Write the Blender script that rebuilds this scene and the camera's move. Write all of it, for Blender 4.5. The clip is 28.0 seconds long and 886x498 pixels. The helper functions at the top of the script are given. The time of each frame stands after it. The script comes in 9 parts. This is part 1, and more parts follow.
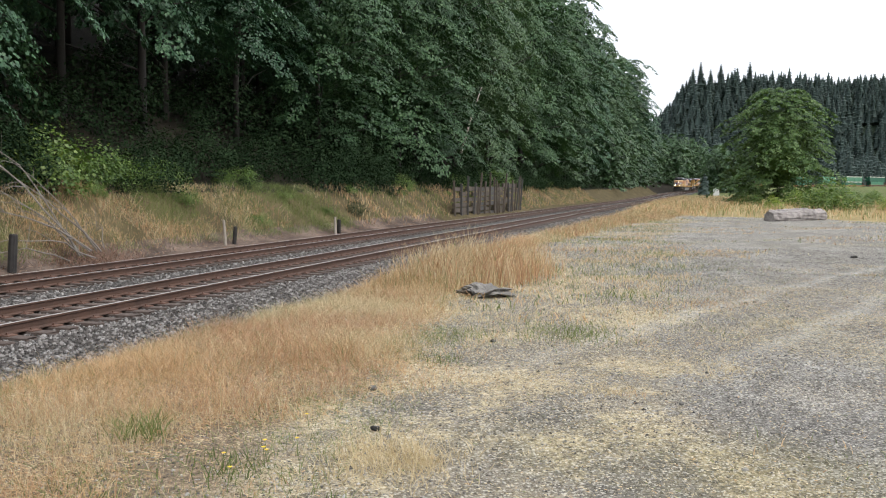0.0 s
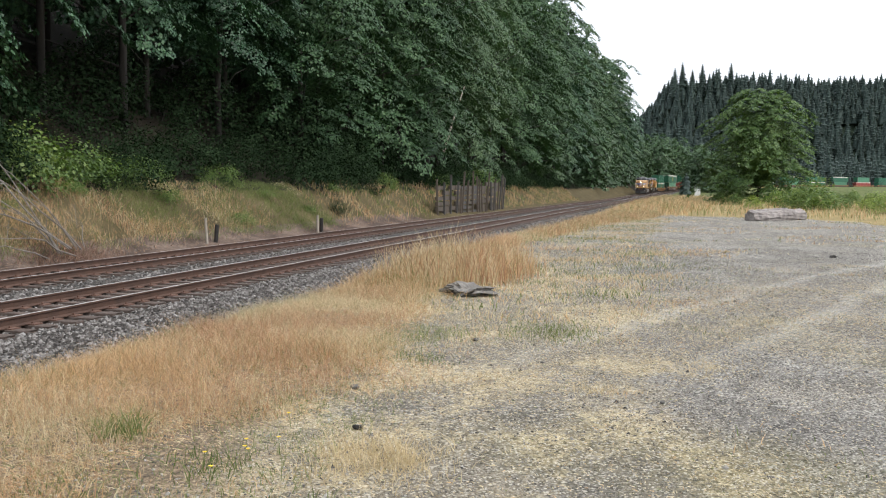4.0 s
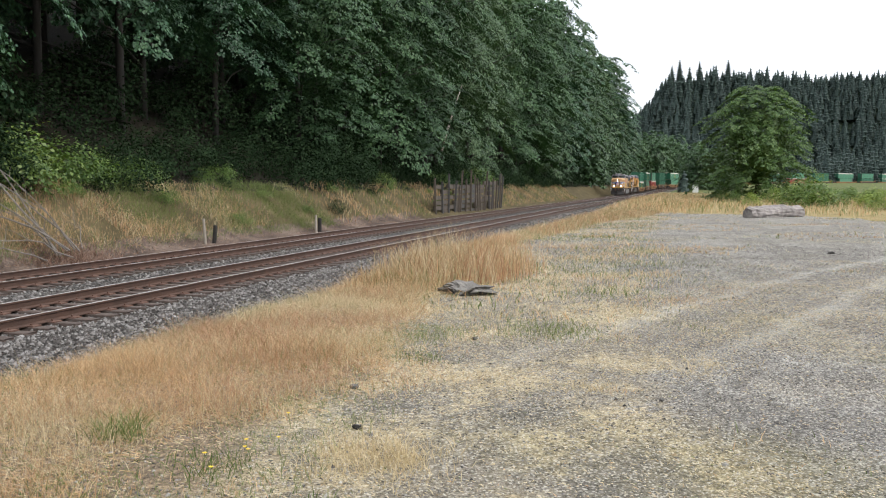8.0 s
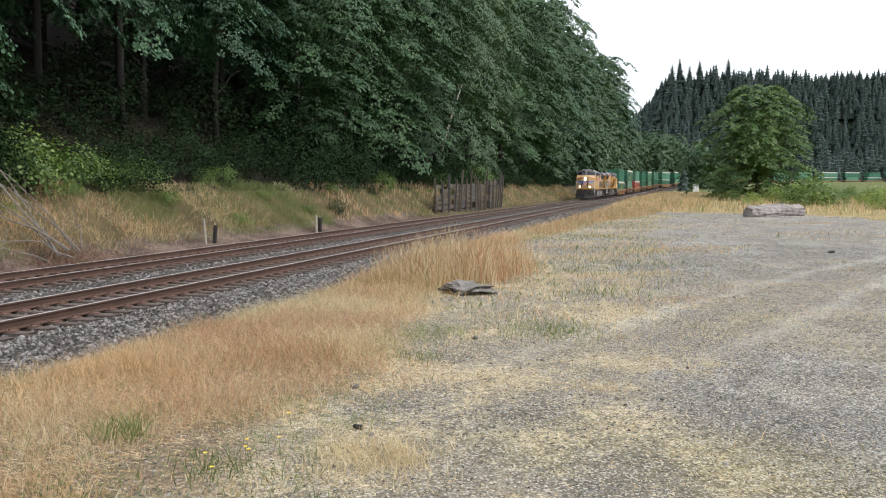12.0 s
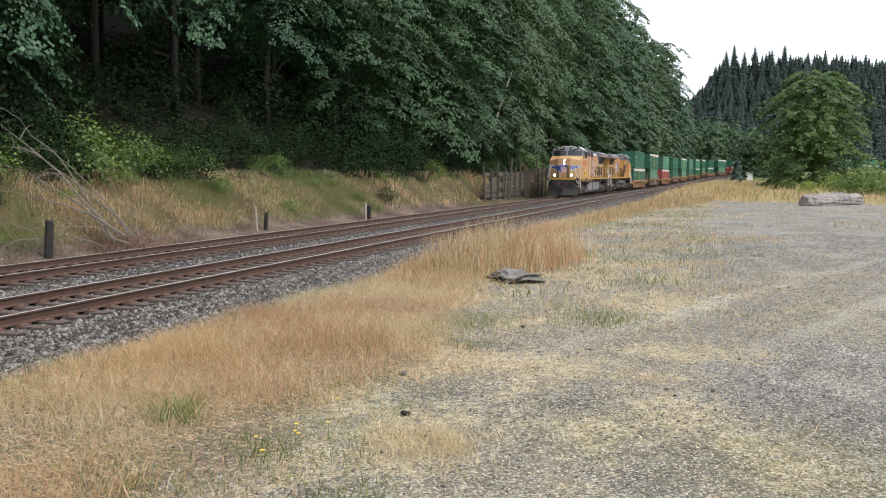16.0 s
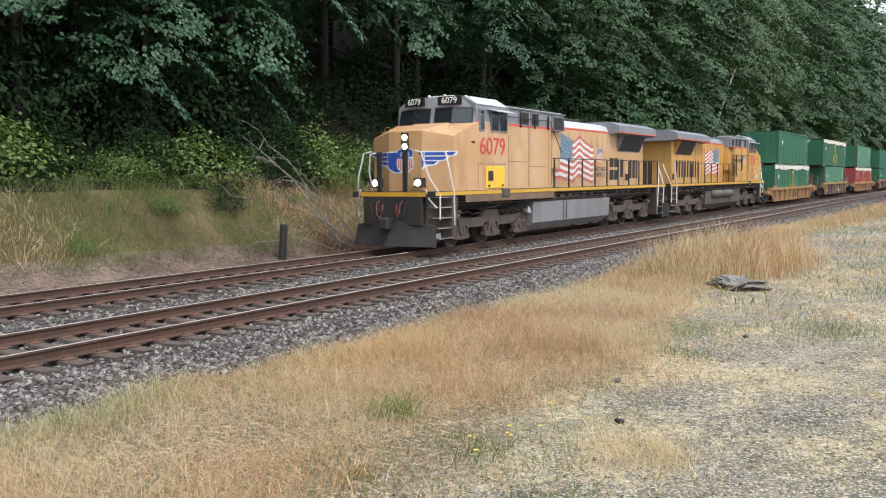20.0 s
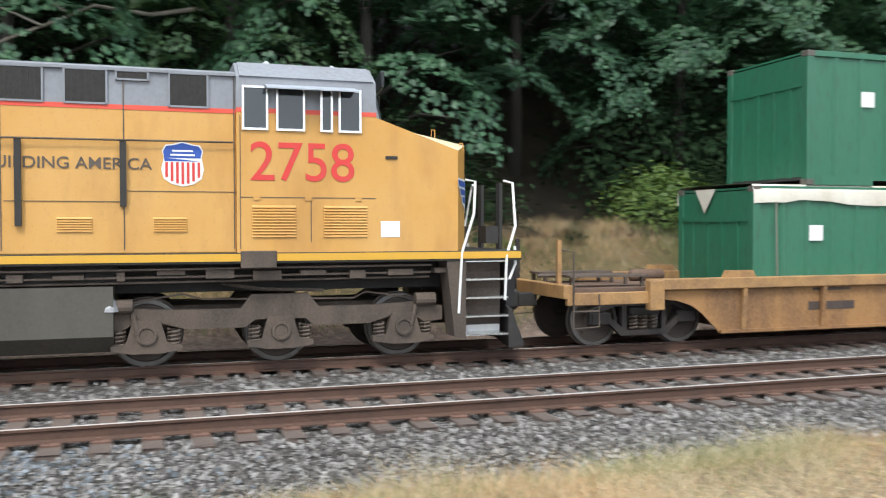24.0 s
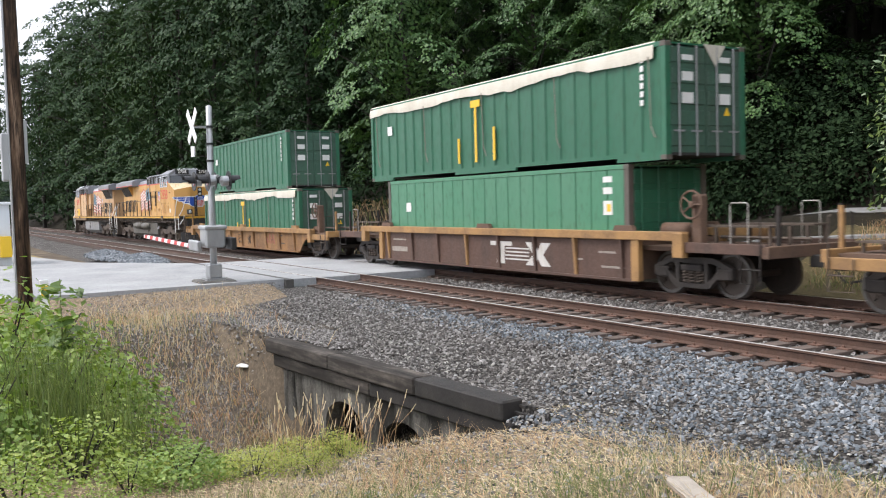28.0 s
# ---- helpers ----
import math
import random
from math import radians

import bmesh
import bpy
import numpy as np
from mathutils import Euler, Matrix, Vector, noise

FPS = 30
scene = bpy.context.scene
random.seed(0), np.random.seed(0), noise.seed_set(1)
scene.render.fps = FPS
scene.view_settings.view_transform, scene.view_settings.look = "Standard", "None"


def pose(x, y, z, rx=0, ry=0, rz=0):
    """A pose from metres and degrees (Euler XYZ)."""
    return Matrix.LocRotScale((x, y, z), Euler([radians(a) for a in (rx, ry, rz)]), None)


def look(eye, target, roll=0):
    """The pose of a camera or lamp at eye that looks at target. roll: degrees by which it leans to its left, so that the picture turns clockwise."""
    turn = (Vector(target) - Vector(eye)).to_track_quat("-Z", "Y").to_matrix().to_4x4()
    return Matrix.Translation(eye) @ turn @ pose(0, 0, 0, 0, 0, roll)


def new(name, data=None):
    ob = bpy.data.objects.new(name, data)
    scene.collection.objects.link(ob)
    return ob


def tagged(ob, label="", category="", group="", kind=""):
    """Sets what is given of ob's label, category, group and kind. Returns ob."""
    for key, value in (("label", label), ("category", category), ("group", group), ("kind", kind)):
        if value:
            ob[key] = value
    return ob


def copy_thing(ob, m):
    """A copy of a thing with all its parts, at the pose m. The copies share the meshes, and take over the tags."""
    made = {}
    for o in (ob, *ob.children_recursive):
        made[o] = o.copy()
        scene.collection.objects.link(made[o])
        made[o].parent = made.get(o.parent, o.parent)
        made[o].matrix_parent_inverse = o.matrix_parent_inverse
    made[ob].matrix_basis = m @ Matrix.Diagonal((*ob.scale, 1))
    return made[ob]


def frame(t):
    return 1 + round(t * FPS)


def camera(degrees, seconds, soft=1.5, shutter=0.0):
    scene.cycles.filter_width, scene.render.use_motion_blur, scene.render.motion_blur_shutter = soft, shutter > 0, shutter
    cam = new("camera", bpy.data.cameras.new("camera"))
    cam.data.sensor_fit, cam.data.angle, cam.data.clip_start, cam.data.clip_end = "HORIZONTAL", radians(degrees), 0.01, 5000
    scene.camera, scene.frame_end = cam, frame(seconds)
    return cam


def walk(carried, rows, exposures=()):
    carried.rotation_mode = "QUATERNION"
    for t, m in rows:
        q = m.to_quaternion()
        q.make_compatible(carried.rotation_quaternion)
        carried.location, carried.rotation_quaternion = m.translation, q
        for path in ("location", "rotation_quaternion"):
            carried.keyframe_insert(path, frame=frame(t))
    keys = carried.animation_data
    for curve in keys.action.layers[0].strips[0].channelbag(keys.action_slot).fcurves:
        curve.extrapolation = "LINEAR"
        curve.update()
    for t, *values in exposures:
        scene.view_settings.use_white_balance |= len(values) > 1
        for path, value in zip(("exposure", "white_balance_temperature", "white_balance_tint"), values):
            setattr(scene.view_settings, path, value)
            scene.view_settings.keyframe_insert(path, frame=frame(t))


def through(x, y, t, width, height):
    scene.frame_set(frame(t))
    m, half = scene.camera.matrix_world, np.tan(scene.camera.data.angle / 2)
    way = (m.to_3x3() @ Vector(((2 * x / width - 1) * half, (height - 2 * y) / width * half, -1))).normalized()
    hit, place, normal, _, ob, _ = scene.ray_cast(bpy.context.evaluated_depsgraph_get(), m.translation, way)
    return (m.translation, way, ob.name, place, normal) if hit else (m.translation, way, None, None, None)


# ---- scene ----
# x along the track towards the oncoming train, y across it away from the camera, z = 0 at the rail heads
EYE = (0.0, 0.0, 2.18)
# seconds, yaw, pitch, roll in degrees
PATH = [
    (0.0, -73.84, -3.92, 0.36),
    (0.5, -74.07, -3.88, 0.40),
    (1.0, -74.38, -3.66, 0.50),
    (1.5, -74.61, -3.65, 0.62),
    (2.0, -74.74, -3.77, 0.73),
    (2.5, -74.71, -3.83, 0.73),
    (3.0, -74.70, -3.89, 0.76),
    (3.5, -74.87, -3.98, 0.68),
    (5.5, -75.09, -3.99, 0.44),
    (6.0, -75.07, -4.13, 0.17),
    (6.5, -75.06, -4.20, 0.16),
    (7.0, -75.10, -4.39, 0.25),
    (7.5, -75.04, -4.32, 0.31),
    (8.0, -75.06, -4.05, 0.18),
    (8.5, -75.11, -4.00, 0.11),
    (9.0, -75.05, -4.02, 0.05),
    (9.5, -75.19, -4.00, 0.03),
    (10.0, -75.31, -4.14, 0.08),
    (10.5, -75.22, -4.29, 0.27),
    (11.0, -75.09, -4.31, 0.24),
    (11.5, -75.12, -4.14, 0.10),
    (13.5, -74.33, -4.22, 0.03),
    (14.0, -73.84, -4.37, -0.20),
    (14.5, -73.31, -4.32, -0.47),
    (15.0, -72.85, -4.39, -0.36),
    (15.5, -72.37, -4.71, -0.08),
    (16.0, -71.91, -4.86, 0.17),
    (16.5, -71.53, -5.15, 0.25),
    (17.0, -71.19, -5.39, 0.27),
    (17.5, -70.35, -5.38, 0.33),
    (18.0, -68.71, -5.39, 0.23),
    (18.5, -66.69, -5.25, 0.03),
    (19.0, -64.27, -5.04, -0.16),
    (19.5, -61.21, -4.78, -0.39),
    (20.0, -58.15, -4.56, -0.51),
    (20.5, -56.19, -4.57, -0.64),
    (21.0, -56.05, -4.38, -0.74),
    (21.5, -56.04, -4.07, -0.95),
    (23.5, -42.07, -2.71, -0.64),
    (24.0, -18.05, -1.40, -0.05),
    (24.2, -6.10, -1.02, -0.41),
    (24.5, 10.92, -0.68, -0.68),
    (24.7, 21.13, -0.82, -1.09),
    (24.9, 29.97, -0.81, -0.95),
    (25.0, 33.88, -1.23, -1.78),
    (25.3, 44.15, -1.38, -1.80),
    (25.5, 48.66, -1.78, -2.28),
    (26.0, 55.12, -2.12, -2.08),
    (26.5, 58.64, -2.33, -2.18),
    (27.0, 59.93, -2.59, -1.99),
    (27.5, 59.77, -2.94, -1.67),
    (28.0, 59.50, -2.97, -1.53),
]

cam = camera(53.0, 28.0, soft=1.1, shutter=0.15)


def aim(yaw, pitch, roll):
    """Camera turn: yaw to the left of straight across the track, pitch up, roll to the left."""
    m = Matrix.Rotation(radians(yaw), 4, "Z") @ Matrix.Rotation(radians(90 + pitch), 4, "X") @ Matrix.Rotation(radians(roll), 4, "Z")
    return Matrix.Translation(EYE) @ m


EXPOSURE = [(0.0, 0.62, 6500, 10), (17.0, 0.62, 6500, 10), (20.0, 0.78, 6400, 10), (22.0, 0.86, 6400, 8), (23.5, 0.95, 6400, 7), (24.0, 1.05, 6250, 6), (24.6, 1.3, 6150, 4), (25.0, 1.42, 6150, 4),
            (26.0, 1.02, 6200, 4), (27.0, 0.9, 6450, 8), (28.0, 0.9, 6500, 12)]
walk(cam, [(t, aim(a, b, c)) for t, a, b, c in PATH], EXPOSURE)

# ---- light: a bright overcast sky ----
world = bpy.data.worlds.new("overcast")
scene.world = world
world.use_nodes = True
wn, wl = world.node_tree.nodes, world.node_tree.links
sky = wn.new("ShaderNodeTexSky")
sky.sky_type = "NISHITA"
sky.sun_disc = False
sky.sun_elevation, sky.sun_rotation = radians(58), radians(200)
sky.air_density, sky.dust_density, sky.ozone_density = 1.0, 6.0, 1.0
veil = wn.new("ShaderNodeMixRGB")
veil.inputs["Fac"].default_value = 0.80
veil.inputs["Color2"].default_value = (7.5, 7.95, 8.7, 1)
wl.new(sky.outputs["Color"], veil.inputs["Color1"])
wl.new(veil.outputs["Color"], wn["Background"].inputs["Color"])
wn["Background"].inputs["Strength"].default_value = 0.13

sun = new("sun", bpy.data.lights.new("sun", "SUN"))
sun.data.energy, sun.data.angle, sun.data.color = 1.2, radians(14), (1.0, 0.96, 0.9)
sun.matrix_world = look((-30, -60, 90), (0, 0, 0))

# ---- helpers ----
def mesh_of(name, verts, faces, mats=None, mat_index=None, smooth=False):
    """A mesh from arrays: faces is an (n, 3) or (n, 4) array."""
    verts, faces = np.asarray(verts, np.float32), np.asarray(faces, np.int32)
    me = bpy.data.meshes.new(name)
    n, k = faces.shape
    me.vertices.add(len(verts))
    me.vertices.foreach_set("co", verts.ravel())
    me.loops.add(n * k)
    me.loops.foreach_set("vertex_index", faces.ravel())
    me.polygons.add(n)
    me.polygons.foreach_set("loop_start", np.arange(0, n * k, k, dtype=np.int32))
    for m in mats or []:
        me.materials.append(m)
    if mat_index is not None:
        me.polygons.foreach_set("material_index", np.asarray(mat_index, np.int32))
    me.polygons.foreach_set("use_smooth", np.full(n, smooth))
    me.update(calc_edges=True)
    me.validate()
    return me


def bm_mesh(name, bm, mat, smooth=False):
    me = bpy.data.meshes.new(name)
    bmesh.ops.recalc_face_normals(bm, faces=bm.faces)
    for f in bm.faces:
        f.smooth = smooth
    bm.to_mesh(me)
    bm.free()
    me.materials.append(mat)
    return me


def part(name, bm, mat, parent, label="", smooth=False):
    """One mesh under a thing or a part."""
    ob = new(name, bm_mesh(name, bm, mat, smooth) if isinstance(bm, bmesh.types.BMesh) else bm)
    ob.parent = parent
    if label:
        tagged(ob, label=label)
    return ob


def empty(name, label, category, group="", kind=""):
    ob = new(name)
    ob.empty_display_size = 0.1
    return tagged(ob, label, category, group, kind)


def box(bm, x0, x1, y0, y1, z0, z1, bevel=0.0):
    r = bmesh.ops.create_cube(bm, size=1)
    for v in r["verts"]:
        v.co = Vector(((x0 + x1) / 2 + v.co.x * (x1 - x0), (y0 + y1) / 2 + v.co.y * (y1 - y0), (z0 + z1) / 2 + v.co.z * (z1 - z0)))
    if bevel:
        es = list({e for v in r["verts"] for e in v.link_edges})
        bmesh.ops.bevel(bm, geom=es, offset=bevel, segments=1, affect="EDGES")
    return r["verts"]


def prism(bm, outline, y0, y1, axis="y"):
    """An outline of (a, b) pairs pushed through from y0 to y1 (axis y: a is x, b is z; axis x: a is y, b is z; axis z: a, b are x, y)."""
    def at(a, b, c):
        return {"y": (a, c, b), "x": (c, a, b), "z": (a, b, c)}[axis]
    low = [bm.verts.new(at(a, b, y0)) for a, b in outline]
    top = [bm.verts.new(at(a, b, y1)) for a, b in outline]
    n = len(outline)
    fs = [bm.faces.new(low), bm.faces.new(top[::-1])]
    for i in range(n):
        fs.append(bm.faces.new((low[i], top[i], top[(i + 1) % n], low[(i + 1) % n])))
    return fs


def tube(bm, points, r, sides=6, r_end=None):
    """A round bar through the points."""
    pts = [Vector(p) for p in points]
    rings = []
    for i, p in enumerate(pts):
        d = (pts[min(i + 1, len(pts) - 1)] - pts[max(i - 1, 0)]).normalized()
        a = d.cross(Vector((0, 0, 1)) if abs(d.z) < 0.9 else Vector((1, 0, 0))).normalized()
        b = d.cross(a)
        q = r if r_end is None else r + (r_end - r) * i / (len(pts) - 1)
        rings.append([bm.verts.new(p + (a * math.cos(k * 2 * math.pi / sides) + b * math.sin(k * 2 * math.pi / sides)) * q) for k in range(sides)])
    for s, t in zip(rings, rings[1:]):
        for k in range(sides):
            bm.faces.new((s[k], s[(k + 1) % sides], t[(k + 1) % sides], t[k]))
    bm.faces.new(rings[0][::-1])
    bm.faces.new(rings[-1])


def lathe(bm, profile, centre, axis="y", sides=20):
    """A turned body: profile of (along the axis, radius)."""
    c = Vector(centre)
    rings = []
    for a, r in profile:
        ring = []
        for k in range(sides):
            u, v = math.cos(k * 2 * math.pi / sides) * r, math.sin(k * 2 * math.pi / sides) * r
            ring.append(bm.verts.new(c + Vector({"y": (u, a, v), "x": (a, u, v), "z": (u, v, a)}[axis])))
        rings.append(ring)
    for s, t in zip(rings, rings[1:]):
        for k in range(sides):
            bm.faces.new((s[k], s[(k + 1) % sides], t[(k + 1) % sides], t[k]))
    bm.faces.new(rings[0][::-1])
    bm.faces.new(rings[-1])


def smooth01(t):
    t = np.clip(t, 0, 1)
    return t * t * (3 - 2 * t)


# ---- materials ----
class Nodes:
    """Short calls for building a node tree."""
    def __init__(self, name):
        self.mat = bpy.data.materials.new(name)
        self.mat.use_nodes = True
        self.t = self.mat.node_tree
        self.bsdf = self.t.nodes["Principled BSDF"]

    def add(self, kind, **inputs):
        n = self.t.nodes.new("ShaderNode" + kind)
        for k, v in inputs.items():
            self.put(n.inputs[k], v)
        return n

    def put(self, socket, v):
        if isinstance(v, bpy.types.NodeSocket):
            self.t.links.new(v, socket)
        elif isinstance(v, tuple) and len(v) == 3 and socket.type == "RGBA":
            socket.default_value = (*v, 1)
        else:
            socket.default_value = v

    def coords(self, which="Object"):
        return self.add("TexCoord").outputs[which]

    def position(self):
        return self.add("NewGeometry").outputs["Position"]

    def noise(self, scale, detail=4.0, rough=0.55, vector=None, stretch=None):
        v = vector or self.coords()
        if stretch:
            m = self.add("Mapping", Vector=v)
            m.inputs["Scale"].default_value = stretch
            v = m.outputs[0]
        return self.add("TexNoise", Vector=v, Scale=scale, Detail=detail, Roughness=rough).outputs["Fac"]

    def ramp(self, fac, stops):
        n = self.add("ValToRGB", Fac=fac)
        e = n.color_ramp.elements
        while len(e) < len(stops):
            e.new(0.5)
        for el, (p, c) in zip(e, stops):
            el.position, el.color = p, ((*c, 1) if isinstance(c, tuple) else (c, c, c, 1))
        return n.outputs["Color"]

    def mix(self, fac, a, b, blend="MIX"):
        n = self.add("MixRGB", Fac=fac, Color1=a, Color2=b)
        n.blend_type = blend
        return n.outputs["Color"]

    def math(self, op, a, b=0.5):
        n = self.add("Math")
        n.operation = op
        self.put(n.inputs[0], a)
        self.put(n.inputs[1], b)
        return n.outputs[0]

    def bump(self, height, strength=0.4, distance=0.02):
        self.put(self.bsdf.inputs["Normal"], self.add("Bump", Height=height, Strength=strength, Distance=distance).outputs["Normal"])

    def done(self, color, rough=0.6, metal=0.0, spec=None):
        self.put(self.bsdf.inputs["Base Color"], color)
        self.put(self.bsdf.inputs["Roughness"], rough)
        self.put(self.bsdf.inputs["Metallic"], metal)
        if spec is not None:
            self.put(self.bsdf.inputs["Specular IOR Level"], spec)
        return self.mat


def dirty(name, base, dirt, rough=0.5, metal=0.0, amount=0.45, scale=1.2, streak=True, bump=0.0):
    """Paint or metal with grime in two sizes, streaked downwards."""
    n = Nodes(name)
    big = n.noise(scale, 5, 0.6, stretch=(1.0, 1.0, 0.3) if streak else None)
    fine = n.noise(scale * 14, 4, 0.6)
    f = n.ramp(n.math("ADD", n.math("MULTIPLY", big, 0.75), n.math("MULTIPLY", fine, 0.25)), [(0.42, 0.0), (0.72, 1.0)])
    col = n.mix(n.math("MULTIPLY", f, amount), base, dirt)
    if bump:
        n.bump(fine, bump, 0.01)
    return n.done(col, n.ramp(fine, [(0.3, max(0.05, rough - 0.12)), (0.7, min(1, rough + 0.15))]), metal)


def stone_mat(name, stops, scale=30):
    n = Nodes(name)
    r = n.add("NewGeometry").outputs["Random Per Island"]
    col = n.ramp(r, stops)
    col = n.mix(0.35, col, n.ramp(n.noise(scale, 4, 0.6), [(0.3, 0.1), (0.7, 0.62)]), "OVERLAY")
    n.bump(n.noise(60, 3), 0.3, 0.005)
    return n.done(col, 0.9, spec=0.25)


M_BALLAST = stone_mat("ballast_stone", [(0.0, (0.06, 0.054, 0.05)), (0.4, (0.135, 0.123, 0.114)), (0.7, (0.25, 0.236, 0.222)), (0.95, (0.34, 0.326, 0.31)), (1.0, (0.42, 0.405, 0.385))])
M_BALLAST_NEW = stone_mat("fresh_ballast_stone", [(0.0, (0.09, 0.10, 0.11)), (0.4, (0.16, 0.18, 0.20)), (0.85, (0.27, 0.295, 0.32)), (1.0, (0.38, 0.40, 0.42))])
M_GRIT = stone_mat("loose_gravel", [(0.0, (0.05, 0.047, 0.045)), (0.4, (0.16, 0.15, 0.138)), (0.75, (0.33, 0.315, 0.285)), (1.0, (0.52, 0.50, 0.45))])


def ground_mat():
    """Gravel lot with dry grass, bare soil and greener patches, split by place."""
    n = Nodes("lot_ground")
    p = n.position()
    big = n.noise(0.22, 5, 0.6, p)
    mid = n.noise(0.9, 6, 0.7, p)
    fine = n.noise(14, 6, 0.75, p)
    speck = n.noise(60, 4, 0.75, p)
    def pebbles(scale, stops):
        v = n.add("TexVoronoi", Vector=p, Scale=scale, Randomness=1.0)
        c = n.ramp(n.add("SeparateColor", Color=v.outputs["Color"]).outputs[0], stops)
        return n.mix(n.ramp(v.outputs["Distance"], [(0.36, 0.0), (0.75, 0.75)]), c, (0.075, 0.068, 0.06)), v.outputs["Distance"]
    grav, gap = pebbles(46.0, [(0.0, (0.09, 0.09, 0.088)), (0.42, (0.37, 0.368, 0.36)), (0.8, (0.60, 0.60, 0.58)), (1.0, (0.78, 0.775, 0.75))])
    grit, gap2 = pebbles(95.0, [(0.0, (0.10, 0.092, 0.08)), (0.45, (0.37, 0.335, 0.28)), (1.0, (0.76, 0.71, 0.61))])
    grav = n.mix(n.ramp(mid, [(0.42, 0.25), (0.6, 0.75)]), grav, grit)
    straw = n.ramp(n.math("ADD", n.math("MULTIPLY", fine, 0.45), n.math("MULTIPLY", speck, 0.55)), [(0.40, (0.075, 0.066, 0.052)), (0.47, (0.47, 0.39, 0.245)), (0.57, (0.83, 0.715, 0.465))])
    straw = n.mix(n.ramp(speck, [(0.45, 0.1), (0.58, 0.5)]), straw, grit)
    green = n.ramp(fine, [(0.3, (0.09, 0.085, 0.04)), (0.7, (0.36, 0.33, 0.17))])
    sep = n.add("SeparateXYZ", Vector=p)
    # gravel takes over away from the track and farther along the lot
    lot = n.math("MINIMUM", n.math("MAXIMUM", n.math("ADD", n.math("MULTIPLY", sep.outputs[1], -0.14), n.math("SUBTRACT", n.math("MULTIPLY", sep.outputs[0], 0.034), 0.38)), -0.42), 0.55)
    f = n.math("ADD", n.math("ADD", n.math("MULTIPLY", big, 1.2), n.math("MULTIPLY", mid, 1.05)), n.math("SUBTRACT", lot, 0.07))
    f = n.math("ADD", f, n.math("MULTIPLY", n.math("SUBTRACT", fine, 0.5), 0.9))
    col = n.mix(n.ramp(f, [(0.98, 0.0), (1.36, 1.0)]), straw, grav)
    bare = n.mix(0.35, n.ramp(speck, [(0.35, (0.05, 0.047, 0.044)), (0.65, (0.21, 0.198, 0.182))]), grav)
    col = n.mix(n.math("MULTIPLY", n.ramp(n.math("ADD", n.noise(0.75, 5, 0.7, n.add("Mapping", Vector=p, Location=(17.0, 5.0, 0.0)).outputs[0]), n.math("MULTIPLY", speck, 0.25)), [(0.57, 0.0), (0.65, 1.0)]), 0.7), col, bare)
    # worn spots where the bare stones lie open
    for sx, sy, sr in ((6.1, 1.95, 0.55), (6.15, 0.95, 0.5), (9.6, -0.05, 0.9), (6.2, -0.5, 0.7), (8.0, 2.0, 0.6), (4.9, 0.3, 0.5)):
        ax = n.math("MULTIPLY", n.math("SUBTRACT", sep.outputs[0], sx), 0.8)
        ay = n.math("SUBTRACT", sep.outputs[1], sy)
        d = n.math("SQRT", n.math("ADD", n.math("MULTIPLY", ax, ax), n.math("MULTIPLY", ay, ay)))
        d = n.math("ADD", d, n.math("MULTIPLY", n.math("SUBTRACT", n.math("ADD", mid, fine), 1.0), 1.1))
        col = n.mix(n.math("MULTIPLY", n.ramp(n.math("DIVIDE", d, sr), [(0.35, 1.0), (1.1, 0.0)]), 0.8), col, bare)
    g2 = n.noise(0.3, 4, 0.6, n.add("VectorMath", **{"Vector": p}).outputs[0])
    col = n.mix(n.math("MULTIPLY", n.ramp(g2, [(0.56, 0.0), (0.72, 1.0)]), 0.45), col, green)
    # two faint pale wheel tracks curving over the gravel
    for c0, c1, c2 in ((4.3, -0.33, -0.003), (3.1, -0.40, 0.0)):
        line = n.math("ADD", n.math("ADD", n.math("MULTIPLY", sep.outputs[0], c1), n.math("MULTIPLY", n.math("MULTIPLY", sep.outputs[0], sep.outputs[0]), c2)), c0)
        away = n.math("ABSOLUTE", n.math("SUBTRACT", n.math("ADD", sep.outputs[1], n.math("MULTIPLY", n.math("SUBTRACT", mid, 0.5), 0.5)), line))
        near = n.math("MULTIPLY", n.ramp(away, [(0.05, 1.0), (0.26, 0.0)]), n.ramp(n.math("MULTIPLY", sep.outputs[0], 0.02), [(0.12, 0.0), (0.22, 1.0), (0.7, 1.0), (0.9, 0.0)]))
        col = n.mix(n.math("MULTIPLY", near, 0.3), col, (0.66, 0.65, 0.61))
    mottle = n.noise(5.0, 7, 0.8, p)
    col = n.mix(0.75, col, n.ramp(mottle, [(0.34, 0.5), (0.5, 0.97), (0.6, 1.0)]), "MULTIPLY")
    chip = n.add("TexVoronoi", Vector=p, Scale=75.0, Randomness=1.0)
    col = n.mix(0.62, col, n.ramp(n.add("SeparateColor", Color=chip.outputs["Color"]).outputs[1], [(0.0, (0.24, 0.225, 0.195)), (0.25, (0.64, 0.61, 0.55)), (0.5, (1.0, 0.97, 0.92)), (1.0, (1.0, 0.985, 0.95))]), "MULTIPLY")
    col = n.mix(n.math("MULTIPLY", n.ramp(n.add("SeparateColor", Color=chip.outputs["Color"]).outputs[2], [(0.8, 0.0), (0.9, 1.0)]), 0.45), col, (0.85, 0.80, 0.68))
    berm = n.math("SUBTRACT", sep.outputs[1], n.math("MINIMUM", n.math("ADD", n.math("MULTIPLY", sep.outputs[0], 0.2), 1.25), 3.9))
    berm = n.math("ADD", berm, n.math("MULTIPLY", n.math("SUBTRACT", mid, 0.5), 1.6))
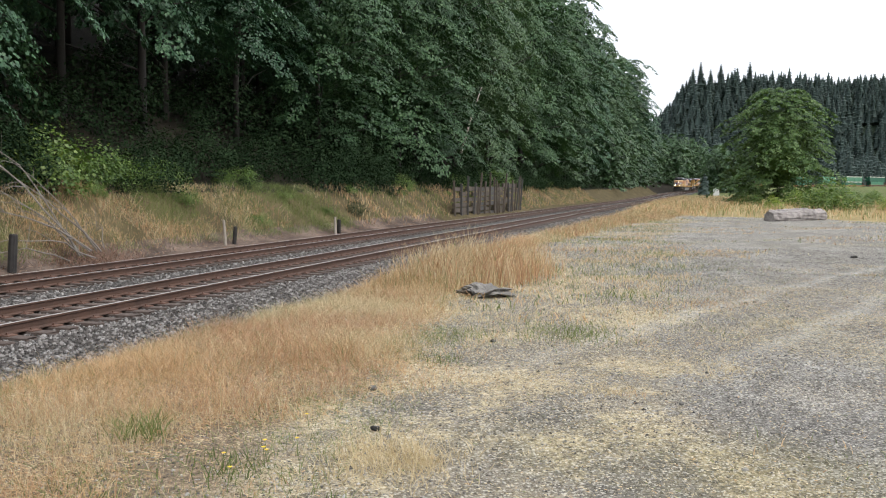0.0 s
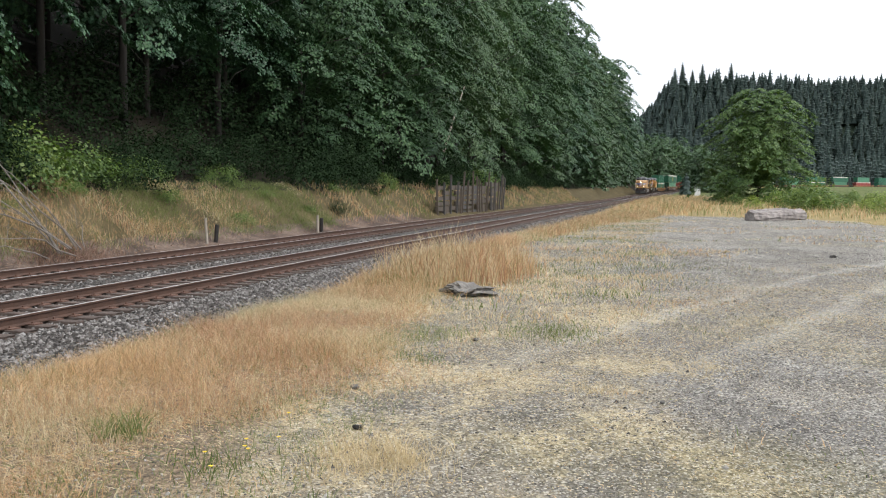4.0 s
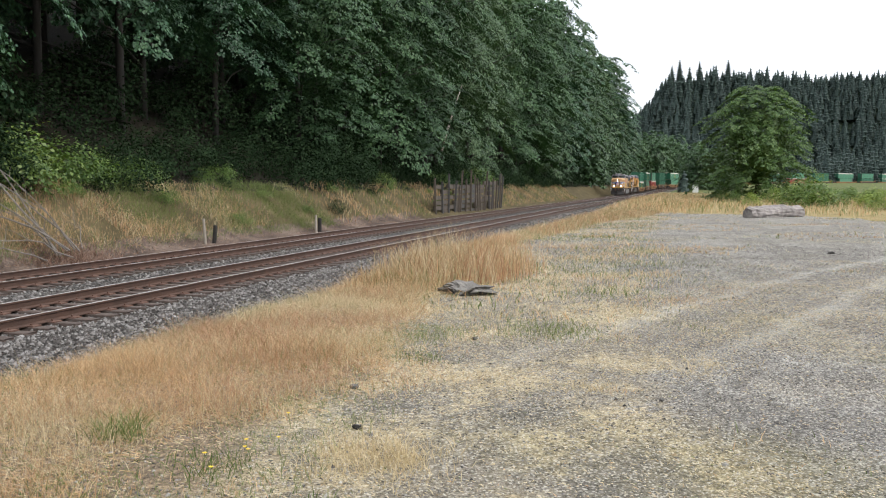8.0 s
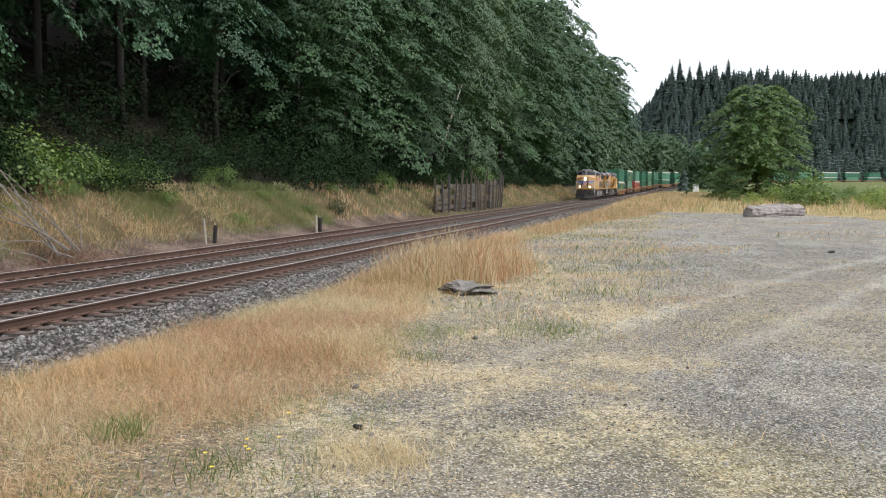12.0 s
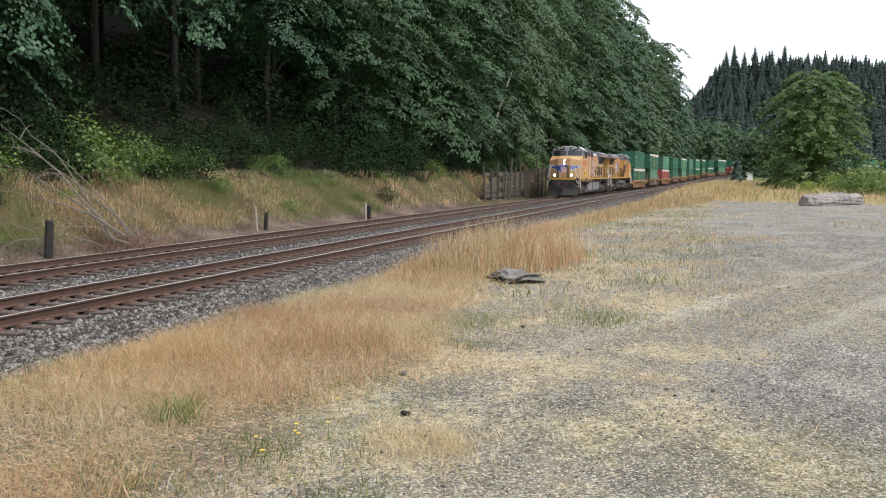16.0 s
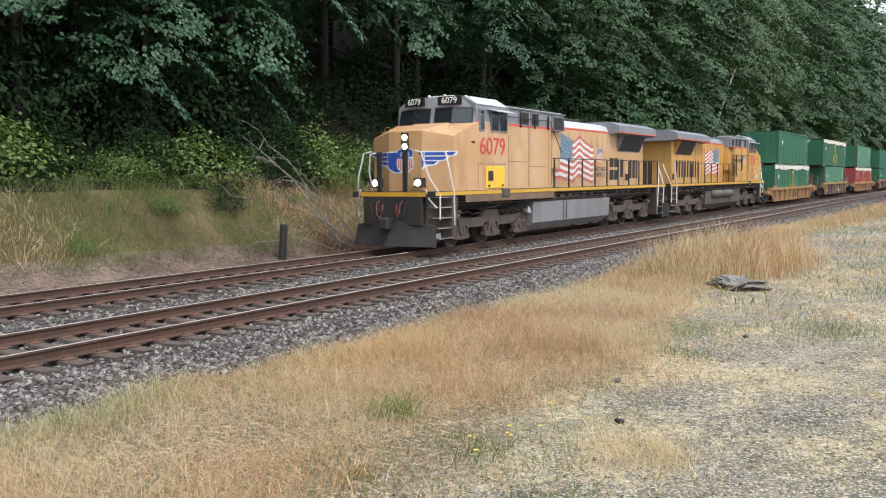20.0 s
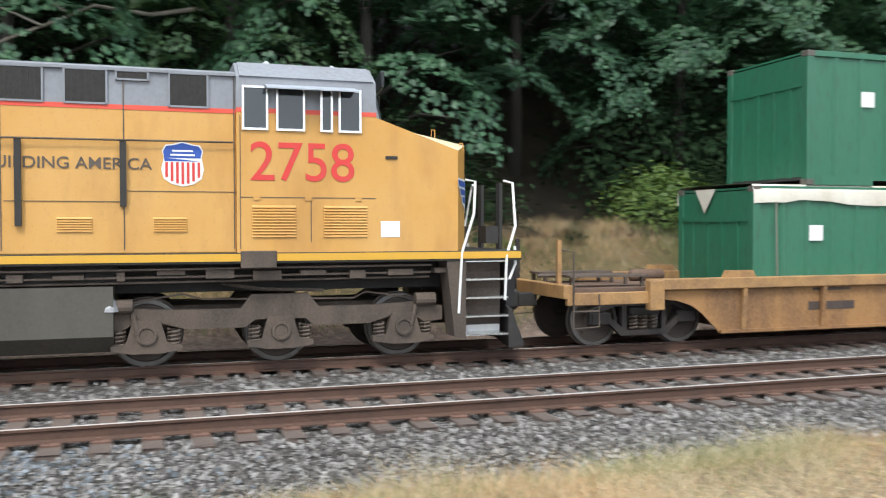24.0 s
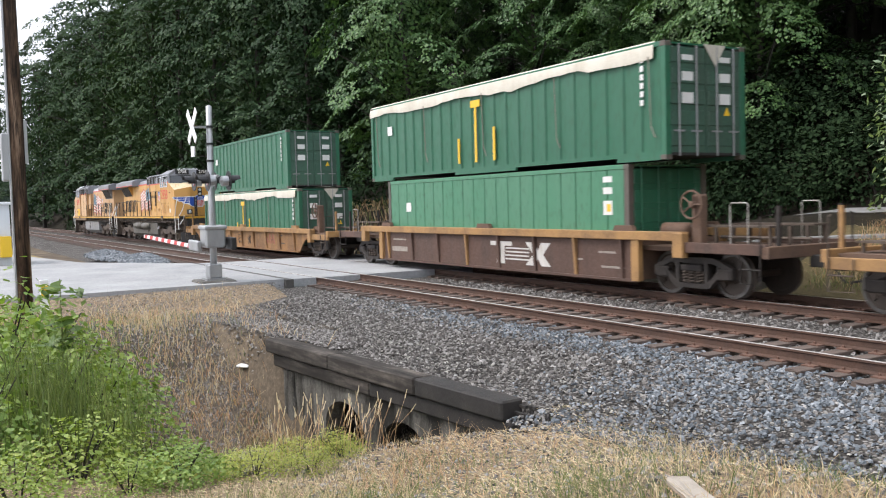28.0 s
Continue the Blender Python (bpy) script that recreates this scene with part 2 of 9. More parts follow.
    thatch = n.ramp(n.math("ADD", n.math("MULTIPLY", fine, 0.5), n.math("MULTIPLY", speck, 0.5)), [(0.38, (0.06, 0.048, 0.038)), (0.5, (0.22, 0.165, 0.112)), (0.62, (0.52, 0.39, 0.25))])
    col = n.mix(n.ramp(berm, [(0.0, 0.0), (0.5, 0.9)]), col, thatch)
    n.bump(n.math("SUBTRACT", n.math("MULTIPLY", speck, 0.9), gap), 0.85, 0.02)
    return n.done(col, 0.95, spec=0.15)


M_GROUND = ground_mat()


def soil_mat(name, lo, mid, hi):
    n = Nodes(name)
    p = n.position()
    f = n.math("ADD", n.math("MULTIPLY", n.noise(0.5, 5, 0.6, p), 0.5), n.math("MULTIPLY", n.noise(9, 5, 0.7, p), 0.5))
    n.bump(n.noise(20, 4, 0.7, p), 0.7, 0.03)
    return n.done(n.ramp(f, [(0.33, lo), (0.5, mid), (0.68, hi)]), 0.95, spec=0.15)


def bed_mat():
    """Packed crushed stone: single stones in grey and brown with dark gaps."""
    n = Nodes("ballast_bed")
    p = n.position()
    v = n.add("TexVoronoi", Vector=p, Scale=19.0, Randomness=1.0)
    col = n.ramp(n.add("SeparateColor", Color=v.outputs["Color"]).outputs[0], [(0.0, (0.06, 0.055, 0.05)), (0.45, (0.15, 0.138, 0.128)), (0.8, (0.26, 0.246, 0.232)), (1.0, (0.40, 0.385, 0.365))])
    col = n.mix(n.ramp(v.outputs["Distance"], [(0.34, 0.0), (0.62, 0.9)]), col, (0.028, 0.026, 0.024))
    col = n.mix(0.6, col, n.ramp(n.noise(0.8, 5, 0.65, p), [(0.35, 0.55), (0.6, 1.0)]), "MULTIPLY")
    n.bump(n.math("SUBTRACT", 0.6, v.outputs["Distance"]), 0.9, 0.03)
    return n.done(col, 0.95, spec=0.15)


M_BED = bed_mat()
# near-black: the shade under the trees is put into the soil's colour
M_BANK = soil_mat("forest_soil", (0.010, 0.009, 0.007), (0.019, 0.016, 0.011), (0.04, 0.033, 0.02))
M_BANKSOIL = soil_mat("grassy_bank_soil", (0.04, 0.033, 0.017), (0.095, 0.076, 0.038), (0.18, 0.14, 0.075))
M_TOE = soil_mat("leaf_strewn_soil", (0.03, 0.022, 0.018), (0.12, 0.088, 0.07), (0.32, 0.245, 0.195))
M_SLOPE = soil_mat("stony_brown_slope", (0.035, 0.03, 0.026), (0.105, 0.083, 0.06), (0.22, 0.175, 0.125))
M_MEADOW = soil_mat("meadow_ground", (0.13, 0.10, 0.045), (0.28, 0.22, 0.10), (0.40, 0.32, 0.16))
M_FIELD = soil_mat("green_field", (0.05, 0.065, 0.02), (0.10, 0.12, 0.04), (0.20, 0.20, 0.08))
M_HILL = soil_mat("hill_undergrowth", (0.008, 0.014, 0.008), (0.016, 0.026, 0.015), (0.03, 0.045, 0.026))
M_RUBBLE = soil_mat("broken_old_asphalt", (0.05, 0.046, 0.042), (0.17, 0.16, 0.145), (0.36, 0.34, 0.31))
M_ROAD = soil_mat("concrete_road", (0.25, 0.255, 0.26), (0.33, 0.335, 0.34), (0.42, 0.425, 0.43))
M_ASPHALT = soil_mat("pale_asphalt", (0.18, 0.18, 0.18), (0.25, 0.25, 0.25), (0.33, 0.33, 0.33))
M_RUST = dirty("rusty_steel", (0.10, 0.055, 0.038), (0.045, 0.031, 0.026), 0.75, 0.2, 0.7, 3.0, False, 0.3)
M_RAILTOP = dirty("worn_rail_head", (0.66, 0.64, 0.62), (0.4, 0.34, 0.30), 0.5, 0.5, 0.5, 6.0, False)
M_TIE = dirty("weathered_tie", (0.115, 0.085, 0.07), (0.05, 0.039, 0.034), 0.9, 0, 0.8, 4.0, False, 0.5)
M_PLATE = dirty("rusty_tie_plate", (0.155, 0.085, 0.06), (0.08, 0.045, 0.033), 0.8, 0.1, 0.7, 8.0, False)


def leaf_mat(name, dark, mid, light, gloss=0.45, through=0.35, tint=(0.9, 1.0, 0.35), spec=0.35):
    n = Nodes(name)
    r = n.add("NewGeometry").outputs["Random Per Island"]
    o = n.add("ObjectInfo").outputs["Random"]
    big = n.noise(0.35, 3, 0.6, n.position())
    f = n.math("ADD", n.math("ADD", n.math("MULTIPLY", r, 0.45), n.math("MULTIPLY", o, 0.2)), n.math("MULTIPLY", big, 0.4))
    col = n.ramp(f, [(0.2, dark), (0.55, mid), (0.92, light)])
    n.done(col, gloss, spec=spec)
    tr = n.add("BsdfTranslucent", Color=n.mix(1.0, col, tint, "MULTIPLY"))
    out = n.t.nodes["Material Output"]
    n.t.links.new(mixed(n, through, tr), out.inputs["Surface"])
    return n.mat


def mixed(n, fac, other):
    m = n.t.nodes.new("ShaderNodeMixShader")
    m.inputs[0].default_value = fac
    n.t.links.new(n.bsdf.outputs[0], m.inputs[1])
    n.t.links.new(other.outputs[0], m.inputs[2])
    return m.outputs[0]


M_MAPLE = leaf_mat("maple_leaf", (0.019, 0.05, 0.026), (0.042, 0.10, 0.05), (0.10, 0.195, 0.092), 0.48, 0.10)
M_DARKLEAF = leaf_mat("dark_wood_leaf", (0.016, 0.036, 0.016), (0.034, 0.068, 0.03), (0.075, 0.12, 0.052), 0.6, 0.1, spec=0.15)
# shade of the overhanging boughs is put into this near-black leaf green
M_SHADED_FERN = leaf_mat("undergrowth_leaf", (0.009, 0.019, 0.009), (0.019, 0.037, 0.016), (0.046, 0.075, 0.034), 0.85, 0.05, spec=0.06)
M_MAPLE_MID = leaf_mat("green_maple_leaf", (0.020, 0.05, 0.022), (0.046, 0.10, 0.042), (0.11, 0.19, 0.08), 0.5, 0.14, spec=0.28)
# lit copy of the maple leaf, its brighter light put into the colour
M_MAPLE_SUN = leaf_mat("bright_maple_leaf", (0.028, 0.066, 0.022), (0.066, 0.14, 0.045), (0.15, 0.25, 0.085), 0.48, 0.14)
M_ALDER = leaf_mat("alder_leaf", (0.026, 0.056, 0.022), (0.06, 0.118, 0.052), (0.14, 0.21, 0.09), 0.45, 0.16)
M_WILLOW = leaf_mat("willow_leaf", (0.16, 0.225, 0.145), (0.30, 0.38, 0.25), (0.46, 0.53, 0.37), 0.5)
M_BRAMBLE = leaf_mat("bramble_leaf", (0.05, 0.10, 0.028), (0.125, 0.20, 0.055), (0.27, 0.34, 0.10))
M_WEED = leaf_mat("weed_leaf", (0.11, 0.175, 0.035), (0.25, 0.34, 0.075), (0.46, 0.50, 0.15))
M_SHOOT = leaf_mat("bramble_shoot_leaf", (0.085, 0.155, 0.035), (0.20, 0.30, 0.075), (0.37, 0.45, 0.13))
M_YWEED = leaf_mat("yellow_green_leaf", (0.19, 0.22, 0.04), (0.36, 0.39, 0.09), (0.52, 0.52, 0.16))
M_OAKTREE = leaf_mat("field_tree_leaf", (0.026, 0.06, 0.015), (0.066, 0.13, 0.031), (0.165, 0.245, 0.068), 0.45, 0.2)
# bluer and paler than bare needles: distance haze is put into the colour
M_NEEDLE = leaf_mat("conifer_needle", (0.03, 0.047, 0.041), (0.052, 0.08, 0.068), (0.08, 0.115, 0.092), 0.7, 0.1)
M_BARK = dirty("bark", (0.036, 0.031, 0.026), (0.016, 0.014, 0.012), 0.95, 0, 0.8, 3.0, True, 0.6)
M_TWIG = dirty("grey_dead_twigs", (0.23, 0.205, 0.18), (0.085, 0.072, 0.06), 0.9, 0, 0.6, 4.0, False, 0.4)
M_LOG = dirty("bleached_log", (0.31, 0.28, 0.26), (0.05, 0.042, 0.04), 0.9, 0, 0.95, 2.2, False, 0.9)
M_DEADWOOD = dirty("dead_grey_wood", (0.36, 0.32, 0.27), (0.16, 0.13, 0.10), 0.9, 0, 0.6, 4.0, False, 0.4)
M_GRASS = leaf_mat("dry_grass", (0.32, 0.205, 0.10), (0.63, 0.425, 0.23), (0.80, 0.61, 0.39), 0.7, 0.3, (1.0, 0.93, 0.8))
M_STRAW = leaf_mat("pale_straw", (0.44, 0.35, 0.20), (0.66, 0.55, 0.35), (0.80, 0.72, 0.54), 0.7, 0.3, (1.0, 0.95, 0.85))
M_GREENGRASS = leaf_mat("green_grass", (0.075, 0.11, 0.03), (0.15, 0.195, 0.06), (0.28, 0.31, 0.12), 0.6, 0.3, (0.95, 1.0, 0.6))
M_RUSSET = leaf_mat("russet_grass", (0.29, 0.155, 0.085), (0.53, 0.325, 0.19), (0.68, 0.47, 0.32), 0.7, 0.3, (1.0, 0.9, 0.8))
M_DEADLEAF = leaf_mat("dead_leaf", (0.13, 0.075, 0.05), (0.30, 0.19, 0.14), (0.50, 0.37, 0.29), 0.8, 0.15, (1.0, 0.9, 0.8))
M_PETAL = dirty("yellow_petal", (0.80, 0.58, 0.04), (0.65, 0.40, 0.03), 0.6, 0, 0.4, 40.0, False)
M_WHITE = dirty("white_paint", (0.75, 0.75, 0.74), (0.5, 0.47, 0.42), 0.5, 0, 0.5, 2.0)


# ---- the railway's line ----
NEAR, FAR, GAUGE = 11.253, 15.453, 1.506
STEP = 2.0
S0, S1 = -420, 760


def bend(s):
    """Curvature of the line, to the camera's side, at s metres along it."""
    return np.where((s > 85) & (s < 300), 1 / 4600, np.where((s >= 300) & (s < 490), 1 / 300, 0.0))


def lay_line():
    ss = np.arange(S0, S1 + STEP, STEP)
    head = np.cumsum(bend(ss)) * STEP
    x = S0 + np.concatenate([[0], np.cumsum(np.cos(head[:-1]) * STEP)])
    y = -np.concatenate([[0], np.cumsum(np.sin(head[:-1]) * STEP)])
    return ss, x, y, head, 4.1 * smooth01((ss - 150) / 430)


LS, LX, LY, LH, LZ = lay_line()


def on_line(s, side):
    """Place and heading at s along the line, side metres across from the camera's foot."""
    h = np.interp(s, LS, LH)
    return (np.interp(s, LS, LX) + side * np.sin(h), np.interp(s, LS, LY) + side * np.cos(h), np.interp(s, LS, LZ), -h)


# ---- ground ----
def ground_z(x, y):
    x, y = np.asarray(x, float), np.asarray(y, float)
    ly, lz = np.interp(x, LX, LY), np.interp(x, LX, LZ)
    v = y - ly
    lot = 0.6 - 0.25 * smooth01((x - 15) / 45)
    near = lot - 0.95 * smooth01((-x - 1.5) / 7.5)
    t = smooth01((7.3 - v) / 2.6)
    z = -0.46 * (1 - t) + near * t
    z = np.where(v > 7.3, -0.46, z)
    # ditch in front of the culvert
    wall = 5.85 + (x + 16.6) * 0.076
    deep = smooth01((x + 14.9) / 0.4) * smooth01((-10.7 - x) / 0.4)
    carve = smooth01((wall + 0.22 + 1.5 * deep - y) / 0.25) * smooth01((y - 0.6) / 3.4) * smooth01((x + 20.5) / 5.0) * smooth01((-8.2 - x) / 1.7)
    z = z * (1 - carve) - 2.2 * carve
    # the crossing road's ramp
    road = smooth01((x + 44) / 3) * smooth01((-22.4 - x) / 2.6)
    z = z * (1 - road) + np.where((v < 9), -0.05, np.where(v > 17.6, -0.05, -0.46)) * road
    bank = -0.38 + 2.6 * smooth01((v - 18.7) / 5.0) + 7 * smooth01((v - 24) / 14) + (34 - 26 * smooth01((x - 260) / 160)) * smooth01((v - 32) / 70)
    bank = -0.38 + (bank + 0.38) * (1 - 0.9 * smooth01((x - 320) / 90))
    cut = smooth01((x + 45) / 8) * smooth01((-4 - x) / 8)
    bank = bank - cut * ((1.6 - 0.85 * smooth01((x + 27) / 9)) * smooth01((v - 18.7) / 5.0) * smooth01((34 - v) / 8) + 5.5 * smooth01((v - 24) / 14) * smooth01((34 - v) / 6))
    z = np.where(v > 17.8, bank, z)
    away = np.hypot(x, y)
    hill = (91 - 12 * smooth01((v - 20) / 60)) * smooth01((x - 600) / 220) * smooth01((y + 500) / 160) * (1 - 0.4 * smooth01((y - 10) / 36))
    far = np.where(v < 7, smooth01((x - 60) / 40) * 0.2, 0)
    wob = 0.03 * np.sin(x * 1.7 + y * 0.6) * np.sin(y * 1.3 - x * 0.4) + 0.05 * np.sin(x * 0.31) * np.sin(y * 0.27)
    wob = wob * np.where((v > 7.2) & (v < 18), 0.2, 1)
    return z + lz * np.where(v > 7, 1, smooth01((away - 100) / 200)) + far + hill + wob


def grid_sheet(xs, ys):
    gx, gy = np.meshgrid(xs, ys, indexing="ij")
    v = np.stack([gx, gy, ground_z(gx, gy)], -1).reshape(-1, 3)
    n, m = len(xs), len(ys)
    i = (np.arange(n - 1)[:, None] * m + np.arange(m - 1)[None]).ravel()
    return v, np.stack([i, i + m, i + m + 1, i + 1], 1)


def build_ground():
    xs = np.concatenate([np.arange(-1500, -120, 60), np.arange(-120, -30, 2.5), np.arange(-30, 40, 0.5), np.arange(40, 120, 2), np.arange(120, 700, 12), np.arange(700, 2500, 90)])
    ys = np.concatenate([np.arange(-1500, -300, 60), np.arange(-300, -60, 12), np.arange(-60, -6, 2), np.arange(-6, 9, 0.25), np.arange(9, 45, 0.8), np.arange(45, 150, 8), np.arange(150, 1500, 90)])
    v, f = grid_sheet(xs, ys)
    c = v[f].mean(1)
    side = c[:, 1] - np.interp(c[:, 0], LX, LY)
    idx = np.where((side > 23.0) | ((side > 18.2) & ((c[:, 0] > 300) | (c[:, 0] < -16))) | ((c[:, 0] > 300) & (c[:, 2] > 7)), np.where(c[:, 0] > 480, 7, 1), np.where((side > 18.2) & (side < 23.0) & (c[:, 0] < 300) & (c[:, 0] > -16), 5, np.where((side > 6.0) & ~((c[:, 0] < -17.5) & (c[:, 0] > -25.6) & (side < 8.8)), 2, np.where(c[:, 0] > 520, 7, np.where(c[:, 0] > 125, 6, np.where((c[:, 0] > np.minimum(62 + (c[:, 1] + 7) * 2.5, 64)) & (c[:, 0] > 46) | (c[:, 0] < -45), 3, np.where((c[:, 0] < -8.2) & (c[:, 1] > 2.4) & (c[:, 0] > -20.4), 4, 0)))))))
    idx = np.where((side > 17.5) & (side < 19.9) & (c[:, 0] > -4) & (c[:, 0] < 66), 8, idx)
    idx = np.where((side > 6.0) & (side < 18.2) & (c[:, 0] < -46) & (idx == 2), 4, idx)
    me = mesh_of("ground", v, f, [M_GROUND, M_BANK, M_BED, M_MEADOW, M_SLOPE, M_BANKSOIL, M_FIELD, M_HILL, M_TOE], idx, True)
    return tagged(new("ground", me), "gravel lot with dry grass, ballast bed and wooded bank", "ground", kind="structure")


build_ground()


# ---- tracks ----
RAIL = [(-0.07, -0.17), (0.07, -0.17), (0.07, -0.155), (0.012, -0.13), (0.012, -0.045), (0.036, -0.03), (0.036, -0.004), (0.03, 0.0), (-0.03, 0.0), (-0.036, -0.004), (-0.036, -0.03), (-0.012, -0.045), (-0.012, -0.13), (-0.07, -0.155)]


def rail_mesh(name, side):
    ss = np.concatenate([np.arange(-400, -60, 20), np.arange(-60, 130, 5), np.arange(130, 740, 10)])
    x, y, z, h = on_line(ss, side)
    n = len(RAIL)
    p = np.array(RAIL)
    v = np.stack([x[:, None] - np.sin(h)[:, None] * p[None, :, 0], y[:, None] + np.cos(h)[:, None] * p[None, :, 0], z[:, None] + p[None, :, 1]], -1).reshape(-1, 3)
    i = (np.arange(len(ss) - 1)[:, None] * n + np.arange(n)[None]).ravel()
    j = (np.arange(len(ss) - 1)[:, None] * n + (np.arange(n)[None] + 1) % n).ravel()
    f = np.stack([i, j, j + n, i + n], 1)
    top = np.tile(np.arange(n) == 7, len(ss) - 1).astype(int)
    return mesh_of(name, v, f, [M_RUST, M_RAILTOP], top)


def stones(name, mats, idx_mat, places, sizes, seed, chunky=False):
    """Loose stones joined into one mesh: jittered pyramids, or angular lumps with a broken flat top."""
    rng = np.random.default_rng(seed)
    n = len(places)
    if chunky:
        o = np.array([[1, 0, -0.6], [0, 1, -0.6], [-1, 0, -0.6], [0, -1, -0.6], [0.6, 0.1, 0.55], [-0.1, 0.6, 0.55], [-0.6, -0.1, 0.55], [0.1, -0.6, 0.55]], float)
        f = np.array([[0, 1, 5, 4], [1, 2, 6, 5], [2, 3, 7, 6], [3, 0, 4, 7], [4, 5, 6, 7]])
    else:
        o = np.array([[1, 0, -0.45], [0, 1, -0.45], [-1, 0, -0.45], [0, -1, -0.45], [0, 0, 0.7]], float)
        f = np.array([[0, 1, 4], [1, 2, 4], [2, 3, 4], [3, 0, 4]])
    k = len(o)
    v = o[None] * rng.uniform(0.7, 1.25, (n, k, 1)) + rng.normal(0, 0.16, (n, k, 3))
    tilt = rng.normal(0, 0.35, (n, 1, 2))
    v[..., 2:3] += (v[..., :2] * tilt).sum(-1, keepdims=True)
    a = rng.uniform(0, 6.28, n)
    c, s = np.cos(a)[:, None], np.sin(a)[:, None]
    long = rng.uniform(0.75, 1.35, (n, 1))
    v = np.stack([v[..., 0] * c * long - v[..., 1] * s, v[..., 0] * s * long + v[..., 1] * c, v[..., 2] * 0.7], -1)
    v = v * sizes[:, None, None] + places[:, None, :]
    m = len(f)
    f = (f[None] + (np.arange(n) * k)[:, None, None]).reshape(n * m, -1)
    return mesh_of(name, v.reshape(-1, 3), f, mats, np.repeat(idx_mat, m) if idx_mat is not None else None)


def ballast_top(v):
    """Height of the ballast across the line."""
    return np.where(v < 9.6, -0.21 - 0.085 * (9.6 - v), np.where(v > 17.0, -0.21 - 0.11 * (v - 17.0), -0.21))


def build_ballast():
    xs = np.concatenate([np.arange(-400, -60, 20), np.arange(-60, 130, 2.5), np.arange(130, 740, 10)])
    vs = np.array([6.9, 7.8, 8.8, 9.6, 10.2, 12.4, 13.3, 14.2, 16.5, 17.1, 18.2, 19.4])
    pts = []
    for s in xs:
        for v in vs:
            x, y, z, h = on_line(s, v)
            pts.append((x, y, z + ballast_top(v) - 0.03 - (0.25 if v in (6.9, 19.4) else 0)))
    m = len(vs)
    i = (np.arange(len(xs) - 1)[:, None] * m + np.arange(m - 1)[None]).ravel()
    bed = new("ballast", mesh_of("ballast", pts, np.stack([i, i + m, i + m + 1, i + 1], 1), [M_BED], None, True))
    tagged(bed, "grey crushed-stone ballast under both tracks", "ballast", kind="structure")
    rng = np.random.default_rng(5)
    def scatter(n, x0, x1, v0, v1, smin, smax, power=1.0):
        s = x0 + (x1 - x0) * rng.random(n) ** power
        v = rng.uniform(v0, v1, n)
        x, y, z, h = on_line(s, v)
        return np.stack([x, y, np.maximum(z + ballast_top(v) - 0.012, np.where((v < 8.5) & (x > -8.5), ground_z(x, y), -9))], 1), rng.uniform(smin, smax, n)
    sets = [scatter(28000, -15, 13, 6.1, 10.4, 0.018, 0.042), scatter(13000, 13, 32, 6.3, 10.4, 0.022, 0.045), scatter(7000, -23, -15, 6.6, 10.4, 0.018, 0.04), scatter(5000, 32, 90, 7.2, 10.4, 0.035, 0.06), scatter(9000, -24, 32, 10.5, 12.0, 0.018, 0.04), scatter(9000, -24, 40, 12.0, 14.7, 0.022, 0.05),
            scatter(3000, -24, 40, 14.7, 16.2, 0.025, 0.045), scatter(4000, -24, 40, 16.2, 18.4, 0.025, 0.05)]
    p, z = np.concatenate([a for a, _ in sets]), np.concatenate([b for _, b in sets])
    off_cap = ~((p[:, 0] > -16.9) & (p[:, 0] < -9.0) & (p[:, 1] < 6.2 + (p[:, 0] + 16.6) * 0.076))
    p, z = p[off_cap], z[off_cap]
    fresh = (rng.random(len(p)) < 0.85 * smooth01(1.25 - np.abs(p[:, 0] + 8) / 12) * smooth01((1.5 - p[:, 0]) / 5) * (p[:, 1] < 10.4) * np.maximum(smooth01((p[:, 0] + 11) / 3), smooth01((p[:, 1] - 8.7) / 0.9))).astype(int)
    low = (p[:, 0] < 2) & (rng.random(len(p)) < 0.8 * smooth01((8.9 - p[:, 1]) / 1.6))
    fresh = np.where(low & (rng.random(len(p)) < 0.4), 2, fresh)
    z = np.where(low, z * 0.68, z)
    st = new("ballast_stones", stones("ballast_stones", [M_BALLAST, M_BALLAST_NEW, M_GRIT], fresh, p, z, 6, True))
    tagged(st, "loose grey crushed ballast stones", "ballast stones", kind="stuff")


build_ballast()


def tie_mesh(name, seed):
    bm = bmesh.new()
    rng = random.Random(seed)
    box(bm, -0.115, 0.115, -1.3, 1.3, -0.34, -0.178, 0.012)
    for v in bm.verts:
        v.co += Vector((rng.uniform(-0.008, 0.008), rng.uniform(-0.03, 0.03), rng.uniform(-0.006, 0.004)))
    return bm_mesh(name, bm, M_TIE)


def plate_mesh():
    bm = bmesh.new()
    for s in (-1, 1):
        box(bm, -0.10, 0.10, s * 0.753 - 0.19, s * 0.753 + 0.19, -0.178, -0.158)
        for a in (-1, 1):
            box(bm, -0.05, -0.02, s * 0.753 + a * 0.10 - 0.015, s * 0.753 + a * 0.10 + 0.015, -0.16, -0.125)
    return bm_mesh("tie_plate", bm, M_PLATE)


